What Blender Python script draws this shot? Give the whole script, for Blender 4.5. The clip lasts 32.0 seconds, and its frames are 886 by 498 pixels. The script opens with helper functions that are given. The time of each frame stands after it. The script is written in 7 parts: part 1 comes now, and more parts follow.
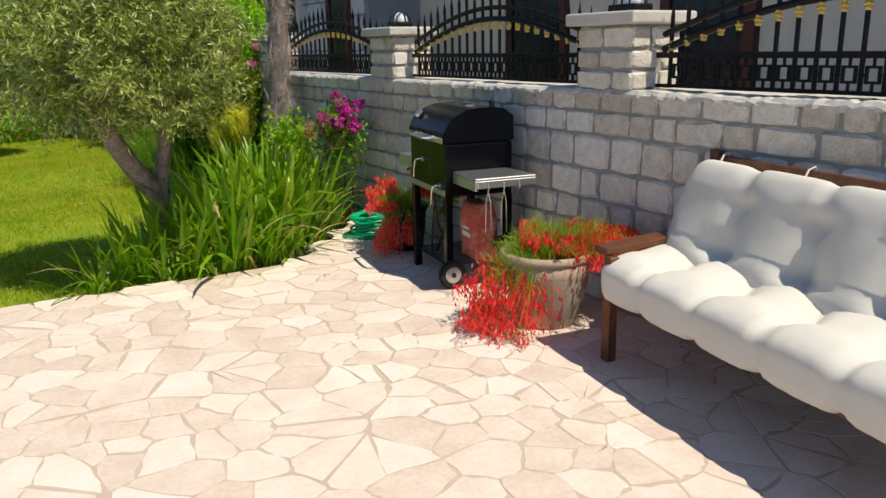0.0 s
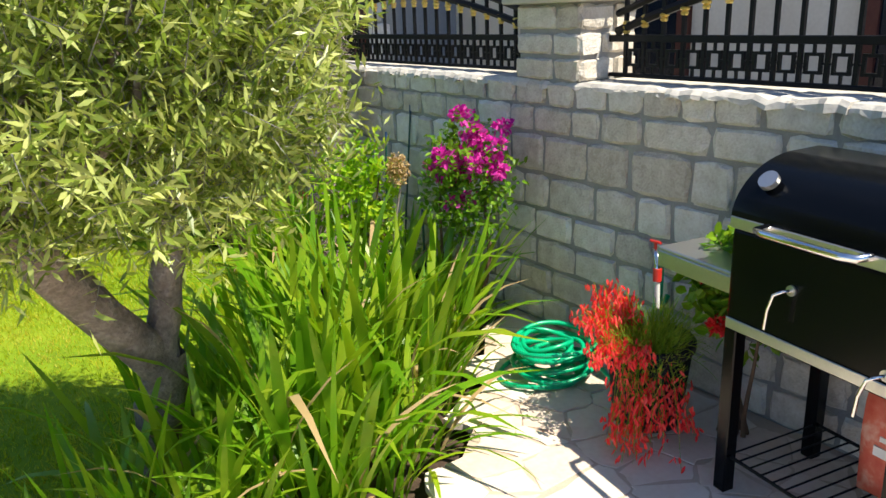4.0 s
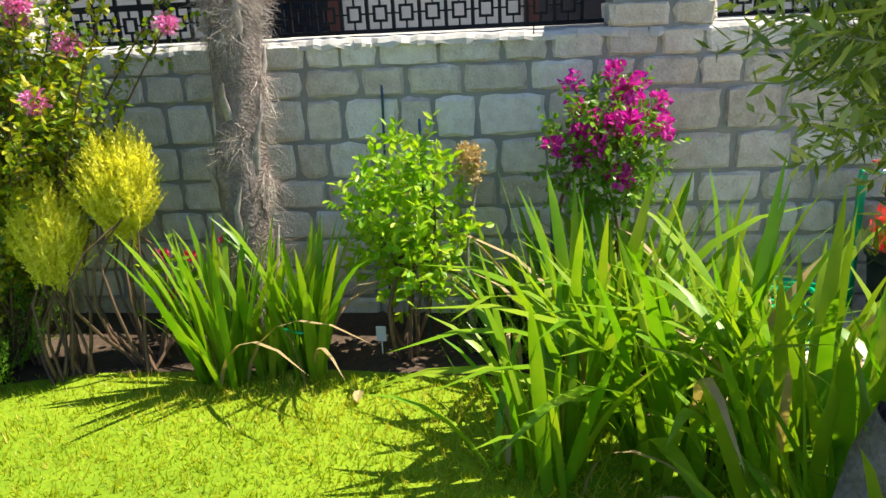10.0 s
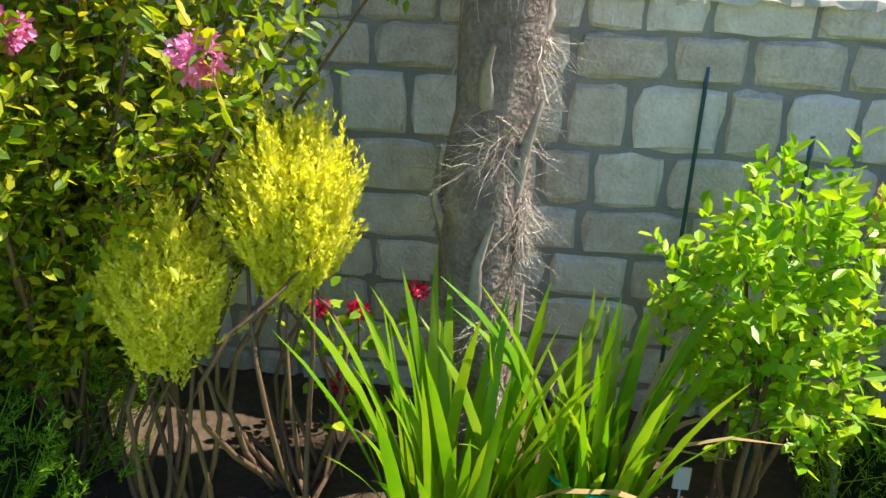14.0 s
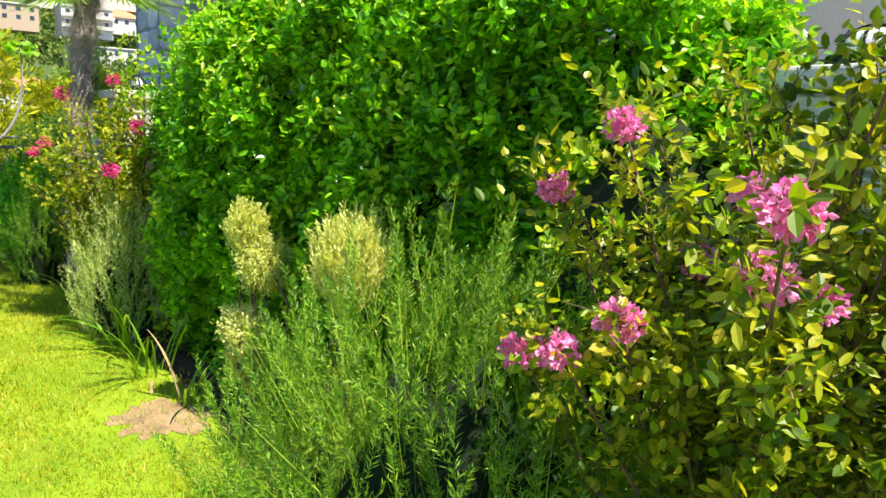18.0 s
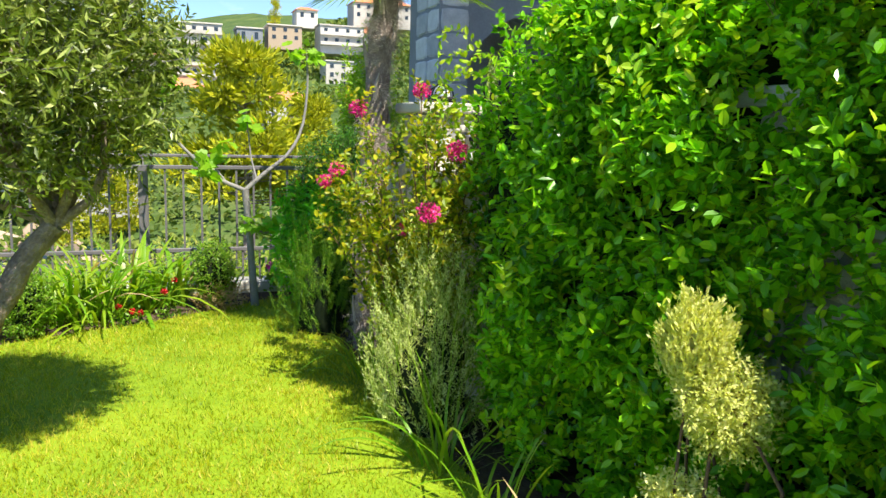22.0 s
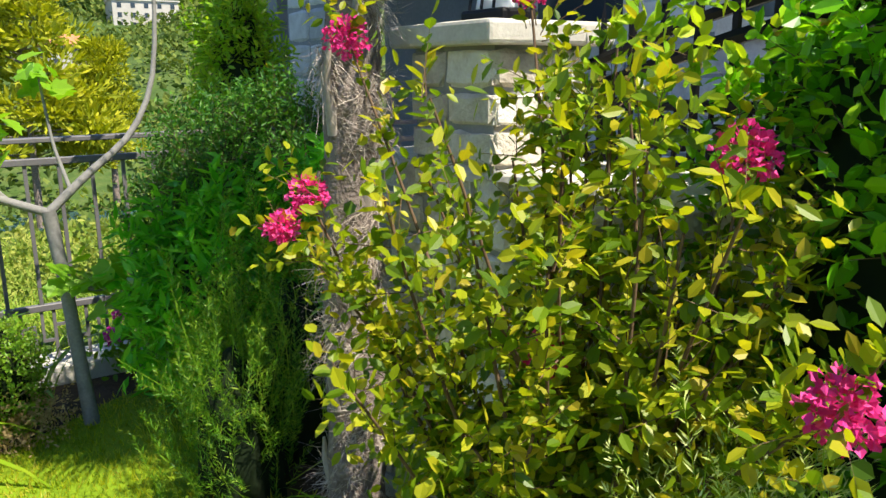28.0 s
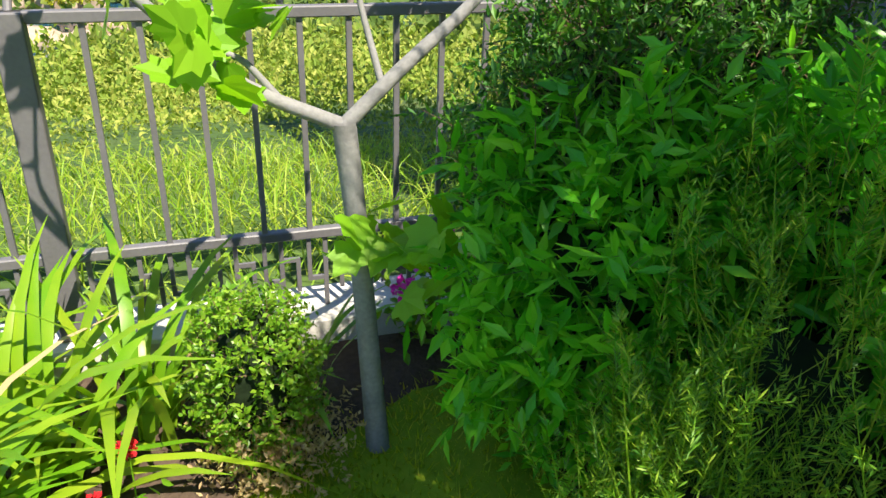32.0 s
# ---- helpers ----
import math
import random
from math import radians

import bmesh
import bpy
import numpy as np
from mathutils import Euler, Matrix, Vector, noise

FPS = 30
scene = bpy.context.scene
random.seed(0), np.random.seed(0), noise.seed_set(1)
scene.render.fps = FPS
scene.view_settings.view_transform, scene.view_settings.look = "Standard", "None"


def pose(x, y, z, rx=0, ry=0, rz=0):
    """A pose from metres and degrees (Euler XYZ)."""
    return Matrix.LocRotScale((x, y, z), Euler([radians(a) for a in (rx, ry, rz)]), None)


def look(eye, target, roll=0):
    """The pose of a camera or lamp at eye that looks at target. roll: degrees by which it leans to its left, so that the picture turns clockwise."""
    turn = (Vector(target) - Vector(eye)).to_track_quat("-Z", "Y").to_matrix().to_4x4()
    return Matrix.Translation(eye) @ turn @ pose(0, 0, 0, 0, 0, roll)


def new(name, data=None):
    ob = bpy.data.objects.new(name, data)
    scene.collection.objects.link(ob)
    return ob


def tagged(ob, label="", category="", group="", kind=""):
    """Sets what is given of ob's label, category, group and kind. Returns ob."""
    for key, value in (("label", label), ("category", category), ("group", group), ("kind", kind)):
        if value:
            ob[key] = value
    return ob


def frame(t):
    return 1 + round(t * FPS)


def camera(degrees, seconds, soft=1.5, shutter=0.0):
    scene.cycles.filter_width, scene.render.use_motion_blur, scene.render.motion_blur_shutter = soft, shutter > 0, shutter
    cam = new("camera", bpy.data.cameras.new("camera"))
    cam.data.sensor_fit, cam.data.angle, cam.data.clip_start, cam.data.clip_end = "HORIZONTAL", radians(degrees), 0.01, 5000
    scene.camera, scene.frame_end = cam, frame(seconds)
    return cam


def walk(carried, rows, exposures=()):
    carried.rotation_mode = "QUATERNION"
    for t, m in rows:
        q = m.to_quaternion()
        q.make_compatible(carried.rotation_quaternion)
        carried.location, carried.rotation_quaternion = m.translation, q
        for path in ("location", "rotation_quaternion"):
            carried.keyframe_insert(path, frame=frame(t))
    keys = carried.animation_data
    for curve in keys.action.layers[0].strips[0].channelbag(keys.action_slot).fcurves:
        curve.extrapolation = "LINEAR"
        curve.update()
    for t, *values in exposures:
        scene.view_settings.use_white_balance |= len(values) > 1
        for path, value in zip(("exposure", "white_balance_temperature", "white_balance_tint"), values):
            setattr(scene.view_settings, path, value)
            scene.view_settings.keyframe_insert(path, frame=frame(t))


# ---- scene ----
cam = camera(59.7, 32.0, soft=1.5)
PATH = [
    (0, (-3.03, 0.218, 1.478), (-2.037, 1.879, 0.972), -1.1),
    (0.5, (-2.978, 0.613, 1.471), (-1.696, 2.034, 0.891), -2.3),
    (1, (-2.865, 0.986, 1.441), (-1.446, 2.249, 0.816), -2.1),
    (1.5, (-2.78, 1.377, 1.46), (-1.311, 2.571, 0.815), -0.7),
    (2, (-2.74, 1.814, 1.503), (-1.266, 3.004, 0.861), -1.2),
    (2.5, (-2.638, 2.204, 1.49), (-1.18, 3.411, 0.845), -1.5),
    (3, (-2.568, 2.581, 1.478), (-1.109, 3.779, 0.816), -0.9),
    (3.5, (-2.542, 3.01, 1.529), (-1.197, 4.355, 0.909), -1.5),
    (4, (-2.484, 3.457, 1.557), (-1.421, 5.046, 0.97), -2.2),
    (4.5, (-2.428, 3.751, 1.512), (-1.648, 5.495, 0.921), -1.1),
    (6.5, (-3.246, 4.33, 1.677), (-2.319, 6.06, 1.293), -2.7),
    (7, (-3.552, 4.77, 1.65), (-2.556, 6.459, 1.253), 0.3),
    (7.5, (-3.696, 5.1, 1.583), (-2.531, 6.667, 1.148), 0.8),
    (8, (-3.76, 5.345, 1.536), (-2.408, 6.739, 1.057), -0.6),
    (8.5, (-3.676, 5.749, 1.513), (-2.162, 6.951, 0.998), -1.8),
    (9, (-3.62, 6.11, 1.475), (-1.93, 7.055, 0.9), -3.6),
    (9.5, (-3.616, 6.46, 1.442), (-1.804, 7.023, 0.812), -4.1),
    (10, (-3.474, 6.763, 1.418), (-1.594, 7.016, 0.784), -3.1),
    (10.5, (-3.337, 7.029, 1.364), (-1.437, 6.916, 0.751), -1.6),
    (11, (-3.21, 7.252, 1.367), (-1.35, 6.883, 0.732), -1.1),
    (11.5, (-3.024, 7.406, 1.318), (-1.193, 6.932, 0.668), -0.6),
    (12, (-2.853, 7.528, 1.323), (-1.037, 7.032, 0.648), 1.0),
    (12.5, (-2.671, 7.674, 1.331), (-0.869, 7.155, 0.634), 2.2),
    (13, (-2.53, 7.818, 1.343), (-0.703, 7.402, 0.645), 2.5),
    (13.5, (-2.365, 7.884, 1.317), (-0.506, 7.748, 0.591), 2.7),
    (14, (-2.226, 7.9, 1.322), (-0.382, 8.134, 0.583), 2.1),
    (14.5, (-2.184, 7.96, 1.347), (-0.411, 8.543, 0.63), 1.6),
    (15, (-2.2, 7.992, 1.389), (-0.479, 8.839, 0.822), 1.5),
    (15.5, (-2.245, 8.006, 1.438), (-0.536, 8.984, 1.086), 2.3),
    (17.5, (-2.259, 8.09, 1.427), (-1.002, 9.625, 1.173), 1.7),
    (18, (-2.249, 8.216, 1.425), (-1.053, 9.789, 1.118), 2.1),
    (18.5, (-2.257, 8.369, 1.418), (-1.068, 9.941, 1.078), 1.5),
    (19, (-2.262, 8.49, 1.403), (-1.082, 10.061, 1.032), 1.6),
    (19.5, (-2.206, 8.681, 1.417), (-1.108, 10.314, 1.061), 1.7),
    (20, (-2.147, 8.899, 1.429), (-1.172, 10.615, 1.106), 2.0),
    (20.5, (-2.16, 9.155, 1.426), (-1.262, 10.915, 1.119), 2.5),
    (21, (-2.203, 9.455, 1.451), (-1.371, 11.248, 1.15), 1.8),
    (21.5, (-2.181, 9.786, 1.45), (-1.429, 11.613, 1.142), 1.6),
    (22, (-2.146, 10.099, 1.479), (-1.457, 11.952, 1.171), 1.6),
    (22.5, (-2.136, 10.454, 1.476), (-1.457, 12.312, 1.179), 1.0),
    (23, (-2.081, 10.775, 1.484), (-1.434, 12.642, 1.176), 0.8),
    (23.5, (-1.941, 11.105, 1.492), (-1.47, 13.02, 1.16), 2.2),
    (24, (-1.924, 11.358, 1.484), (-1.685, 13.308, 1.112), 1.6),
    (24.5, (-1.957, 11.563, 1.466), (-1.87, 13.522, 1.069), 0.7),
    (25, (-1.967, 11.802, 1.466), (-2.066, 13.778, 1.173), 0.3),
    (25.5, (-1.901, 12.037, 1.473), (-2.074, 14.02, 1.28), -0.4),
    (26, (-1.853, 12.247, 1.454), (-1.763, 14.227, 1.187), -0.7),
    (26.5, (-1.828, 12.587, 1.429), (-1.358, 14.498, 1.071), -0.9),
    (28.5, (-1.886, 13.286, 1.55), (-0.761, 14.876, 1.094), -0.3),
    (29, (-1.853, 13.566, 1.573), (-1.036, 15.324, 1.082), 0.2),
    (29.5, (-1.867, 13.852, 1.567), (-1.286, 15.689, 1.031), 0.5),
    (30, (-1.877, 14.152, 1.526), (-1.337, 15.963, 0.873), 0.5),
    (30.5, (-1.849, 14.381, 1.485), (-1.315, 16.136, 0.688), 0.6),
    (31, (-1.77, 14.615, 1.451), (-1.258, 16.323, 0.544), 1.3),
    (31.5, (-1.762, 14.81, 1.46), (-1.222, 16.478, 0.497), 1.7),
    (32, (-1.784, 14.983, 1.496), (-1.225, 16.681, 0.599), 1.9),
]
walk(cam, [(t, look(eye, target, roll)) for t, eye, target, roll in PATH],
     [(0, 0.0), (3.0, 0.25), (4.0, 0.7), (6.5, 0.62), (9, 0.95), (13, 1.18), (16, 1.3), (20, 1.1), (24, 1.08), (26, 0.95), (28.5, 0.92), (30.5, 1.0), (32, 1.25)])

# world, sun and exposure
world = bpy.data.worlds.new("world")
scene.world = world
world.use_nodes = True
wn = world.node_tree
sky = wn.nodes.new("ShaderNodeTexSky")
sky.sky_type = 'NISHITA'
sky.sun_disc = False
SUN_DIR = Vector((0.20, -0.56, 1.0)).normalized()
sky.sun_elevation = math.asin(SUN_DIR.z)
sky.sun_rotation = math.atan2(SUN_DIR.x, SUN_DIR.y)
sky.air_density = 0.75
sky.dust_density = 0.0
sky.ozone_density = 5.5
# soft cloud bank low over the hills
tc = wn.nodes.new("ShaderNodeTexCoord")
cn = wn.nodes.new("ShaderNodeTexNoise")
cn.inputs["Scale"].default_value = 5.0
cn.inputs["Detail"].default_value = 6.0
mp = wn.nodes.new("ShaderNodeMapping")
mp.inputs["Scale"].default_value = (1.0, 1.0, 3.2)
wn.links.new(tc.outputs["Generated"], mp.inputs["Vector"])
wn.links.new(mp.outputs["Vector"], cn.inputs["Vector"])
cr = wn.nodes.new("ShaderNodeValToRGB")
cr.color_ramp.elements[0].position = 0.60
cr.color_ramp.elements[1].position = 0.85
wn.links.new(cn.outputs["Fac"], cr.inputs["Fac"])
cm = wn.nodes.new("ShaderNodeMix")
cm.data_type = 'RGBA'
cm.inputs["B"].default_value = (7.5, 7.7, 8.2, 1)
wn.links.new(cr.outputs["Color"], cm.inputs["Factor"])
wn.links.new(sky.outputs["Color"], cm.inputs["A"])
bgn = wn.nodes["Background"]
wn.links.new(cm.outputs["Result"], bgn.inputs["Color"])
bgn.inputs["Strength"].default_value = 0.115
sun = new("sun", bpy.data.lights.new("sun", 'SUN'))
sun.data.energy = 5.0
sun.data.angle = radians(0.5)
sun.data.color = (1.0, 0.92, 0.77)
sun.matrix_world = look(SUN_DIR * 60, (0, 0, 0))
scene.view_settings.exposure = 0.0

# ------------------------------------------------------------------ tools
rng = np.random.default_rng(7)


def mesh_np(name, verts, faces, mat, smooth=False):
    """A mesh from an (n, 3) array and an (m, k) index array."""
    me = bpy.data.meshes.new(name)
    verts = np.asarray(verts, np.float32)
    faces = np.asarray(faces, np.int32)
    k = faces.shape[1]
    me.vertices.add(len(verts))
    me.vertices.foreach_set("co", verts.ravel())
    me.loops.add(faces.size)
    me.loops.foreach_set("vertex_index", faces.ravel())
    me.polygons.add(len(faces))
    me.polygons.foreach_set("loop_start", np.arange(0, faces.size, k, dtype=np.int32))
    me.polygons.foreach_set("use_smooth", np.full(len(faces), bool(smooth)))
    me.materials.append(mat)
    me.update(calc_edges=True)
    return me


def put(name, me, parent=None, label="", m=None):
    ob = new(name, me)
    if m is not None:
        ob.matrix_basis = m
    if parent is not None:
        ob.parent = parent
    if label:
        ob["label"] = label
    if name in STUFF:
        ob["kind"] = "stuff"
    return ob


STUFF = {"bloom", "flower", "twig_mass", "limb_mass", "stem_mass", "fibre_mass", "needle_mass", "foliage", "crown", "facing_stone_mass", "side_shoot_mass", "petal_mass", "spray_mass", "shoot_mass"}


def part(name, bm, mat, parent, label="", smooth=False, m=None):
    me = bpy.data.meshes.new(name)
    bm.to_mesh(me)
    bm.free()
    me.materials.append(mat)
    if smooth:
        me.polygons.foreach_set("use_smooth", np.ones(len(me.polygons), bool))
    return put(name, me, parent, label, m)


def thing(name, label, category, at=(0, 0, 0), rz=0, group="", kind=""):
    ob = new(name, None)
    ob.empty_display_size = 0.1
    ob.matrix_basis = pose(*at, 0, 0, rz)
    return tagged(ob, label, category, group, kind)


def box(bm, x0, x1, y0, y1, z0, z1, bevel=0.0, seg=1):
    r = bmesh.ops.create_cube(bm, size=1.0)
    vs = r["verts"]
    for v in vs:
        v.co = ((x0 + x1) / 2 + v.co.x * (x1 - x0), (y0 + y1) / 2 + v.co.y * (y1 - y0), (z0 + z1) / 2 + v.co.z * (z1 - z0))
    if bevel:
        es = list({e for v in vs for e in v.link_edges})
        bmesh.ops.bevel(bm, geom=es, offset=bevel, segments=seg, affect='EDGES', profile=0.5)
    return bm


def cyl(bm, p, q, r0, r1=None, seg=10, caps=True):
    r1 = r0 if r1 is None else r1
    p, q = Vector(p), Vector(q)
    d = q - p
    rot = d.to_track_quat('Z', 'Y').to_matrix().to_4x4()
    bmesh.ops.create_cone(bm, cap_ends=caps, segments=seg, radius1=r0, radius2=max(r1, 1e-4), depth=d.length, matrix=Matrix.Translation((p + q) / 2) @ rot)
    return bm


def ring_tube(pts, radii, seg=8, wob=0.0, close=True, r=None):
    """Vertices and quads of a tube along pts."""
    pts = np.asarray(pts, float)
    n = len(pts)
    tang = np.gradient(pts, axis=0)
    tang /= np.linalg.norm(tang, axis=1)[:, None] + 1e-9
    up = np.array([0.0, 0.0, 1.0]) if abs(tang[0, 2]) < 0.8 else np.array([1.0, 0.0, 0.0])
    vs = []
    for i in range(n):
        a = np.cross(tang[i], up)
        a /= np.linalg.norm(a) + 1e-9
        b = np.cross(a, tang[i])
        up = b if abs(np.dot(b, tang[i])) < 0.9 else up
        ang = np.linspace(0, 2 * np.pi, seg, endpoint=False)
        rad = radii[i] * (1 + (r.normal(0, wob, seg) if (wob and r is not None) else 0))
        vs.append(pts[i] + (np.cos(ang) * rad)[:, None] * a + (np.sin(ang) * rad)[:, None] * b)
    vs = np.concatenate(vs)
    fs = []
    for i in range(n - 1):
        for j in range(seg):
            k = (j + 1) % seg
            fs.append((i * seg + j, i * seg + k, (i + 1) * seg + k, (i + 1) * seg + j))
    return vs, np.array(fs)


def join(chunks):
    """Joins (verts, faces) chunks of one face size."""
    vs, fs, o = [], [], 0
    for v, f in chunks:
        vs.append(v)
        fs.append(np.asarray(f) + o)
        o += len(v)
    return np.concatenate(vs), np.concatenate(fs)


def unit(a):
    return a / (np.linalg.norm(a, axis=-1, keepdims=True) + 1e-9)


def leaves(P, D, L, W, r, fold=0.25, flat=0.6, wide=0.45, curl=0.0, plain=False):
    """Folded leaves: two triangles a side of the midrib. P places, D ways, L lengths, W widths."""
    n = len(P)
    D = unit(D)
    up = np.tile([0.0, 0.0, 1.0], (n, 1)) * flat + r.normal(0, 0.6, (n, 3))
    S = unit(np.cross(D, up))
    N = np.cross(S, D)
    L = np.broadcast_to(L, n)[:, None]
    W = np.broadcast_to(W, n)[:, None]
    mid = P + D * L * wide - N * (W * 0.1)
    tip = P + D * L - N * L * curl
    a = mid + S * W * 0.5 + N * W * fold
    b = mid - S * W * 0.5 + N * W * fold
    if float(np.mean(W / L)) > 0.33 and float(np.mean(L)) > 0.03 and not plain:
        a1, b1 = P + D * L * 0.28 + S * W * 0.44 + N * W * fold * 0.8, P + D * L * 0.28 - S * W * 0.44 + N * W * fold * 0.8
        a2, b2 = P + D * L * 0.68 + S * W * 0.42 + N * W * fold * 0.7 - N * L * curl * 0.5, P + D * L * 0.68 - S * W * 0.42 + N * W * fold * 0.7 - N * L * curl * 0.5
        V = np.stack([P, a1, a2, tip, b2, b1], 1).reshape(-1, 3)
        o = np.arange(n)[:, None] * 6
        return V, np.concatenate([o + np.array([0, k, k + 1]) for k in range(1, 5)], 1).reshape(-1, 3)
    V = np.stack([P, a, tip, b], 1).reshape(-1, 3)
    o = np.arange(n)[:, None] * 4
    F = np.concatenate([o + np.array([0, 1, 2]), o + np.array([0, 2, 3])], 1).reshape(-1, 3)
    return V, F


def blades(P, D, L, W, r, droop=0.4, seg=3):
    """Strap leaves that arch over: strips of seg pieces."""
    n = len(P)
    D = unit(D)
    S = unit(np.cross(D, np.array([0, 0, 1.0]) + r.normal(0, 0.35, (n, 3))))
    H = unit(D * np.array([1, 1, 0]) + 1e-6)
    L = np.broadcast_to(L, n)[:, None]
    W = np.broadcast_to(W, n)[:, None]
    droop = np.broadcast_to(droop, n)[:, None]
    rows = []
    for i in range(seg + 1):
        u = i / seg
        c = P + D * L * u + (H * 0.55 - np.array([0, 0, 1.0])) * L * droop * u ** 2.4
        w = W * (0.55 + 0.45 * math.sin(math.pi * min(1, u * 0.9 + 0.12))) * (1 - u ** 3) * 0.5 + 0.0004
        rows += [c - S * w, c + S * w]
    V = np.stack(rows, 1).reshape(-1, 3)
    k = 2 * (seg + 1)
    o = np.arange(n)[:, None] * k
    F = np.concatenate([o + np.array([2 * i, 2 * i + 1, 2 * i + 3, 2 * i + 2]) for i in range(seg)], 1).reshape(-1, 4)
    return V, F


def ball(n, r, power=0.45):
    d = unit(r.normal(0, 1, (n, 3)))
    return d, d * (r.random(n) ** power)[:, None]


# ------------------------------------------------------------------ materials
def mat(name, col=(0.5, 0.5, 0.5), rough=0.6, metal=0.0):
    m = bpy.data.materials.new(name)
    m.use_nodes = True
    b = m.node_tree.nodes["Principled BSDF"]
    b.inputs["Base Color"].default_value = (*col, 1)
    b.inputs["Roughness"].default_value = rough
    b.inputs["Metallic"].default_value = metal
    return m


def grainy(name, cols, rough=0.8, scale=8.0, fine=60.0, bump=0.3, metal=0.0, island=0.0, obj=0.0, spec=0.3, bdist=0.01):
    """Colour from two scales of noise between the given colours, with bump; island / obj: share of a random shift per piece."""
    m = mat(name, cols[0], rough, metal)
    t = m.node_tree
    b = t.nodes["Principled BSDF"]
    b.inputs["Specular IOR Level"].default_value = spec
    co = t.nodes.new("ShaderNodeTexCoord")
    n1 = t.nodes.new("ShaderNodeTexNoise")
    n1.inputs["Scale"].default_value = scale
    n1.inputs["Detail"].default_value = 5
    n2 = t.nodes.new("ShaderNodeTexNoise")
    n2.inputs["Scale"].default_value = fine
    n2.inputs["Detail"].default_value = 4
    geo = t.nodes.new("ShaderNodeNewGeometry")
    for n in (n1, n2):
        t.links.new(geo.outputs["Position"], n.inputs["Vector"])
    mix = t.nodes.new("ShaderNodeMath")
    mix.operation = 'MULTIPLY_ADD'
    mix.inputs[1].default_value = 0.4
    t.links.new(n2.outputs["Fac"], mix.inputs[0])
    sc = t.nodes.new("ShaderNodeMath")
    sc.operation = 'MULTIPLY'
    sc.inputs[1].default_value = 0.6
    t.links.new(n1.outputs["Fac"], sc.inputs[0])
    t.links.new(sc.outputs[0], mix.inputs[2])
    last = mix.outputs[0]
    if island or obj:
        if obj:
            src = t.nodes.new("ShaderNodeObjectInfo").outputs["Random"]
        else:
            src = geo.outputs["Random Per Island"]
        sh = t.nodes.new("ShaderNodeMath")
        sh.operation = 'MULTIPLY_ADD'
        sh.inputs[1].default_value = (island or obj)
        t.links.new(src, sh.inputs[0])
        off = t.nodes.new("ShaderNodeMath")
        off.operation = 'SUBTRACT'
        off.inputs[1].default_value = (island or obj) / 2
        t.links.new(last, off.inputs[0])
        t.links.new(off.outputs[0], sh.inputs[2])
        last = sh.outputs[0]
    ramp = t.nodes.new("ShaderNodeValToRGB")
    el = ramp.color_ramp.elements
    el[0].position, el[1].position = 0.25, 0.75
    el[0].color, el[1].color = (*cols[0], 1), (*cols[-1], 1)
    for i, c in enumerate(cols[1:-1]):
        e = el.new(0.25 + 0.5 * (i + 1) / (len(cols) - 1))
        e.color = (*c, 1)
    t.links.new(last, ramp.inputs["Fac"])
    t.links.new(ramp.outputs["Color"], b.inputs["Base Color"])
    if bump:
        bp = t.nodes.new("ShaderNodeBump")
        bp.inputs["Strength"].default_value = bump
        bp.inputs["Distance"].default_value = bdist
        t.links.new(mix.outputs[0], bp.inputs["Height"])
        t.links.new(bp.outputs["Normal"], b.inputs["Normal"])
    return m


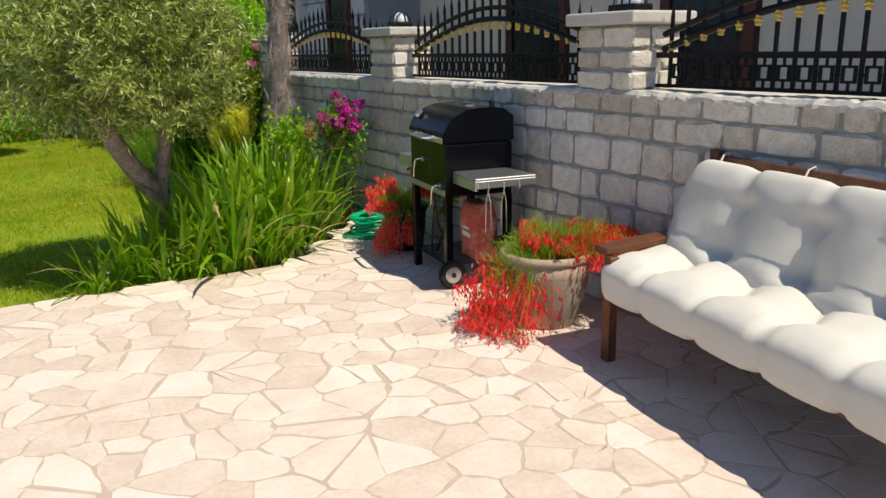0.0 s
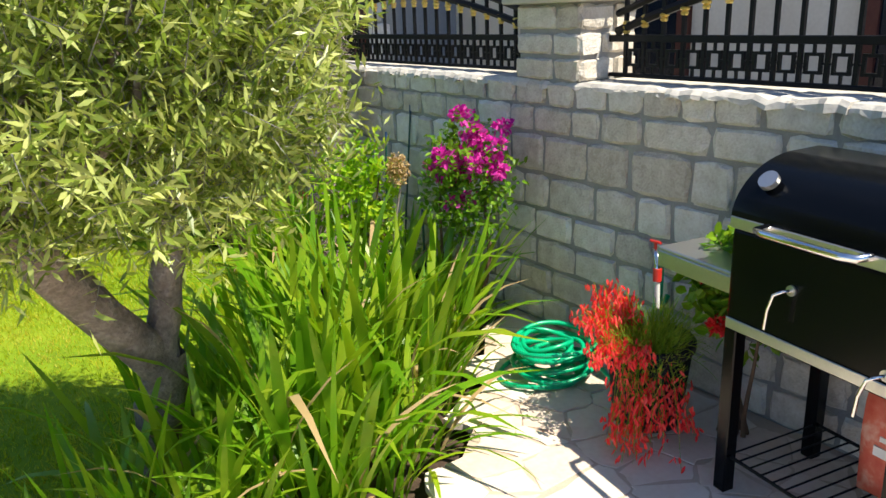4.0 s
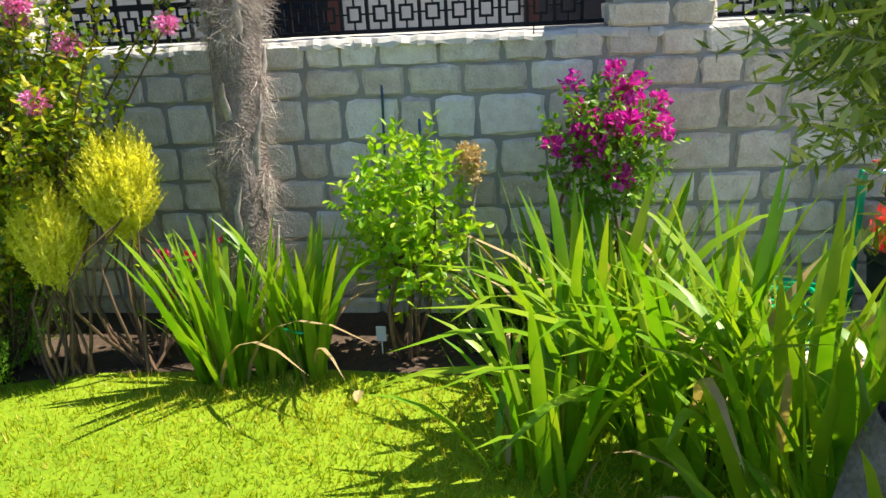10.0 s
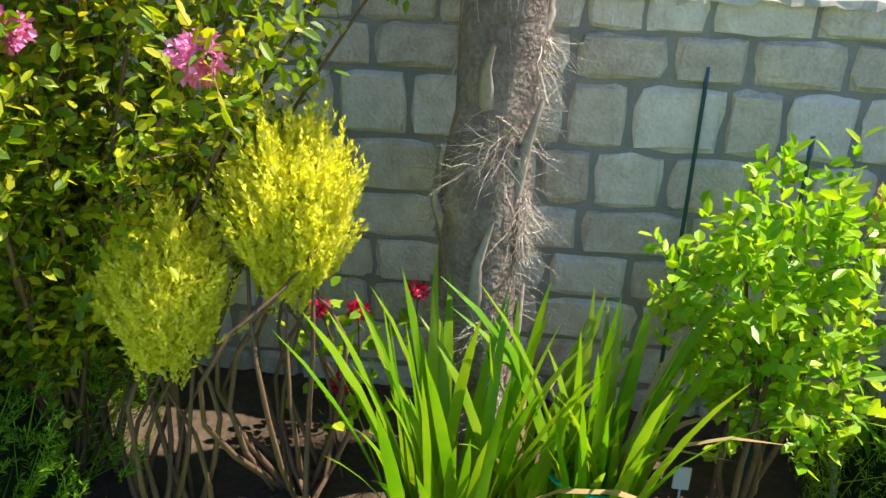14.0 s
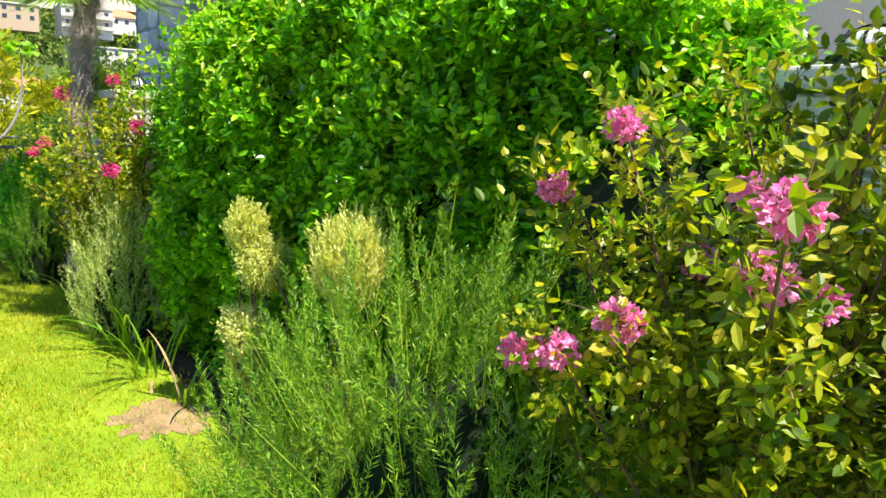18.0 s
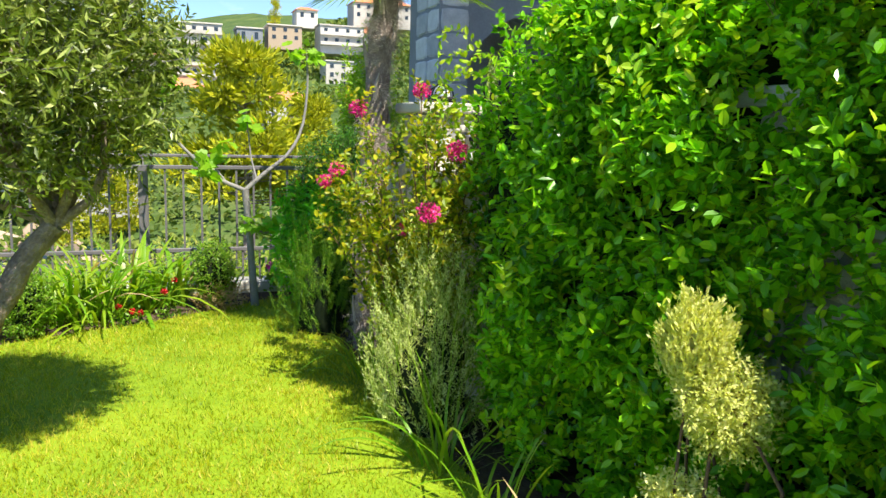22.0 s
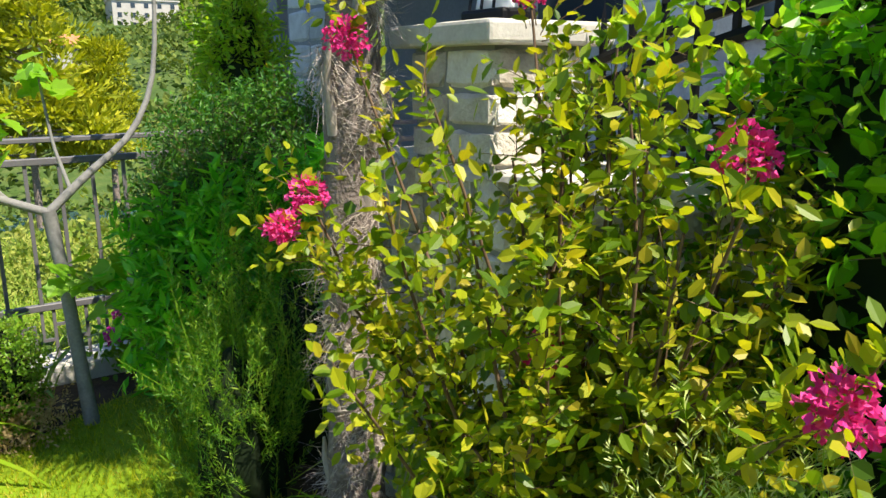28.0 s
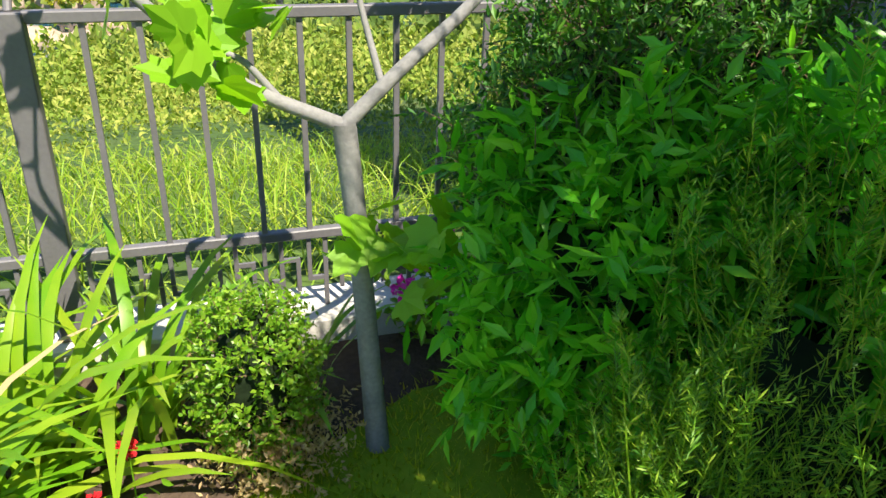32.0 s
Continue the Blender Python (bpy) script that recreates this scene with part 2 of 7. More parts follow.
def leafy(name, cols, rough=0.45, trans=0.35, spec=0.4, scale=3.0, tint=(1.5, 1.5, 0.55), patch=0.0):
    """Foliage: colour by leaf and by clump, some light passing through."""
    m = mat(name, cols[0], rough)
    t = m.node_tree
    b = t.nodes["Principled BSDF"]
    b.inputs["Specular IOR Level"].default_value = spec
    geo = t.nodes.new("ShaderNodeNewGeometry")
    oi = t.nodes.new("ShaderNodeObjectInfo")
    n1 = t.nodes.new("ShaderNodeTexNoise")
    n1.inputs["Scale"].default_value = scale
    t.links.new(geo.outputs["Position"], n1.inputs["Vector"])
    s1 = t.nodes.new("ShaderNodeMath")
    s1.operation = 'MULTIPLY_ADD'
    s1.inputs[1].default_value = 0.55
    t.links.new(geo.outputs["Random Per Island"], s1.inputs[0])
    s2 = t.nodes.new("ShaderNodeMath")
    s2.operation = 'MULTIPLY_ADD'
    s2.inputs[1].default_value = 0.2
    t.links.new(oi.outputs["Random"], s2.inputs[0])
    s3 = t.nodes.new("ShaderNodeMath")
    s3.operation = 'MULTIPLY'
    s3.inputs[1].default_value = 0.3
    t.links.new(n1.outputs["Fac"], s3.inputs[0])
    last = s3.outputs[0]
    if patch:
        n2 = t.nodes.new("ShaderNodeTexNoise")
        n2.inputs["Scale"].default_value = 1.7
        n2.inputs["Detail"].default_value = 4
        t.links.new(geo.outputs["Position"], n2.inputs["Vector"])
        s4 = t.nodes.new("ShaderNodeMath")
        s4.operation = 'MULTIPLY_ADD'
        s4.inputs[1].default_value = patch
        t.links.new(n2.outputs["Fac"], s4.inputs[0])
        s5 = t.nodes.new("ShaderNodeMath")
        s5.operation = 'SUBTRACT'
        s5.inputs[1].default_value = patch / 2
        t.links.new(last, s5.inputs[0])
        t.links.new(s5.outputs[0], s4.inputs[2])
        last = s4.outputs[0]
    t.links.new(last, s2.inputs[2])
    t.links.new(s2.outputs[0], s1.inputs[2])
    ramp = t.nodes.new("ShaderNodeValToRGB")
    el = ramp.color_ramp.elements
    el[0].position, el[1].position = 0.1, 0.9
    el[0].color, el[1].color = (*cols[0], 1), (*cols[-1], 1)
    for i, c in enumerate(cols[1:-1]):
        e = el.new(0.1 + 0.8 * (i + 1) / (len(cols) - 1))
        e.color = (*c, 1)
    t.links.new(s1.outputs[0], ramp.inputs["Fac"])
    t.links.new(ramp.outputs["Color"], b.inputs["Base Color"])
    tr = t.nodes.new("ShaderNodeBsdfTranslucent")
    gain = t.nodes.new("ShaderNodeMix")
    gain.data_type = 'RGBA'
    gain.blend_type = 'MULTIPLY'
    gain.inputs["Factor"].default_value = 1.0
    gain.inputs["B"].default_value = (*tint, 1)
    t.links.new(ramp.outputs["Color"], gain.inputs["A"])
    t.links.new(gain.outputs["Result"], tr.inputs["Color"])
    mx = t.nodes.new("ShaderNodeMixShader")
    mx.inputs[0].default_value = trans
    t.links.new(b.outputs[0], mx.inputs[1])
    t.links.new(tr.outputs[0], mx.inputs[2])
    t.links.new(mx.outputs[0], t.nodes["Material Output"].inputs["Surface"])
    return m


M = {}
M["stone"] = grainy("limestone", [(0.45, 0.39, 0.315), (0.64, 0.585, 0.50), (0.80, 0.765, 0.70)], 0.85, 16, 90, 1.0, obj=0.34, bdist=0.016)
M["stone_i"] = grainy("limestone joined", [(0.45, 0.39, 0.315), (0.64, 0.585, 0.50), (0.80, 0.765, 0.70)], 0.85, 16, 90, 1.0, island=0.34, bdist=0.016)
M["house_stone"] = grainy("blue grey house stone", [(0.36, 0.37, 0.385), (0.48, 0.49, 0.50), (0.62, 0.63, 0.64)], 0.85, 9, 70, 0.6, island=0.4, bdist=0.01)
M["coping"] = grainy("coping stone", [(0.42, 0.39, 0.34), (0.55, 0.52, 0.47), (0.66, 0.63, 0.58)], 0.85, 6, 60, 0.6)
M["mortar"] = grainy("mortar", [(0.24, 0.235, 0.225), (0.36, 0.355, 0.34)], 0.9, 9, 90, 0.5)
M["flag"] = grainy("flagstone", [(0.60, 0.475, 0.385), (0.71, 0.60, 0.505), (0.78, 0.70, 0.61)], 0.75, 5, 38, 0.35, obj=0.34, bdist=0.004)
M["flag_i"] = grainy("flagstone joined", [(0.60, 0.475, 0.385), (0.71, 0.60, 0.505), (0.78, 0.70, 0.61)], 0.75, 5, 38, 0.35, island=0.34, bdist=0.004)
M["joint"] = grainy("joint grout", [(0.46, 0.36, 0.27), (0.60, 0.48, 0.39)], 0.9, 8, 80, 0.2)
M["soil"] = grainy("soil", [(0.035, 0.024, 0.016), (0.075, 0.05, 0.034), (0.12, 0.085, 0.06)], 0.95, 6, 50, 0.8, bdist=0.03)
M["drysoil"] = grainy("dry earth", [(0.13, 0.085, 0.045), (0.29, 0.20, 0.105), (0.42, 0.31, 0.17)], 0.95, 9, 70, 0.7, bdist=0.02)
M["turf"] = grainy("turf", [(0.09, 0.17, 0.004), (0.18, 0.28, 0.006), (0.28, 0.34, 0.015)], 0.9, 1.6, 40, 0.6, bdist=0.02)
M["iron"] = grainy("black iron", [(0.004, 0.004, 0.005), (0.009, 0.009, 0.011)], 0.45, 10, 90, 0.05, spec=0.2)
M["gold"] = mat("gilded", (0.75, 0.55, 0.16), 0.35, 0.9)
M["greyiron"] = grainy("grey painted steel", [(0.10, 0.095, 0.10), (0.16, 0.15, 0.155)], 0.5, 8, 80, 0.15, spec=0.5)
M["plaster"] = grainy("house stone", [(0.17, 0.185, 0.205), (0.28, 0.295, 0.32)], 0.9, 2, 30, 0.4)
M["render"] = grainy("cream render", [(0.50, 0.45, 0.37), (0.64, 0.59, 0.50)], 0.9, 2, 30, 0.3)
M["terrace"] = grainy("pale terrace paving", [(0.50, 0.45, 0.38), (0.64, 0.59, 0.52)], 0.85, 3, 40, 0.3)
M["enamel"] = grainy("black enamel", [(0.001, 0.0015, 0.0025), (0.003, 0.0035, 0.005)], 0.22, 6, 60, 0.03, spec=0.22)
M["steel"] = grainy("brushed steel", [(0.55, 0.55, 0.55), (0.68, 0.68, 0.68)], 0.3, 4, 120, 0.03, metal=0.9)
M["chrome"] = mat("chrome", (0.8, 0.8, 0.8), 0.15, 1.0)
M["rubber"] = grainy("rubber", [(0.010, 0.010, 0.010), (0.022, 0.022, 0.022)], 0.7, 20, 90, 0.1)
M["cloth"] = grainy("cream cotton", [(0.60, 0.57, 0.51), (0.70, 0.67, 0.60)], 0.9, 5, 220, 0.25, spec=0.1, bdist=0.003)
M["darkwood"] = grainy("dark stained wood", [(0.06, 0.022, 0.010), (0.12, 0.045, 0.020), (0.2, 0.08, 0.036)], 0.45, 14, 120, 0.25)
M["pot"] = grainy("stone planter", [(0.36, 0.27, 0.19), (0.47, 0.37, 0.27)], 0.85, 9, 70, 0.5)
M["bark"] = grainy("olive bark", [(0.10, 0.08, 0.065), (0.25, 0.20, 0.165), (0.46, 0.38, 0.33)], 0.95, 12, 70, 1.0, bdist=0.03)
M["figbark"] = grainy("fig bark", [(0.15, 0.145, 0.14), (0.30, 0.29, 0.28)], 0.8, 10, 80, 0.4)
M["stem"] = grainy("brown twig", [(0.09, 0.05, 0.03), (0.2, 0.13, 0.08)], 0.85, 12, 80, 0.4)
M["palmtrunk"] = grainy("palm trunk", [(0.10, 0.075, 0.065), (0.22, 0.175, 0.155), (0.38, 0.32, 0.285)], 0.95, 14, 80, 1.0, bdist=0.03)
M["fibre"] = grainy("palm fibre", [(0.26, 0.21, 0.18), (0.66, 0.57, 0.50)], 0.9, 20, 90, 0.2, island=0.5)
M["stub"] = grainy("palm leaf base", [(0.20, 0.165, 0.14), (0.46, 0.40, 0.35)], 0.85, 9, 60, 0.4)
M["hose"] = mat("green hose", (0.0, 0.40, 0.18), 0.3)
M["bucket"] = mat("dark green plastic", (0.002, 0.055, 0.035), 0.4)
M["white"] = mat("white plastic", (0.75, 0.75, 0.73), 0.4)
M["redplastic"] = mat("red plastic", (0.55, 0.03, 0.02), 0.4)
M["stake"] = mat("green stake", (0.01, 0.07, 0.06), 0.45)
M["olive"] = leafy("olive leaves", [(0.02, 0.045, 0.005), (0.18, 0.255, 0.026), (0.56, 0.59, 0.21)], 0.36, 0.26, scale=4)
M["glad"] = leafy("sword leaves", [(0.02, 0.11, 0.004), (0.13, 0.30, 0.008), (0.46, 0.50, 0.035)], 0.36, 0.38, scale=9)
M["gladdry"] = leafy("dry leaves", [(0.38, 0.24, 0.12), (0.55, 0.42, 0.22)], 0.7, 0.3)
M["hedge"] = leafy("hedge leaves", [(0.016, 0.11, 0.003), (0.18, 0.50, 0.010), (0.58, 0.78, 0.02)], 0.28, 0.42, scale=2)
# near-black colour standing in for the shade deep inside hedge and bushes
M["core_shade"] = grainy("hedge shade", [(0.004, 0.010, 0.002), (0.010, 0.022, 0.004)], 0.95, 9, 40, 0.5)
M["bright"] = leafy("bright green leaves", [(0.12, 0.30, 0.008), (0.26, 0.46, 0.014), (0.52, 0.60, 0.03)], 0.42, 0.42)
M["rosem"] = leafy("rosemary needles", [(0.015, 0.09, 0.005), (0.13, 0.30, 0.012), (0.46, 0.55, 0.05)], 0.5, 0.33, scale=3)
M["gold_thuja"] = leafy("golden thuja", [(0.36, 0.42, 0.02), (0.66, 0.64, 0.05), (0.82, 0.78, 0.16)], 0.6, 0.4, scale=5)
M["varieg"] = leafy("variegated leaves", [(0.36, 0.42, 0.07), (0.58, 0.60, 0.16), (0.76, 0.74, 0.36)], 0.5, 0.35)
M["laven"] = leafy("grey green leaves", [(0.34, 0.44, 0.09), (0.58, 0.65, 0.20), (0.78, 0.80, 0.40)], 0.6, 0.3)
M["myrtle"] = leafy("crape myrtle leaves", [(0.03, 0.09, 0.004), (0.17, 0.27, 0.008), (0.44, 0.44, 0.016), (0.52, 0.29, 0.05)], 0.42, 0.45)
M["pink"] = leafy("pink petals", [(0.82, 0.15, 0.46), (0.92, 0.30, 0.60), (0.95, 0.52, 0.74)], 0.6, 0.3, tint=(1.1, 0.9, 1.1))
M["hotpink"] = leafy("hot pink petals", [(0.66, 0.015, 0.18), (0.82, 0.04, 0.30), (0.88, 0.14, 0.42)], 0.6, 0.3, tint=(1.1, 0.9, 1.15))
M["magenta"] = leafy("magenta bracts", [(0.50, 0.006, 0.28), (0.68, 0.02, 0.40), (0.78, 0.15, 0.52)], 0.6, 0.35, tint=(1.1, 0.9, 1.1))
M["coral"] = leafy("coral flowers", [(0.70, 0.012, 0.018), (0.86, 0.045, 0.045), (0.92, 0.16, 0.13)], 0.5, 0.3, tint=(1.2, 0.9, 0.9))
M["red"] = leafy("red petals", [(0.5, 0.01, 0.015), (0.68, 0.03, 0.04)], 0.5, 0.3)
M["rush"] = leafy("rush stems", [(0.09, 0.22, 0.008), (0.20, 0.35, 0.018), (0.38, 0.44, 0.05)], 0.5, 0.35)
M["box"] = leafy("box leaves", [(0.06, 0.17, 0.008), (0.13, 0.28, 0.012), (0.26, 0.40, 0.03)], 0.4, 0.35)
M["fig"] = leafy("fig leaves", [(0.09, 0.28, 0.008), (0.20, 0.42, 0.014), (0.36, 0.54, 0.03)], 0.5, 0.45)
M["grass"] = leafy("lawn blades", [(0.11, 0.21, 0.003), (0.26, 0.35, 0.005), (0.40, 0.42, 0.012), (0.55, 0.47, 0.07)], 0.5, 0.42, scale=16, patch=0.9)
M["palmleaf"] = leafy("palm leaf", [(0.09, 0.2, 0.01), (0.2, 0.34, 0.015), (0.38, 0.47, 0.05)], 0.4, 0.35)
M["darkleaf"] = leafy("deep green leaves", [(0.02, 0.14, 0.008), (0.10, 0.44, 0.02), (0.26, 0.60, 0.04)], 0.34, 0.5)
M["conifer"] = leafy("dark conifer", [(0.012, 0.07, 0.005), (0.04, 0.16, 0.010), (0.15, 0.32, 0.02)], 0.5, 0.3)
M["scrub"] = leafy("far scrub", [(0.07, 0.14, 0.01), (0.18, 0.26, 0.02), (0.40, 0.40, 0.08)], 0.7, 0.25, scale=0.5)
M["woods"] = leafy("hillside woods", [(0.03, 0.075, 0.010), (0.08, 0.14, 0.018), (0.20, 0.24, 0.04)], 0.8, 0.2, scale=0.15)
M["pine"] = leafy("pine foliage", [(0.09, 0.14, 0.004), (0.34, 0.37, 0.008), (0.58, 0.53, 0.02)], 0.7, 0.3, scale=0.4)
M["hill"] = grainy("far hillside", [(0.025, 0.055, 0.012), (0.06, 0.105, 0.02), (0.15, 0.17, 0.05)], 0.95, 0.05, 0.6, 0.8, bdist=1.5)
M["sea"] = mat("sea", (0.015, 0.06, 0.10), 0.12)
M["sand"] = grainy("pale rock", [(0.30, 0.20, 0.13), (0.48, 0.38, 0.29)], 0.95, 0.3, 3, 0.4)
M["sand_near"] = grainy("pale bed stone", [(0.40, 0.30, 0.22), (0.58, 0.47, 0.37)], 0.9, 9, 60, 0.6)
M["crimson"] = leafy("crimson petals", [(0.42, 0.005, 0.05), (0.62, 0.015, 0.10)], 0.5, 0.3, tint=(1.1, 0.9, 1.0))
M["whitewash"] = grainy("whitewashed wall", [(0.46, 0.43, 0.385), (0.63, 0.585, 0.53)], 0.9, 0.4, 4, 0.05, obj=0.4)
M["rooftile"] = grainy("clay roof", [(0.52, 0.17, 0.08), (0.68, 0.28, 0.15)], 0.9, 0.8, 6, 0.3)
M["pane"] = mat("dark pane", (0.03, 0.04, 0.05), 0.1)
M["bluepane"] = mat("dark window glass", (0.004, 0.007, 0.016), 0.2)
M["bluetip"] = mat("blue plastic", (0.02, 0.06, 0.16), 0.3)
M["redwood"] = grainy("red brown joinery", [(0.05, 0.012, 0.008), (0.10, 0.028, 0.018)], 0.5, 10, 80, 0.15)
M["bag"] = grainy("printed paper bag", [(0.52, 0.04, 0.025), (0.60, 0.14, 0.09), (0.72, 0.55, 0.44)], 0.6, 9, 40, 0.3)
M["lampglass"] = mat("frosted lamp glass", (0.78, 0.80, 0.80), 0.25)

# ------------------------------------------------------------------ ground, lawn, patio
def land_z(x, y):
    """Height of the land: the garden terrace, the slope to the bay and the hills beyond it."""
    d = np.maximum(y - 18.35, 0)
    z = -0.14 - 0.24 * np.minimum(d, 62) - 0.22 * np.maximum(-x - 7, 0) * np.clip(d / 30, 0, 1) * (d < 75)
    far = np.clip((y - 92) / 40, 0, 1)
    hill = -14.5 + 0.145 * np.clip(y - 98, 0, 170) + 0.135 * np.clip(y - 268, 0, 900) + 0.20 * np.clip(x, -10, 110) * np.clip((y - 98) / 150, 0, 1)
    z = z * (1 - far) + hill * far
    return z + (np.sin(x * 0.13) * np.cos(y * 0.09) * 0.8 + np.sin(x * 0.031 + 2) * np.cos(y * 0.023) * 4) * np.clip((y - 40) / 120, 0, 1)


gx = np.unique(np.concatenate([np.linspace(-900, -60, 36), np.linspace(-60, 60, 81), np.linspace(60, 900, 36)]))
gy = np.unique(np.concatenate([np.linspace(-60, 18.3, 30), np.linspace(18.35, 120, 70), np.linspace(120, 420, 60), np.linspace(420, 1400, 30)]))
X, Y = np.meshgrid(gx, gy)
Z = land_z(X, Y)
V = np.stack([X, Y, Z], -1).reshape(-1, 3)
nx = len(gx)
i = np.arange(len(gy) - 1)[:, None] * nx + np.arange(nx - 1)[None]
F = np.stack([i, i + 1, i + nx + 1, i + nx], -1).reshape(-1, 4)
tagged(put("ground", mesh_np("ground", V, F, M["hill"], True)), "sloping coastal land covered in green scrub", "ground", kind="structure")
V = np.array([(-700, 40, -15), (400, 40, -15), (400, 130, -15), (-700, 130, -15)], float)
tagged(put("water", mesh_np("water", V, np.array([[0, 1, 2, 3]]), M["sea"])), "dark blue bay water below the garden", "sea", kind="structure")

# soil of the planting beds, lawn sheet and its blades
bm = bmesh.new()
box(bm, -9, 0.02, 5.38, 17.36, -0.30, -0.085)
tagged(part("soil", bm, M["soil"], None), "dark earth of the planting beds", "soil", kind="structure")


def lawn_edge(y):
    """Where the lawn stops towards the wall."""
    return np.interp(y, [5.4, 6.2, 6.9, 7.7, 8.7, 9.2, 9.8, 11.4, 12.0, 13.0, 14.0, 15.3, 16.4, 16.9], [-1.9, -1.3, -0.68, -0.62, -0.7, -0.88, -1.08, -0.98, -0.85, -0.86, -0.92, -0.92, -0.95, -0.95])


def lawn_end(x):
    """Where the lawn stops towards the far fence."""
    return np.interp(x, [-7, -5, -3.4, -2.9, -2.2, -1.7, -1.2, -0.8], [15.2, 15.4, 15.8, 16.1, 16.38, 16.68, 16.98, 17.0])


ys = np.linspace(5.45, 17.0, 70)
xs = np.linspace(0, 1, 24)
P = []
for y in ys:
    e = float(lawn_edge(y))
    for u in xs:
        x = -7.0 + (e + 7.0) * u
        P.append((x, min(y, float(lawn_end(x))), -0.068 + 0.008 * math.sin(x * 2.1) * math.cos(y * 1.7)))
i = np.arange(69)[:, None] * 24 + np.arange(23)[None]
F = np.stack([i, i + 1, i + 25, i + 24], -1).reshape(-1, 4)
lawn = tagged(put("lawn", mesh_np("lawn", np.array(P), F, M["turf"], True)), "mown lawn with worn yellowish patches", "lawn", kind="structure")
n = 330000
gxy = np.stack([rng.uniform(-6.2, -0.7, n), 5.45 + 11.6 * rng.random(n)], -1)
ok = (gxy[:, 0] < lawn_edge(gxy[:, 1]) + rng.normal(0, 0.05, n)) & (gxy[:, 1] < lawn_end(gxy[:, 0]) + rng.normal(0, 0.05, n))
worn = ((gxy[:, 0] + 1.18) / 0.36) ** 2 + ((gxy[:, 1] - 11.98) / 0.42) ** 2 < 1 + rng.normal(0, 0.35, n)
ok &= ~(worn & (rng.random(n) < 0.6))
gxy = gxy[ok]
n = len(gxy)
P = np.concatenate([gxy, np.full((n, 1), -0.07)], 1)
D = np.stack([rng.normal(0, 0.55, n), rng.normal(0, 0.55, n), np.ones(n)], -1)
h = rng.uniform(0.014, 0.046, n) * (0.75 + 0.5 * (np.sin(gxy[:, 0] * 23 + 3 * np.sin(gxy[:, 1] * 9)) * np.cos(gxy[:, 1] * 27) > 0))
S = unit(np.stack([rng.normal(0, 1, n), rng.normal(0, 1, n), np.zeros(n)], -1)) * rng.uniform(0.002, 0.0046, n)[:, None]
V = np.stack([P - S, P + S, P + unit(D) * h[:, None]], 1).reshape(-1, 3)
F = np.arange(3 * n).reshape(-1, 3)
tagged(put("grass", mesh_np("grass", V, F, M["grass"])), "short bright green lawn grass", "grass", kind="stuff")

ang = np.linspace(0, 2 * np.pi, 40, endpoint=False)
rad = 0.9 + 0.22 * np.sin(ang * 3 + 1) * np.cos(ang * 2) + rng.normal(0, 0.12, 40)
V = np.concatenate([[(-1.12, 12.0, -0.058)], np.stack([-1.12 + 0.26 * rad * np.cos(ang), 12.0 + 0.30 * rad * np.sin(ang), np.full(40, -0.066)], -1)])
F = np.array([(0, 1 + k, 1 + (k + 1) % 40) for k in range(40)])
tagged(put("bare_patch", mesh_np("bare_patch", V, F, M["drysoil"], True)), "worn patch of dry bare earth at the lawn edge", "soil", kind="structure")

# patio bed; its flagstones are laid last
bm = bmesh.new()
box(bm, -9, 0.02, -6, 5.36, -0.30, -0.0012)
v = [bm.verts.new(c) for c in ((-1.22, 5.36, -0.005), (0.02, 5.36, -0.005), (0.02, 6.5, -0.005), (-0.25, 6.42, -0.005), (-0.82, 5.72, -0.005))]
bm.faces.new(v)
tagged(part("pavement", bm, M["joint"], None), "pale pinkish crazy paving of the patio", "patio", kind="structure")

# ------------------------------------------------------------------ stone garden wall
COURSES = [1.222, 1.112, 0.975, 0.775, 0.60, 0.45, 0.30, 0.15, 0.0, -0.14]
PILLARS = [-2.15, 0.56, 3.30, 6.02, 9.12, 12.0, 14.85]
PW = 0.45


def wall_x(y):
    """Face of the wall: it swings in a little towards the far end."""
    return -0.095 * max(0.0, y - 9.5)


WY0, WY1 = -5.0, 15.6
bm = bmesh.new()
ysplit = [WY0, 9.5, WY1]
for a, b in zip(ysplit, ysplit[1:]):
    vs = []
    for y in (a, b):
        x = wall_x(y) + 0.018
        vs.append([bm.verts.new(c) for c in ((x, y, -0.3), (x, y, 1.2), (x + 0.36, y, 1.2), (x + 0.36, y, -0.3))])
    for k in range(4):
        bm.faces.new((vs[0][k], vs[0][(k + 1) % 4], vs[1][(k + 1) % 4], vs[1][k]))
    bm.faces.new(vs[0])
    bm.faces.new(vs[1][::-1])
bmesh.ops.recalc_face_normals(bm, faces=bm.faces)
wall = tagged(part("wall_east", bm, M["mortar"], None), "garden wall of rough squared limestone blocks with grey joints", "wall", kind="structure")


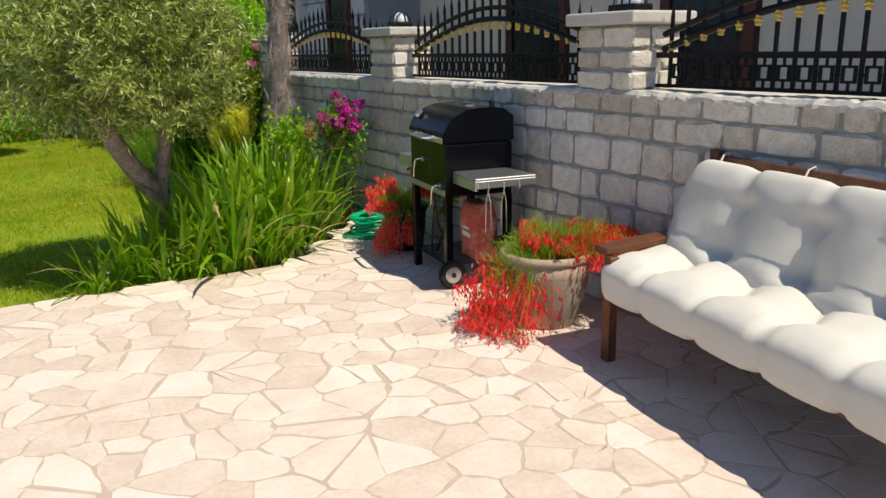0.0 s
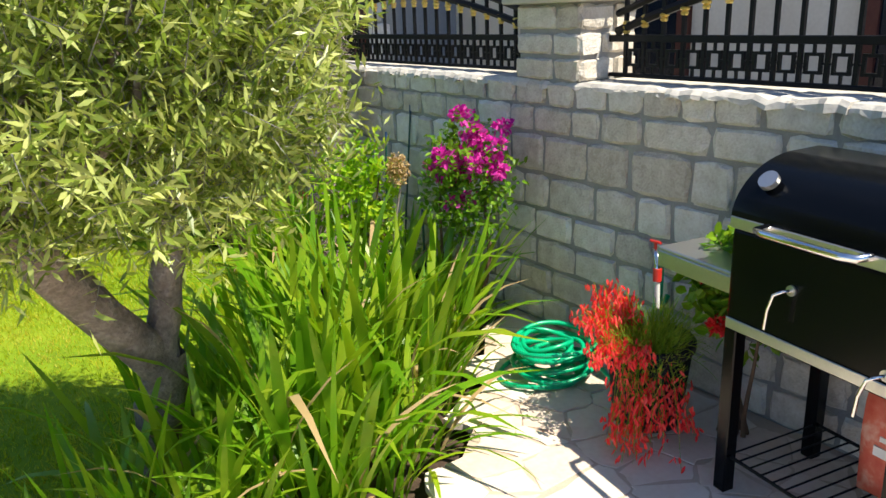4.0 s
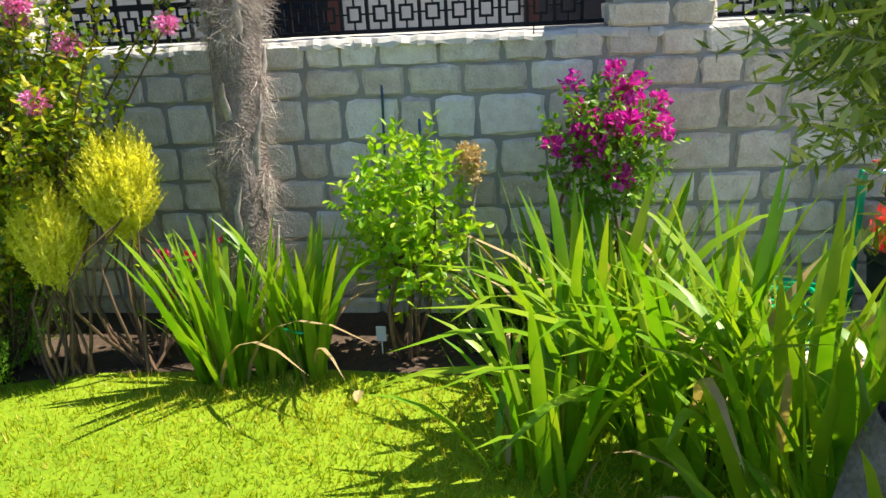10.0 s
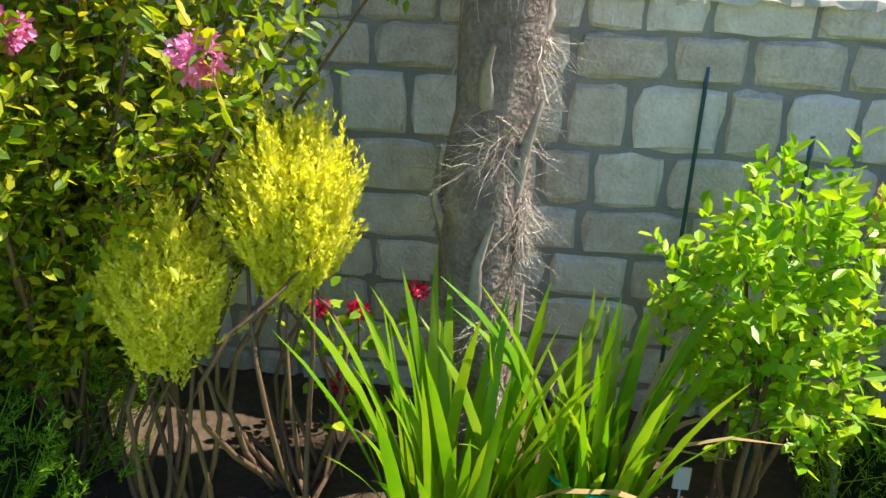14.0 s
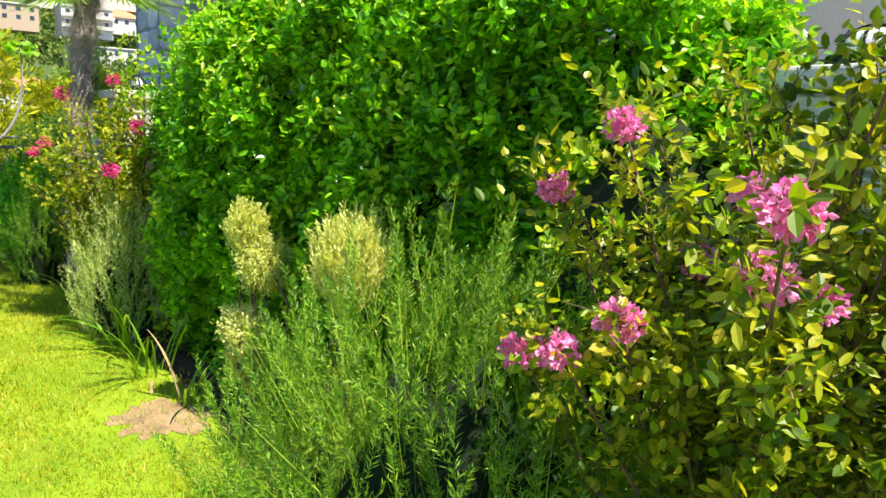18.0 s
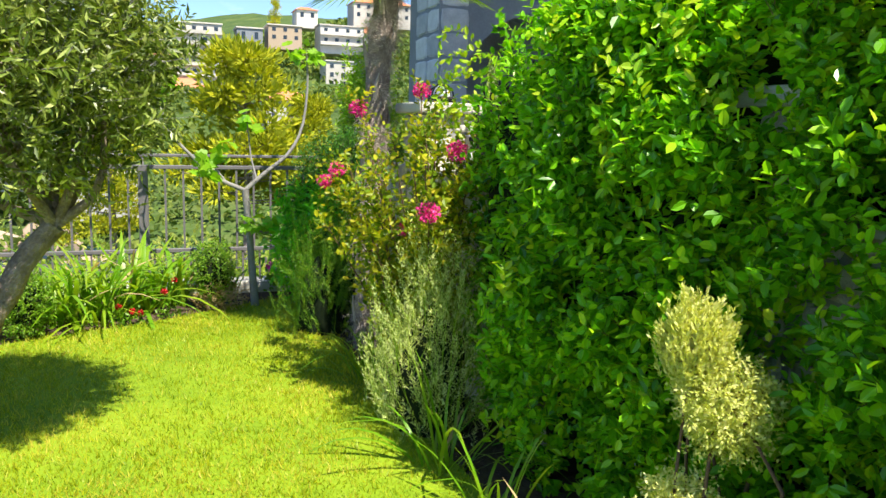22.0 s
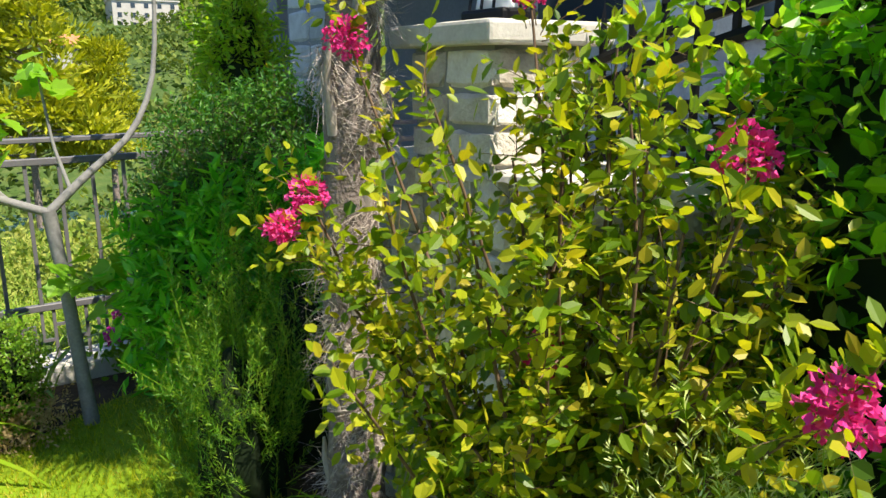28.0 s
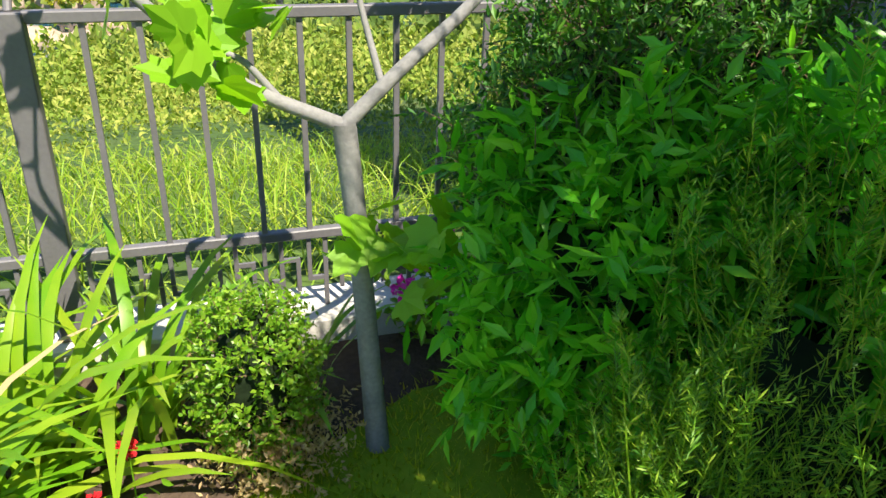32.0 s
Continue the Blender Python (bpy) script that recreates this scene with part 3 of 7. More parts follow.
def block(w, h, r, deep=0.03):
    """A rock-faced block: a chipped rim round an uneven, hewn face. In y (width) and z (height), face towards -x."""
    ny, nz = 5, 4
    V = []
    tilt = r.normal(0, 0.006, 2)
    for k in range(nz):
        for i in range(ny):
            u, v = i / (ny - 1) * 2 - 1, k / (nz - 1) * 2 - 1
            rim = i in (0, ny - 1) or k in (0, nz - 1)
            if rim:
                V.append((0.003 + r.normal(0, .002), u * w / 2 * (0.95 if abs(v) == 1 else 1) + r.normal(0, .004), v * h / 2 * (0.92 if abs(u) == 1 else 1) + r.normal(0, .003)))
            else:
                V.append((-0.011 + r.normal(0, .003) + 0.4 * tilt[0] * u + 0.4 * tilt[1] * v, u * w * 0.86 + r.normal(0, .005), v * h * 1.24 + r.normal(0, .004)))
    ring = list(range(ny)) + [ny * k + ny - 1 for k in range(1, nz)] + [ny * (nz - 1) + i for i in range(ny - 2, -1, -1)] + [ny * k for k in range(nz - 2, 0, -1)]
    n0 = len(V)
    V += [(deep, V[a][1], V[a][2]) for a in ring]
    fs = []
    for k in range(nz - 1):
        for i in range(ny - 1):
            a = k * ny + i
            fs += [(a, a + 1, a + ny + 1), (a, a + ny + 1, a + ny)] if (i + k) % 2 else [(a, a + 1, a + ny), (a + 1, a + ny + 1, a + ny)]
    m_ = len(ring)
    for k in range(m_):
        b = (k + 1) % m_
        fs += [(ring[b], ring[k], n0 + k), (ring[b], n0 + k, n0 + b)]
    return np.array(V), np.array(fs)[:, ::-1]


near_blocks, far_blocks = [], []
r = np.random.default_rng(3)
for k, (zt, zb) in enumerate(zip(COURSES, COURSES[1:])):
    y = WY0 + r.uniform(0, 0.2)
    while y < WY1 - 0.1:
        w = r.uniform(0.15, 0.34) if k else r.uniform(0.16, 0.30)
        if zt - zb < 0.13:
            w *= 0.95
        gap = r.uniform(0.012, 0.024)
        vs, fs = block(w - gap, zt - zb - (0.006 if k == 0 else 0.016), r)
        yc = y + w / 2
        pos = (wall_x(yc) + 0.012, yc, (zt + zb) / 2)
        if 1.0 < yc < 9.3 and zt > 0.1:
            near_blocks.append((vs, fs, pos))
        else:
            far_blocks.append((vs + np.array(pos), fs))
        y += w

# rough light coping with a broken front edge laid on the top course
bm = bmesh.new()
y = WY0
while y < WY1:
    w = min(r.uniform(0.4, 0.8), WY1 - y)
    m = max(3, int(w / 0.035))
    out, lift = r.uniform(-0.012, 0.004), r.uniform(0, 0.008)
    rows = []
    for k in range(m + 1):
        yy = y + 0.003 + (w - 0.006) * k / m
        x = wall_x(yy) + out
        j1, j2, j3 = r.normal(0, 0.007), r.normal(0, 0.004), r.normal(0, 0.007)
        rows.append([bm.verts.new(c) for c in ((x + j1, yy, 1.196 + j3), (x + j1 + 0.004, yy, 1.214 + j2), (x + j1 + 0.02, yy, 1.228 + lift + j2), (x + 0.16, yy, 1.23 + lift + j2 * 0.5), (x + 0.37, yy, 1.23 + lift), (x + 0.37, yy, 1.2))])
    for p, q in zip(rows, rows[1:]):
        for c in range(6):
            bm.faces.new((p[c], p[(c + 1) % 6], q[(c + 1) % 6], q[c]))
    bm.faces.new(rows[0][::-1])
    bm.faces.new(rows[-1])
    y += w
bmesh.ops.recalc_face_normals(bm, faces=bm.faces[:])
tagged(part("coping", bm, M["coping"], wall), kind="structure")
far_me = mesh_np("blocks", *join(far_blocks), M["stone_i"])
ob = put("blocks", far_me, wall)
ob["kind"] = "stuff"

# ------------------------------------------------------------------ pillars with caps and lamps
PC = [1.575, 1.45, 1.34, 1.226]
for n_, y0 in enumerate(PILLARS):
    x0 = wall_x(y0 + PW / 2)
    pil = thing("gate_pillar", "square limestone pillar with a pale cap stone on the garden wall", "pillar", (x0, y0, 1.2), group="pillars on the garden wall")
    bm = bmesh.new()
    box(bm, 0.018, 0.36, 0.018, PW - 0.018, 0.0, 0.38)
    part("core", bm, M["mortar"], pil)
    r = np.random.default_rng(50 + n_)
    for zt, zb in zip(PC, PC[1:]):
        for face in range(3):
            u = 0.0
            span = PW if face == 0 else 0.37
            cut = r.uniform(0.35, 0.65) * span
            for a, b in ((0, cut), (cut, span)):
                vs, fs = block(b - a - 0.016, zt - zb - 0.02, r, 0.02)
                c, zc = (a + b) / 2, (zt + zb) / 2 - 1.2
                if face == 0:
                    m = Matrix.Translation((0.012, c, zc))
                elif face == 1:
                    m = Matrix.Translation((c, 0.012, zc)) @ Matrix.Rotation(radians(90), 4, 'Z')
                else:
                    m = Matrix.Translation((c, PW - 0.012, zc)) @ Matrix.Rotation(radians(-90), 4, 'Z')
                put("brick", mesh_np("brick", vs, fs, M["stone"]), pil, m=m)
    bm = bmesh.new()
    box(bm, -0.05, 0.43, -0.045, PW + 0.045, 0.377, 0.445, 0.012, 2)
    part("cap", bm, M["coping"], pil, "pale cap stone")
    # bulkhead lamp
    if n_ in (2, 3, 4, 5, 6):
        lamp = thing("pillar_lamp", "black caged lamp with frosted glass on the pillar cap", "lamp", (x0 + 0.19, y0 + PW / 2, 1.645), group="lamps on the pillars")
        bm = bmesh.new()
        box(bm, -0.07, 0.07, -0.11, 0.11, 0, 0.045, 0.012, 2)
        part("base", bm, M["iron"], lamp)
        bm = bmesh.new()
        bmesh.ops.create_uvsphere(bm, u_segments=14, v_segments=8, radius=1.0, matrix=Matrix.Translation((0, 0, 0.05)) @ Matrix.Diagonal((0.055, 0.095, 0.075, 1)))
        part("glass", bm, M["lampglass"], lamp, "frosted white glass", smooth=True)
        chunks = []
        for yy in (-0.06, 0.0, 0.06):
            a = np.linspace(0, np.pi, 9)
            k_ = math.sqrt(1 - (yy / 0.12) ** 2)
            chunks.append(ring_tube(np.stack([np.cos(a) * 0.066, np.full(9, yy), 0.045 + np.sin(a) * 0.088 * k_], -1), np.full(9, 0.005), 6))
        a = np.linspace(0, np.pi, 11)
        chunks.append(ring_tube(np.stack([np.zeros(11), np.cos(a) * 0.108, 0.045 + np.sin(a) * 0.088], -1), np.full(11, 0.005), 6))
        put("cage", mesh_np("cage", *join(chunks), M["iron"]), lamp)

# ------------------------------------------------------------------ wrought iron panels on the wall
bm = bmesh.new()
box(bm, -0.008, 0.008, -0.008, 0.008, 0, 1)
me_bar = bpy.data.meshes.new("bar")
bm.to_mesh(me_bar)
me_bar.materials.append(M["iron"])
bm.free()
bm = bmesh.new()
bmesh.ops.create_cone(bm, cap_ends=True, segments=4, radius1=0.016, radius2=0.001, depth=0.09, matrix=Matrix.Translation((0, 0, 0.045)))
bmesh.ops.create_cone(bm, cap_ends=True, segments=4, radius1=0.006, radius2=0.016, depth=0.02, matrix=Matrix.Translation((0, 0, -0.01)))
me_spear = bpy.data.meshes.new("spear")
bm.to_mesh(me_spear)
me_spear.materials.append(M["iron"])
bm.free()
bm = bmesh.new()
for z_, rr in ((-0.018, 0.017), (0, 0.021), (0.018, 0.017)):
    bmesh.ops.create_uvsphere(bm, u_segments=8, v_segments=5, radius=1, matrix=Matrix.Translation((0, 0, z_)) @ Matrix.Diagonal((rr, rr, 0.012, 1)))
me_knob = bpy.data.meshes.new("knob")
bm.to_mesh(me_knob)
me_knob.materials.append(M["gold"])
bm.free()
bm = bmesh.new()
for a, b, c, d in ((-0.034, 0.034, -0.038, -0.026), (-0.034, 0.034, 0.026, 0.038), (-0.034, -0.022, -0.026, 0.026), (0.022, 0.034, -0.026, 0.026), (-0.004, 0.004, 0.038, 0.07), (-0.004, 0.004, -0.07, -0.038), (-0.056, -0.034, -0.004, 0.004), (0.034, 0.056, -0.004, 0.004)):
    box(bm, -0.007, 0.007, a, b, c, d)
me_key = bpy.data.meshes.new("key_square")
bm.to_mesh(me_key)
me_key.materials.append(M["iron"])
bm.free()
for n_, (ya, yb) in enumerate(zip(PILLARS, PILLARS[1:])):
    a, b = ya + PW + 0.04, yb - 0.04
    ln = b - a
    xw = wall_x((a + b) / 2) + 0.19
    pan = thing("iron_panel", "black wrought iron fence panel with gilded knobs and an arched top", "fence panel", (xw, a, 1.235), group="iron panels on the garden wall")
    arch = lambda u: 0.21 + 0.22 * math.sin(math.pi * u)
    for nm, z0, z1 in (("bottom_rail", 0.012, 0.03), ("middle_rail", 0.165, 0.195)):
        bm = bmesh.new()
        box(bm, -0.015, 0.015, -0.04, ln + 0.04, z0, z1, 0.003)
        part(nm, bm, M["iron"], pan)
    for off, rad in ((0.0, 0.02), (0.075, 0.017)):
        us = np.linspace(0, 1, 15)
        pts = np.stack([np.zeros(15), us * ln, np.array([arch(u) + off for u in us])], -1)
        put("top_rail", mesh_np("top_rail", *ring_tube(pts, np.full(15, rad), 6), M["iron"]), pan)
    nb = 21
    for k in range(nb):
        u = (k + 0.5) / nb
        top = arch(u) + 0.13
        put("picket", me_bar, pan, m=Matrix.Translation((0, u * ln, 0.02)) @ Matrix.Diagonal((1, 1, top, 1)))
        put("spear", me_spear, pan, m=Matrix.Translation((0, u * ln, 0.02 + top)))
        put("knob", me_knob, pan, "gilded knob", m=Matrix.Translation((0, u * ln, 0.03 + arch(u) * 0.78 + 0.02)))
        if k < nb - 1:
            put("key_square", me_key, pan, m=Matrix.Translation((0, (u + 0.5 / nb) * ln, 0.098)))

# ------------------------------------------------------------------ house behind the wall
house = thing("house", "grey stone house with an arched porch behind the garden wall", "house", (0, 0, 0))
bm = bmesh.new()
box(bm, 4.0, 12, -8, 12.6, -0.5, 6.5)
part("wall", bm, M["render"], house, "cream rendered wall")
bm = bmesh.new()
box(bm, 3.0, 10, 12.6, 21.3, -0.5, 7.5)
part("wall", bm, M["plaster"], house)
bm = bmesh.new()
box(bm, 3.7, 12.4, -8.3, 12.6, 6.5, 6.75)
box(bm, 1.0, 10.3, 12.4, 22.0, 7.5, 7.75)
part("roof_slab", bm, M["coping"], house)


def arched(bm, x0, x1, y0, y1, z0, z1, a, b, spring, rise, n=12):
    """A wall along x with an arched opening from a to b."""
    box(bm, x0, a, y0, y1, z0, z1)
    if x1 > b:
        box(bm, b, x1, y0, y1, z0, z1)
    low = [(a + (b - a) * k / n, spring + rise * math.sin(math.pi * k / n)) for k in range(n + 1)]
    for y in (y0, y1):
        vs = [bm.verts.new((x, y, z)) for x, z in low] + [bm.verts.new((b, y, z1)), bm.verts.new((a, y, z1))]
        bm.faces.new(vs if y == y1 else vs[::-1])
    for (xa, za), (xb, zb) in zip(low, low[1:]):
        bm.faces.new([bm.verts.new(c) for c in ((xa, y0, za), (xb, y0, zb), (xb, y1, zb), (xa, y1, za))])


bm = bmesh.new()
arched(bm, 1.13, 3.0, 19.24, 19.62, -0.5, 7.5, 1.52, 2.98, 2.35, 0.55)
part("porch_wall", bm, M["plaster"], house, "porch wall with a wide arch")
bm = bmesh.new()
arched(bm, 1.5, 3.0, 21.3, 21.6, -0.5, 7.5, 2.66, 2.995, 2.45, 0.28)
part("porch_wall", bm, M["plaster"], house)
bm = bmesh.new()
box(bm, 1.13, 1.52, 19.622, 20.16, -0.5, 3.5)
box(bm, 1.13, 3.0, 19.622, 21.298, 3.5, 7.5)
part("pier", bm, M["plaster"], house, "square corner pier of the porch")
r = np.random.default_rng(12)
chunks = []
for z in np.arange(0.4, 7.4, 0.3):
    y = 12.65 + r.uniform(0, 0.3)
    while y < 19.2:
        w = r.uniform(0.35, 0.75)
        vs, fs = block(min(w, 19.22 - y) - 0.03, 0.27, r)
        chunks.append((vs + np.array((2.995, y + w / 2, z)), fs))
        y += w
    for y0, w in ((19.26, 0.42), (19.68, 0.46)):
        vs, fs = block(w - 0.02, 0.27, r)
        chunks.append((vs + np.array((1.125, y0 + w / 2, z)), fs))
    vs, fs = block(0.36, 0.27, r)
    chunks.append((np.stack([vs[:, 1] + 1.325, vs[:, 0] + 19.235, vs[:, 2] + z], -1), fs[:, ::-1]))
    x = 1.55
    while x < 2.9 and z > 3.1:
        w = min(r.uniform(0.35, 0.6), 2.98 - x)
        vs, fs = block(w - 0.02, 0.27, r)
        chunks.append((np.stack([vs[:, 1] + x + w / 2, vs[:, 0] + 19.235, vs[:, 2] + z], -1), fs[:, ::-1]))
        x += w
ob = put("facing_stone_mass", mesh_np("facing_stone_mass", *join(chunks), M["house_stone"]), house)
ob["kind"] = "stuff"
for y0, y1, z0, z1, xf, glass in ((17.5, 18.85, 1.7, 3.15, 2.98, "pane"), (15.7, 16.75, 1.7, 3.2, 2.98, "pane"), (13.3, 14.3, 1.0, 2.9, 2.98, "bluepane"), (8.6, 9.95, 0.7, 2.9, 4.0, "bluepane"), (5.6, 6.9, 0.7, 2.9, 4.0, "bluepane"), (2.4, 3.6, 0.7, 2.9, 4.0, "bluepane"), (-0.6, 0.6, 0.7, 2.9, 4.0, "bluepane")):
    win = put("window", None, house)
    bm = bmesh.new()
    t_ = 0.14
    box(bm, xf - 0.06, xf + 0.05, y0, y0 + t_, z0, z1)
    box(bm, xf - 0.06, xf + 0.05, y1 - t_, y1, z0, z1)
    box(bm, xf - 0.06, xf + 0.05, y0 + t_, y1 - t_, z1 - t_, z1)
    box(bm, xf - 0.06, xf + 0.05, y0 + t_, y1 - t_, z0, z0 + t_)
    part("frame", bm, M["redwood"] if glass == "bluepane" else M["coping"], win)
    bm = bmesh.new()
    box(bm, xf - 0.03, xf - 0.012, y0 + t_ * 0.9, y1 - t_ * 0.9, z0 + t_ * 0.9, z1 - t_ * 0.9)
    part("glass", bm, M[glass], win)
bm = bmesh.new()
box(bm, 0.38, 4.0, -8, 12.6, -0.3, 0.35)
box(bm, 0.38, 3.0, 12.6, 19.2, -0.3, 0.35)
tagged(part("terrace", bm, M["terrace"], None), "paved terrace between the wall and the house", "terrace", kind="structure")

# ------------------------------------------------------------------ steel railing at the far end of the garden
FY = 17.45
bm = bmesh.new()
box(bm, -9, 1.5, FY - 0.10, FY + 0.16, -0.9, 0.02, 0.01)
tagged(part("kerb", bm, M["coping"], None), "pale stone kerb under the railing", "kerb", kind="structure")
rail = thing("steel_railing", "grey painted steel railing with flat handrail at the garden edge", "railing", (0, FY, 0))
for nm, z0, z1, d0, d1 in (("top_rail", 1.055, 1.09, -0.02, 0.02), ("handrail", 1.16, 1.185, 0.06, 0.14), ("bottom_rail", 0.30, 0.335, -0.018, 0.018)):
    bm = bmesh.new()
    box(bm, -8.6, 1.4, d0, d1, z0, z1, 0.004)
    part(nm, bm, M["greyiron"], rail)
bm = bmesh.new()
box(bm, -0.009, 0.009, -0.009, 0.009, 0.335, 1.055)
me_pk = bpy.data.meshes.new("picket")
bm.to_mesh(me_pk)
me_pk.materials.append(M["greyiron"])
bm.free()
bm = bmesh.new()
box(bm, -0.042, 0.042, -0.03, 0.03, 0.02, 1.09, 0.004)
me_post = bpy.data.meshes.new("post")
bm.to_mesh(me_post)
me_post.materials.append(M["greyiron"])
bm.free()
bm = bmesh.new()
for a, b, c, d in ((-0.008, 0.008, 0.022, 0.30), (0.008, 0.05, 0.21, 0.225), (0.05, 0.065, 0.09, 0.225), (-0.05, -0.008, 0.13, 0.145), (-0.065, -0.05, 0.13, 0.30)):
    box(bm, a, b, -0.007, 0.007, c, d)
me_meander = bpy.data.meshes.new("meander")
bm.to_mesh(me_meander)
me_meander.materials.append(M["greyiron"])
bm.free()
for x in np.arange(-8.44, 1.4, 0.155):
    put("picket", me_pk, rail, m=Matrix.Translation((float(x), 0, 0)))
    put("meander", me_meander, rail, m=Matrix.Translation((float(x) + 0.05, 0, 0)))
for x in (-8.3, -6.3, -4.3, -2.27, -0.25, 1.4):
    put("post", me_post, rail, m=Matrix.Translation((x, -0.01, 0)))
    bm = bmesh.new()
    cyl(bm, (x, 0, 1.07), (x, 0.1, 1.165), 0.012)
    part("bracket", bm, M["greyiron"], rail)

# ------------------------------------------------------------------ plants
def limb(a, b, r0, r1, r, bend=0.06, seg=8, n=7, wob=0.06):
    a, b = np.array(a, float), np.array(b, float)
    u = np.linspace(0, 1, n)[:, None]
    side = r.normal(0, bend, 3) * np.linalg.norm(b - a)
    pts = a + (b - a) * u + side * np.sin(np.pi * u) + r.normal(0, 0.004, (n, 3)) * (u > 0) * (u < 1)
    return ring_tube(pts, np.linspace(r0, r1, n), seg, wob, r=r), pts


def twig_leaves(ends, r, per, length, leaf, width, spread=0.5, fold=0.2, up=0.2, flat=0.6, both=True):
    """Twigs that start at ends (place, way) and carry leaves along them. Gives twig tubes and leaf arrays."""
    P0, D0 = ends
    n = len(P0)
    D0 = unit(D0 + r.normal(0, spread, (n, 3)) + np.array([0, 0, up]))
    Ls = length * r.uniform(0.6, 1.25, n)
    k = per
    u = (np.arange(k) + 0.6) / k
    P = (P0[:, None] + D0[:, None] * Ls[:, None, None] * u[None, :, None]).reshape(-1, 3)
    D = np.repeat(D0, k, 0)
    side = unit(np.cross(D, r.normal(0, 1, (n * k, 3))))
    W = unit(D * r.uniform(0.3, 0.9, (n * k, 1)) + side)
    V, F = leaves(P, W, leaf * r.uniform(0.65, 1.2, n * k), width * r.uniform(0.75, 1.2, n * k), r, fold, flat)
    q = unit(np.cross(D0, r.normal(0, 1, (n, 3)))) * 0.0016
    tip = P0 + D0 * Ls[:, None]
    TV = np.stack([P0 - q, P0 + q, tip], 1).reshape(-1, 3)
    TF = np.arange(3 * n).reshape(-1, 3)
    return (V, F), (TV, TF)


def olive_tree(label, base, forks, crown, radii, n_twigs, seed, leaf=0.052, wd=0.0115, rise=0.1):
    """A two-stemmed olive: stems, limbs and a round crown of slim grey-green leaves on twigs."""
    r = np.random.default_rng(seed)
    t = thing("olive_tree", label, "tree", base)
    B = np.array(base)
    c = np.array(crown) - B
    ch = []
    low = np.array(forks[0]) - B
    tube, _ = limb((0, 0, -0.05), low, 0.10, 0.08, r, 0.02, 12, 6, 0.10)
    ch.append(tube)
    tips = []
    for f, rad in zip(forks[1:], (0.075, 0.06)):
        f = np.array(f) - B
        tube, _ = limb(low - np.array([0, 0, 0.04]), f, rad, rad * 0.75, r, 0.06, 10, 7, 0.09)
        ch.append(tube)
        tips.append(f)
    put("trunk", mesh_np("trunk", *join(ch), M["bark"], True), t, "gnarled grey bark")
    ch = []
    ends = []
    for f in tips:
        for _ in range(9):
            d = unit(r.normal(0, 1, 3) * np.array([1, 1, 0.7]) + np.array([0, 0, 0.35]))
            e = c + d * np.array(radii) * r.uniform(0.45, 0.85)
            tube, pts = limb(f, e, 0.026, 0.006, r, 0.12, 6, 7, 0.05)
            ch.append(tube)
            ends += [pts[3], pts[4], pts[5], pts[6]]
    put("limb_mass", mesh_np("limb_mass", *join(ch), M["bark"], True), t)
    d, p = ball(n_twigs, r, 0.32)
    lump = 1 + 0.16 * np.sin(d[:, 0] * 5 + seed) * np.cos(d[:, 1] * 6) + 0.10 * np.sin(d[:, 2] * 9 + d[:, 0] * 7)
    P0 = c + p * np.array(radii) * lump[:, None]
    P0 = P0[P0[:, 2] > c[2] - radii[2] * 0.86]
    D0 = unit(P0 - c + np.array([0, 0, 0.1]))
    (V, F), tw = twig_leaves((P0, D0), r, 13, 0.21, leaf, wd, 0.5, 0.12, rise, 0.3)
    put("crown", mesh_np("crown", V, F, M["olive"]), t, "slim grey green leaves")
    put("twig_mass", mesh_np("twig_mass", *tw, M["figbark"]), t)
    return t


olive_tree("round clipped olive tree with two gnarled stems by the patio", (-1.95, 6.15, -0.07), [(-1.96, 5.98, 0.50), (-2.36, 5.50, 1.15), (-1.86, 5.95, 1.0)], (-2.13, 5.68, 1.48), (0.68, 0.64, 0.55), 4000, 4, 0.054, 0.011, 0.8)
olive_tree("round clipped olive tree with a forked trunk on the lawn", (-3.0, 13.76, -0.07), [(-2.92, 13.77, 0.46), (-2.95, 13.78, 1.10), (-2.57, 13.8, 1.02)], (-2.80, 13.86, 1.69), (0.70, 0.66, 0.55), 3900, 5, 0.054, 0.013, 0.5)

# ---- sword-leaved clumps: every leaf is a part, on shared meshes
def sword_mesh(L, W, arch, seed, mname):
    r = np.random.default_rng(seed)
    n = 7
    u = np.linspace(0, 1, n)
    x = arch * L * u ** 2.3
    z = L * u - 0.42 * abs(arch) * L * u ** 3.4
    w = W * (0.45 + 0.55 * np.sin(np.pi * np.clip(u * 0.8 + 0.18, 0, 1))) * np.clip((1 - u) * 4.5, 0, 1) ** 0.6 * 0.5
    tw = r.normal(0, 0.25) * u
    V = []
    for i in range(n):
        s, c = math.sin(tw[i]), math.cos(tw[i])
        V += [(x[i] - s * w[i] + 0.12 * w[i], -c * w[i], z[i]), (x[i], 0, z[i]), (x[i] + s * w[i] + 0.12 * w[i], c * w[i], z[i])]
    F = []
    for i in range(n - 1):
        a = 3 * i
        F += [(a, a + 1, a + 4, a + 3), (a + 1, a + 2, a + 5, a + 4)]
    return mesh_np("leaf", np.array(V), np.array(F), M[mname], True)


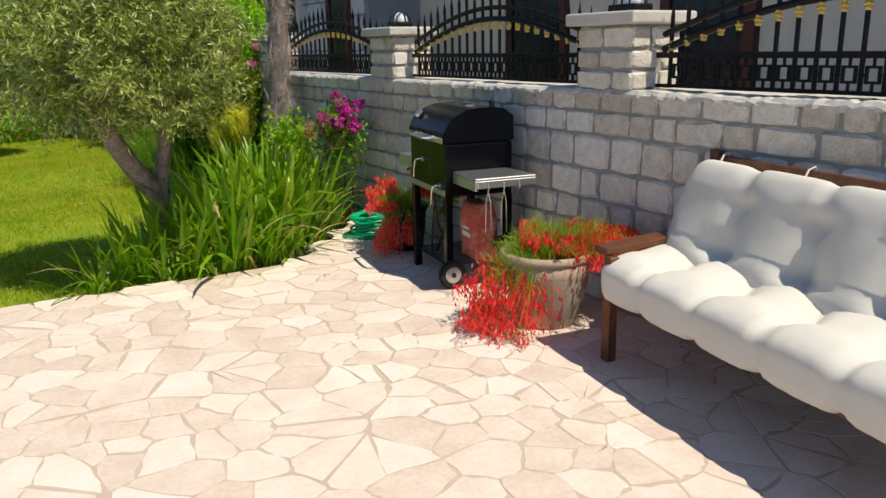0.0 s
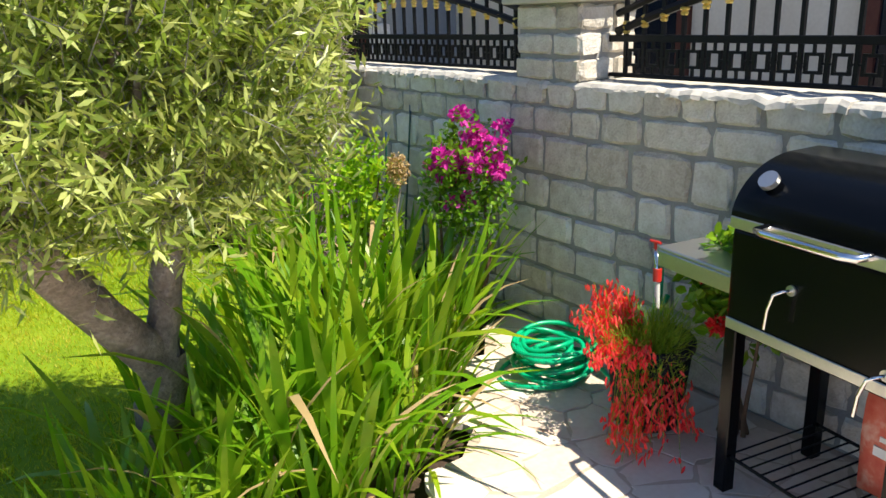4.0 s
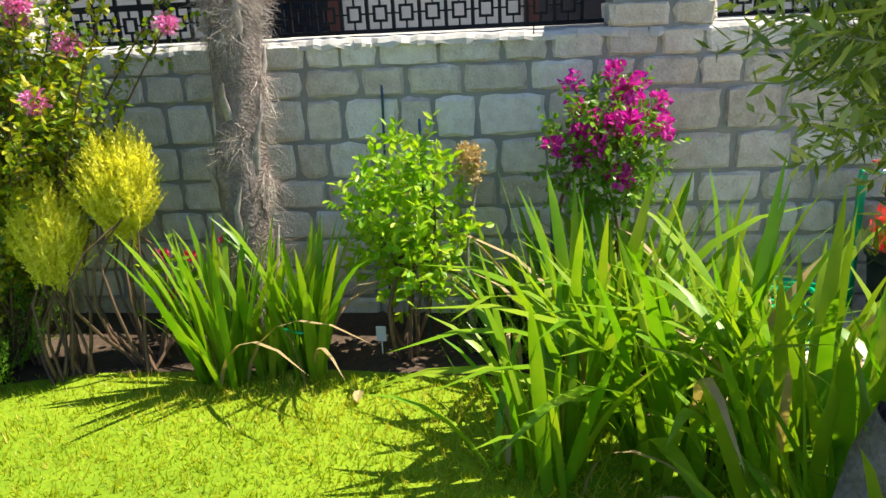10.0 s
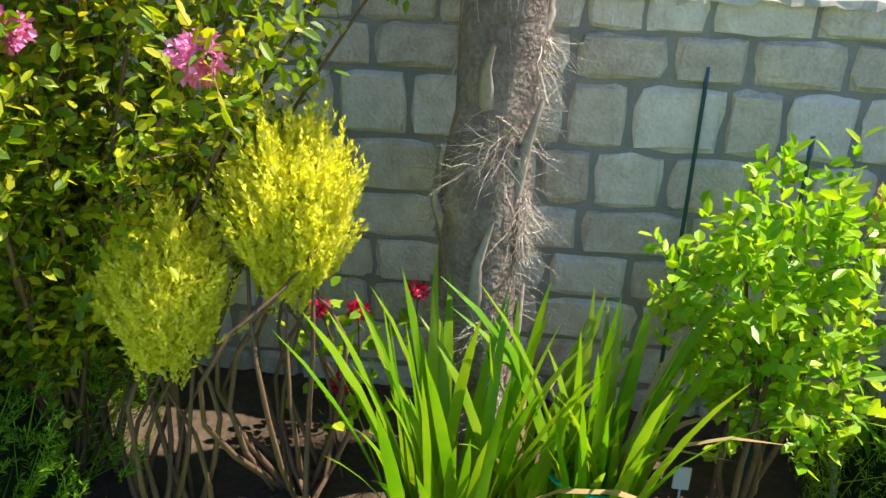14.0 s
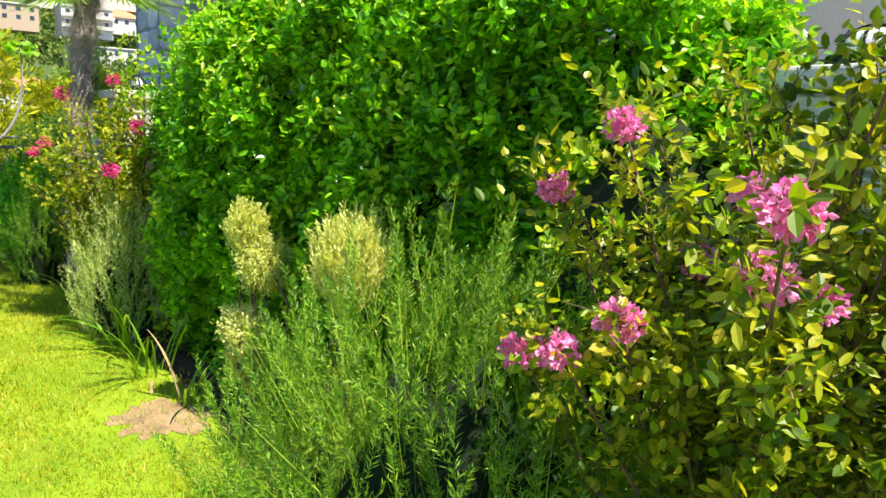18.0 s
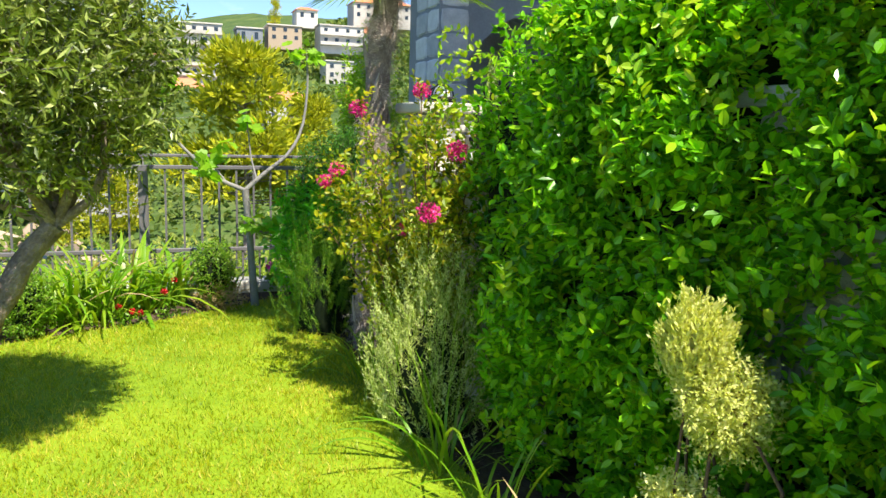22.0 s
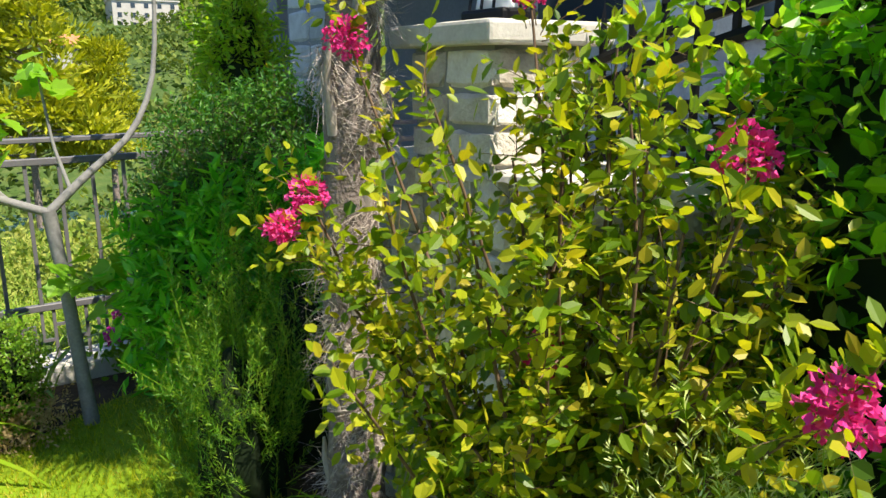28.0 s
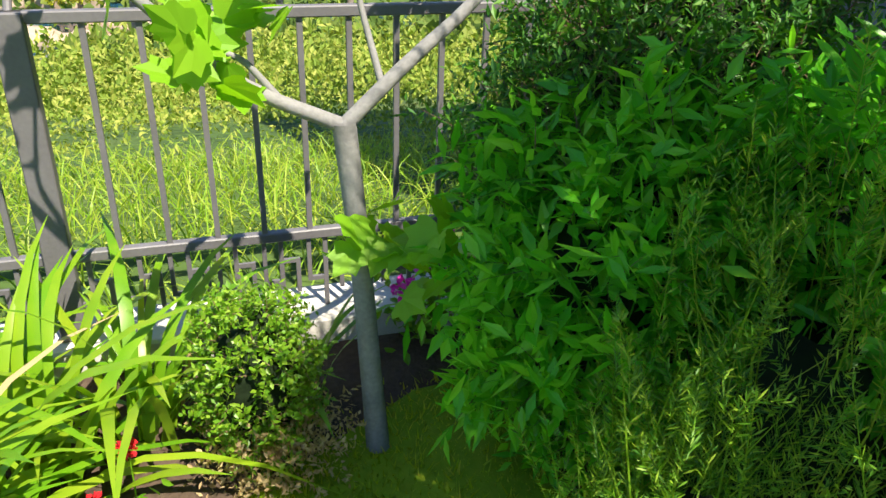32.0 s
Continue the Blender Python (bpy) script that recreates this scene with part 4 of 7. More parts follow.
SWORD = [sword_mesh(1.0, 0.040 + 0.007 * (k % 3), [0.05, 0.1, 0.2, 0.32, 0.48, 0.7, 0.15, 0.25][k], 100 + k, "glad") for k in range(8)]
SWORDDRY = [sword_mesh(1.0, 0.034, a, 120 + i, "gladdry") for i, a in enumerate((0.55, 0.85, 0.3))]
STRAP = [sword_mesh(1.0, 0.04 + 0.008 * (k % 3), [0.45, 0.65, 0.85, 1.0, 0.3, 0.55][k], 140 + k, "glad") for k in range(6)]
BLADE = [sword_mesh(1.0, 0.026, [0.35, 0.55, 0.8, 0.2][k], 160 + k, "glad") for k in range(4)]


def clump(name, label, at, h, n, spread, seed, meshes, lean=14, dry=0, cat="plant", group=""):
    r = np.random.default_rng(seed)
    t = thing(name, label, cat, at, group=group)
    for k in range(n):
        me = meshes[r.integers(len(meshes))] if k >= dry else SWORDDRY[r.integers(3)]
        s = h * r.uniform(0.6, 1.12)
        a = r.uniform(0, 360)
        d = spread * math.sqrt(r.random())
        m = pose(d * math.cos(radians(a)) * 0.9 + r.normal(0, 0.02), d * math.sin(radians(a)) * 0.9, -0.02, 0, 0, a + r.normal(0, 40)) @ pose(0, 0, 0, r.normal(0, 5), abs(r.normal(0, lean)) * (0.4 + d / max(spread, 0.01) * 0.8), 0) @ Matrix.Diagonal((s, max(s, 0.55), s, 1))
        put("leaf", me, t, "dry brown leaf" if k < dry else "", m=m)
    return t


GL = "tall clump of green sword-shaped gladiolus leaves beside the patio"
for i, (x, y, h, n, sp) in enumerate(((-2.2, 5.72, 0.62, 34, 0.16), (-1.9, 5.66, 0.72, 40, 0.17), (-1.58, 5.64, 0.80, 44, 0.18), (-1.95, 6.02, 0.72, 34, 0.17), (-1.55, 6.0, 0.92, 46, 0.19), (-1.2, 5.92, 0.86, 44, 0.17), (-1.25, 6.32, 0.95, 42, 0.18), (-0.88, 6.15, 0.86, 40, 0.17), (-0.9, 6.55, 0.92, 40, 0.18), (-0.55, 6.45, 0.82, 36, 0.15), (-0.5, 6.8, 0.7, 26, 0.13), (-1.35, 6.75, 0.74, 30, 0.17))):
    clump("gladiolus_clump", GL, (x, y, -0.07), h * 1.0, int(n * 1.25), sp * 1.1, 200 + i, SWORD, 15, 3, group="gladiolus clumps by the patio")
for i, (x, y, h) in enumerate(((-2.45, 5.58, 0.46), (-2.05, 5.56, 0.5), (-1.7, 5.5, 0.5), (-1.42, 5.56, 0.55), (-1.15, 5.72, 0.58), (-0.95, 5.92, 0.55), (-0.72, 6.14, 0.55), (-0.46, 6.42, 0.5))):
    clump("gladiolus_clump", "low outer clump of sword leaves arching over the paving edge", (x, y, -0.07), h, 30, 0.12, 500 + i, SWORD[2:] + BLADE, 26, 2, group="gladiolus clumps by the patio")
clump("gladiolus_clump", "clump of sword leaves tied with a green band, tips drying", (-0.68, 7.72, -0.07), 0.76, 52, 0.07, 221, SWORD[:4] + SWORD[6:], 9, 8, group="gladiolus clumps by the palm")
clump("gladiolus_clump", "clump of dark green sword leaves at the foot of the palm", (-0.74, 8.06, -0.07), 0.72, 52, 0.10, 222, SWORD[:3] + SWORD[6:], 10, 2, group="gladiolus clumps by the palm")
clump("gladiolus_clump", "low clump of sword leaves near the thuja", (-0.62, 7.9, -0.07), 0.66, 30, 0.09, 223, SWORD[:4], 9, 3, group="gladiolus clumps by the palm")
for i, (x, y, h, n, sp) in enumerate(((-0.93, 13.25, 0.62, 28, 0.12), (-0.95, 12.7, 0.55, 22, 0.11), (-0.92, 12.2, 0.46, 14, 0.1), (-0.95, 14.6, 0.5, 26, 0.14), (-0.75, 15.1, 0.5, 20, 0.1))):
    clump("iris_clump", "arching clump of narrow iris leaves along the lawn edge", (x, y, -0.07), h, n, sp, 240 + i, BLADE, 32, 1, group="iris clumps along the bed")
for i, (x, y, h, n, sp, dry) in enumerate(((-2.35, 16.75, 0.76, 54, 0.18, 1), (-2.62, 16.5, 0.68, 60, 0.2, 2), (-2.95, 16.55, 0.7, 60, 0.2, 1), (-2.05, 17.0, 0.7, 44, 0.16, 1), (-2.75, 17.05, 0.74, 46, 0.18, 2), (-3.3, 16.75, 0.6, 44, 0.18, 2))):
    clump("daylily_clump", "bright green arching strap-leaved clump in the far bed", (x, y, -0.07), h, n, sp, 260 + i, STRAP, 24, dry, group="daylily clumps by the railing")
clump("canna", "young canna with a few broad upright leaves under the fig", (-1.58, 16.95, -0.07), 0.55, 7, 0.07, 275, STRAP, 10)
clump("iris_clump", "two long bent blades rising from the rosemary", (-1.12, 9.25, -0.07), 0.85, 5, 0.08, 276, STRAP, 16, 2)

# ---- spiky rosemary: many stems set with needles
def rosemary(label, at, radii, h, n, seed, matname="rosem", needle=0.022, name="rosemary", per=44):
    r = np.random.default_rng(seed)
    t = thing(name, label, "shrub", at)
    a = r.uniform(0, 2 * np.pi, n)
    d = np.sqrt(r.random(n))
    base = np.stack([np.cos(a) * d * radii[0] * 0.8, np.sin(a) * d * radii[1] * 0.8, np.zeros(n)], -1)
    out = np.stack([np.cos(a) * radii[0], np.sin(a) * radii[1], np.zeros(n)], -1)
    top = base + out * d[:, None] * 0.42 + r.normal(0, 0.05, (n, 3))
    top[:, 2] = h * (1 - 0.5 * d ** 2) * (1 - 0.75 * r.random(n) ** 1.7) * r.uniform(0.92, 1.1, n)
    way = unit(np.stack([np.cos(a) * d * 0.55, np.sin(a) * d * 0.55, np.ones(n)], -1) + r.normal(0, 0.22, (n, 3)))
    start = top - way * (0.33 * r.uniform(0.6, 1.2, n))[:, None]
    start[:, 2] = np.maximum(start[:, 2], 0.0)
    u = np.linspace(0, 1, per)
    bow = r.normal(0, 0.022, (n, 3))
    c = start[:, None] + (top - start)[:, None] * u[None, :, None] + bow[:, None] * np.sin(np.pi * u)[None, :, None]
    D = np.repeat(unit(top - start), per, 0)
    P = c.reshape(-1, 3)
    s = unit(np.cross(D, r.normal(0, 1, D.shape)))
    W = unit(D * 0.95 + s)
    L = needle * np.tile(1.15 - 0.6 * u ** 5, n) * r.uniform(0.8, 1.2, n * per)
    V, F = leaves(P, W, L, 0.0036, r, 0.1, 0.2, 0.5)
    put("needle_mass", mesh_np("needle_mass", V, F, M[matname]), t)
    q = unit(np.cross(top - start, r.normal(0, 1, (n, 3)))) * 0.0022
    root = np.stack([base[:, 0] * 0.6, base[:, 1] * 0.6, np.zeros(n)], -1)
    SV = np.concatenate([np.stack([root - q, root + q, start + q, start - q], 1)[::4].reshape(-1, 3), np.stack([start - q, start + q, top, top - q * 0.3], 1).reshape(-1, 3)])
    put("stem_mass", mesh_np("stem_mass", SV, np.arange(len(SV)).reshape(-1, 4), M["rush"]), t)
    # dark mound under the needles, its colour imitating the bush's inner shade
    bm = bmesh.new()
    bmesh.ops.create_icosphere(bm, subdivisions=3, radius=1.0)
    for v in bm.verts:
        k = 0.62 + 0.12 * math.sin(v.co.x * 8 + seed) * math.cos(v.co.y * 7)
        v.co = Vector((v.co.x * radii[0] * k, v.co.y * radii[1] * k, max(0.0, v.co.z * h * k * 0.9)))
    part("inner_foliage", bm, M["core_shade"], t, smooth=True)
    return t


rosemary("large upright rosemary bush spilling over the lawn edge", (-0.84, 9.98, -0.08), (0.66, 0.72, 1), 1.28, 800, 31, needle=0.026, per=92)
rosemary("low rosemary bush at the lawn edge", (-1.0, 10.5, -0.08), (0.34, 0.36, 1), 0.66, 240, 32, needle=0.026, per=84)
rosemary("dense rosemary bush under the pink crape myrtle", (-0.75, 9.35, -0.08), (0.52, 0.44, 1), 0.74, 340, 33, needle=0.026, per=84)
rosemary("sunlit rosemary bush by the far palm", (-1.0, 15.80, -0.08), (0.26, 0.28, 1), 0.98, 210, 34, per=80, needle=0.027)
rosemary("small woody herb bush against the wall", (-0.4, 6.92, -0.08), (0.2, 0.2, 1), 0.5, 150, 35, per=36)
rosemary("tall rosemary in the shade of the palm", (-0.58, 16.05, -0.08), (0.4, 0.4, 1), 1.3, 260, 36, per=56, needle=0.03)


# ---- leafy shrubs of any shape
def shrub(name, label, at, centre, radii, n, leaf, width, matname, seed, power=0.3, core=True, up=0.3, stems=0, cat="shrub", lumps=0.15, cut=None, fold=0.2, flat=0.8, per=6, twig=0.10):
    r = np.random.default_rng(seed)
    t = thing(name, label, cat, at)
    c = np.array(centre) - np.array(at)
    R = np.array(radii)
    d, p = ball(n, r, power)
    lump = 1 + lumps * np.sin(d[:, 0] * 6 + seed) * np.cos(d[:, 1] * 7 + seed) + lumps * 0.7 * np.sin(d[:, 2] * 11 + d[:, 1] * 5)
    P0 = c + p * R * lump[:, None]
    if cut is not None:
        P0 = P0[P0[:, 2] > cut]
    D0 = unit((P0 - c) / R)
    (V, F), tw = twig_leaves((P0, D0), r, per, twig, leaf, width, 0.6, fold, up, flat)
    put("foliage", mesh_np("foliage", V, F, M[matname]), t)
    put("twig_mass", mesh_np("twig_mass", *tw, M["stem"]), t)
    # solid lump painted almost black as the shade within the shrub
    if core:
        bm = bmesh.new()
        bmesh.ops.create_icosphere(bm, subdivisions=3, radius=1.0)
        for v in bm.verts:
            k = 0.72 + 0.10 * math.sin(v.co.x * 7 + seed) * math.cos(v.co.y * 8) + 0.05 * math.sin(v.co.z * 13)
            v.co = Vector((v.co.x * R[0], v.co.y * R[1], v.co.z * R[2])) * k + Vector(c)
        part("inner_foliage", bm, M["core_shade"], t, smooth=True)
    ch = []
    for _ in range(stems):
        e = c + r.normal(0, 0.35, 3) * R
        tube, _ = limb(r.normal(0, 0.03, 3) * np.array([1, 1, 0]), e, 0.011, 0.005, r, 0.1, 6, 6)
        ch.append(tube)
    if ch:
        put("stem_mass", mesh_np("stem_mass", *join(ch), M["stem"], True), t)
    return t


# tall clipped hedge grown over the wall
hd = thing("hedge", "tall dense dark green hedge grown over the garden wall", "hedge", (0.0, 11.7, -0.08))
r = np.random.default_rng(61)


def hedge_top(y):
    return np.interp(y, [-2.2, -1.6, -0.6, 0.6, 1.4, 1.9], [1.66, 1.96, 2.08, 2.10, 2.08, 1.9]) + 0.06 * np.sin(y * 9)


def hedge_face(y, z):
    """Front of the hedge: bulging below, leaning back to the top and receding at both ends."""
    w = z / hedge_top(y)
    foot = np.interp(y, [-2.2, -1.4, -0.8, 0.1, 0.6, 1.2, 1.5, 1.8], [-0.05, -0.22, -0.28, -0.36, -0.50, -0.57, -0.55, -0.42])
    return foot - 0.06 * np.sin(y * 4.3 + z * 3) + np.interp(y, [0.2, 1.0], [0.42, 0.36]) * np.clip(w - 0.55, 0, 1) ** 1.2


# leafy clumps standing proud of the dark inside
nc, pc = 560, 22
cy = r.uniform(-2.15, 1.74, nc)
cw = r.random(nc) ** 0.75
cz = hedge_top(cy) * cw
cx = hedge_face(cy, cz) - r.uniform(-0.08, 0.12, nc)
over = r.random(nc) < 0.26
cx = np.where(over, r.uniform(-0.30, 0.5, nc), cx)
cz = np.where(over, hedge_top(cy) + r.normal(0, 0.05, nc), cz)
C = np.repeat(np.stack([cx, cy, cz], -1), pc, 0)
off = unit(r.normal(0, 1, C.shape)) * (r.random(len(C)) ** 0.5)[:, None] * np.array([0.07, 0.10, 0.09])
way = np.where(np.repeat(over, pc)[:, None], np.array([[-0.25, -0.1, 1.0]]), np.array([[-0.75, -0.45, 0.55]]))
P0, D0 = C + off, unit(way + off * 7)
(V, F), tw = twig_leaves((P0, D0), r, 7, 0.13, 0.052, 0.029, 0.35, 0.22, 0.15, 1.0)
put("foliage", mesh_np("foliage", V, F, M["hedge"]), hd)
put("twig_mass", mesh_np("twig_mass", *tw, M["stem"]), hd)
# deeper leaves between the clumps
n = 4200
hy = r.uniform(-2.15, 1.72, n)
hz = hedge_top(hy) * (1 - r.random(n) ** 1.3 * 0.99)
P0 = np.stack([hedge_face(hy, hz) + r.uniform(0.05, 0.15, n), hy, hz], -1)
D0 = np.array([[-0.7, -0.3, 0.5]]) + r.normal(0, 0.4, (n, 3))
end = r.random(n) < 0.16
P0[end, 1] = 1.66 + r.normal(0, 0.1, end.sum())
P0[end, 0] = r.uniform(-0.25, 0.4, end.sum())
D0[end] = np.array([-0.3, 1.0, 0.3])
(V, F), tw = twig_leaves((P0, D0), r, 7, 0.11, 0.050, 0.028, 0.6, 0.22, 0.1, 1.0)
put("deep_foliage", mesh_np("deep_foliage", V, F, M["hedge"]), hd)
# solid near-black sheet: the shade behind the hedge leaves, put into colour
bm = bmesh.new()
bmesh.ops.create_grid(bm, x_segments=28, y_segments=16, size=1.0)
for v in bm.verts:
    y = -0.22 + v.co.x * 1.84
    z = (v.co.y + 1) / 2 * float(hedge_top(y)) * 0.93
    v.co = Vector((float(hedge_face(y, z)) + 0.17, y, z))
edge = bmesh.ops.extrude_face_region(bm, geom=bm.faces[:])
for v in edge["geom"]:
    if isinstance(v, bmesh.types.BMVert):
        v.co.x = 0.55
part("inner_foliage", bm, M["core_shade"], hd, smooth=True)
# young shoots at the rim and here and there on the face; brighter leaves imitate sunlight
k = r.random(nc) < np.where(over, 0.55, 0.16)
k &= cy < 1.5
S0 = np.repeat(np.stack([cx, cy, cz], -1)[k], 4, 0) + r.normal(0, 0.05, (k.sum() * 4, 3)) + np.array([-0.05, -0.03, 0.06])
(V, F), tw = twig_leaves((S0, np.tile([[-0.4, -0.3, 1.0]], (len(S0), 1))), r, 10, 0.20, 0.050, 0.027, 0.3, 0.2, 0.3, 0.9)
put("shoot_mass", mesh_np("shoot_mass", V, F, M["bright"]), hd, "young shoots, coloured brighter for the sunlit hedge top")

shrub("green_shrub", "bright green staked shrub against the stone wall", (-0.5, 7.32, -0.08), (-0.46, 7.32, 0.52), (0.21, 0.23, 0.38), 260, 0.05, 0.027, "bright", 41, 0.5, False, 0.3, 7, twig=0.11, per=7)
shrub("bougainvillea", "bougainvillea with magenta bracts trained on a stake", (-0.27, 6.55, -0.08), (-0.30, 6.50, 0.76), (0.18, 0.22, 0.27), 300, 0.038, 0.022, "box", 42, 0.5, False, 0.1, 4)
rosemary("feathery grey green lavender bush with pale upright shoots", (-0.83, 13.74, -0.08), (0.31, 0.30, 1), 1.1, 480, 46, matname="laven", needle=0.024, name="lavender_bush", per=46)
vine = shrub("climber", "dark green climber covering the wall and railing behind the palm", (-0.3, 13.75, -0.08), (-0.26, 13.74, 0.92), (0.34, 0.54, 1.16), 1900, 0.052, 0.027, "hedge", 47, 0.35, True)
rt = np.random.default_rng(55)
chunks = []
for k in range(9):
    a = np.array((rt.uniform(-0.28, -0.05), rt.uniform(0.05, 0.32), rt.uniform(1.55, 2.0)))
    b = a + np.array((rt.uniform(-0.25, -0.05), rt.uniform(0.1, 0.4), rt.uniform(-0.7, -0.25)))
    u = np.linspace(0, 1, 34)[:, None]
    P = a + (b - a) * u + np.array((-0.06, 0.1, 0.22)) * np.sin(np.pi * u)
    D = unit(np.gradient(P, axis=0)) * 0.5 + unit(rt.normal(0, 1, P.shape))
    V, F = leaves(P, D, rt.uniform(0.03, 0.055, 34), 0.026, rt, 0.2, 0.6)
    chunks.append((V, F))
put("shoot_mass", mesh_np("shoot_mass", *join(chunks), M["bright"]), vine, "yellow green trailing shoots")
shrub("dark_bush", "tall dark feathery conifer at the corner of the garden", (-0.35, 16.95, -0.08), (-0.42, 16.92, 0.66), (0.62, 0.42, 0.76), 5200, 0.04, 0.012, "conifer", 48, 0.25, True, 0.6, 0, per=9, twig=0.15, lumps=0.12)
shrub("lance_shrub", "leafy shrub with long pointed deep green leaves", (-0.72, 16.6, -0.08), (-0.70, 16.6, 0.42), (0.46, 0.38, 0.55), 1300, 0.095, 0.027, "darkleaf", 49, 0.35, True, 0.5, 0, per=8, twig=0.16, flat=0.7)
shrub("corner_shrub", "tall leafy dark green shrub filling the corner by the palm", (-0.34, 16.3, -0.08), (-0.34, 16.3, 0.52), (0.28, 0.36, 0.58), 900, 0.085, 0.026, "darkleaf", 53, 0.3, True, 0.5, 0, per=8, twig=0.16, flat=0.7)
dry_box = shrub("box_bush", "small box bush with a dry brown foot", (-1.72, 16.78, -0.08), (-1.72, 16.78, 0.22), (0.16, 0.17, 0.27), 1000, 0.022, 0.012, "box", 50, 0.4, True, 0.4, 0, per=8, twig=0.06)
rt = np.random.default_rng(54)
d, p = ball(420, rt, 0.6)
(V, F), tw = twig_leaves((np.array((0.04, -0.03, 0.10)) + p * np.array([0.2, 0.18, 0.12]), d + np.array([0, -0.3, 0.5])), rt, 7, 0.09, 0.022, 0.010, 0.5, 0.2, 0.2, 0.6)
put("dry_foot", mesh_np("dry_foot", V, F, M["gladdry"]), dry_box, "dry brown twigs at the foot")
shrub("box_bush", "clipped box bush at the edge of the far bed", (-3.06, 16.1, -0.08), (-3.06, 16.12, 0.17), (0.17, 0.17, 0.24), 1000, 0.022, 0.012, "box", 51, 0.4, True, 0.4, 0, per=8, twig=0.06)
shrub("box_bush", "clipped box bush behind the olive trunk", (-3.55, 16.1, -0.08), (-3.55, 16.1, 0.18), (0.18, 0.18, 0.26), 1000, 0.022, 0.012, "box", 52, 0.4, True, 0.4, 0, per=8, twig=0.06)
for i, (x, y, rx_, h) in enumerate(((-4.3, 16.5, 0.45, 0.5), (-4.9, 16.1, 0.5, 0.6), (-5.5, 16.8, 0.5, 0.7), (-4.2, 17.3, 0.4, 0.6), (-6.3, 16.2, 0.6, 0.8))):
    shrub("bed_shrub", "loose yellow green shrub in the bed along the railing", (x, y, -0.08), (x, y, h * 0.5), (rx_, rx_, h * 0.62), 420, 0.05, 0.026, "bright", 80 + i, 0.4, True, 0.3, 0)
shrub("leafy_shrub", "leafy green shrub beside the myrtle at the hedge end", (-0.3, 9.75, -0.08), (-0.25, 9.75, 0.9), (0.3, 0.4, 0.8), 500, 0.05, 0.024, "bright", 87, 0.4, True)


# golden thuja: upright feathery sprays
def thuja(label, at, centre, radii, seed, name="golden_thuja", matname="gold_thuja", group="golden thujas by the palm", n=2100, spray=0.15, stems=14, look_="yellow feathery sprays"):
    r = np.random.default_rng(seed)
    t = thing(name, label, "shrub", at, group=group)
    c = np.array(centre) - np.array(at)
    d, p = ball(n, r, 0.36)
    lump = 0.85 + 0.3 * np.sin(d[:, 0] * 7 + seed) * np.sin(d[:, 1] * 6 + d[:, 2] * 4)
    P0 = c + p * np.array(radii) * lump[:, None] - np.array([0, 0, 0.05])
    k = 20
    D0 = unit(d * np.array([0.35, 0.35, 0.2]) + np.array([0, 0, 1.0]) + r.normal(0, 0.14, (n, 3)))
    u = np.arange(k) / k
    P = (P0[:, None] + D0[:, None] * (spray * r.uniform(0.4, 1.2, n))[:, None, None] * u[None, :, None]).reshape(-1, 3)
    D = np.repeat(D0, k, 0)
    W = unit(D + 0.7 * unit(np.cross(D, r.normal(0, 1, D.shape))))
    V, F = leaves(P, W, 0.017 * r.uniform(0.7, 1.3, n * k), 0.008, r, 0.1, 0.2)
    put("spray_mass", mesh_np("spray_mass", V, F, M[matname]), t, look_)
    bm = bmesh.new()
    bmesh.ops.create_icosphere(bm, subdivisions=3, radius=1.0)
    for v in bm.verts:
        v.co = Vector((v.co.x * radii[0], v.co.y * radii[1], v.co.z * radii[2])) * (0.62 + 0.08 * math.sin(v.co.x * 9 + v.co.z * 6)) + Vector(c)
    part("inner_foliage", bm, M[matname], t, smooth=True)
    ch = []
    for _ in range(stems):
        e = c + r.normal(0, 0.4, 3) * np.array(radii) - np.array([0, 0, radii[2] * 0.6])
        ch.append(limb(r.normal(0, 0.05, 3) * np.array([1, 1, 0]), e, 0.009, 0.004, r, 0.12, 5, 6)[0])
    put("stem_mass", mesh_np("stem_mass", *join(ch), M["stem"], True), t, "bare brown stems")
    return t


thuja("golden yellow thuja with bare brown stems", (-0.6, 8.45, -0.08), (-0.6, 8.46, 0.72), (0.125, 0.12, 0.20), 71)
thuja("lower golden yellow thuja leaning to the lawn", (-0.72, 8.78, -0.08), (-0.72, 8.73, 0.55), (0.115, 0.11, 0.19), 72)
TOP = dict(name="variegated_topiary", matname="varieg", group="pale clipped shrubs before the hedge", look_="pale upright sprays")
thuja("pale yellow green shrub clipped to a ball on a short stem", (-0.62, 10.99, -0.08), (-0.62, 10.98, 0.86), (0.175, 0.17, 0.19), 43, n=1700, spray=0.13, stems=7, **TOP)
top2 = thuja("pale grey green shrub with a ragged ball and loose lower shoots", (-0.70, 11.83, -0.08), (-0.72, 11.85, 0.90), (0.095, 0.10, 0.13), 44, n=800, spray=0.09, stems=6, **TOP)
rt = np.random.default_rng(45)
for cx_, cy_, cz_, rr, m_ in ((0.04, -0.07, 0.80, 0.115, 1000), (-0.05, -0.02, 0.47, 0.10, 420), (-0.02, 0.03, 0.27, 0.09, 300)):
    d, p = ball(m_, rt, 0.4)
    (V, F), tw = twig_leaves((np.array((cx_, cy_, cz_)) + p * rr, unit(d + np.array([0, -0.1, 0.5]))), rt, 9, 0.07, 0.017, 0.008, 0.4, 0.1, 0.3, 0.3)
    put("spray_mass", mesh_np("spray_mass", V, F, M["varieg"]), top2)


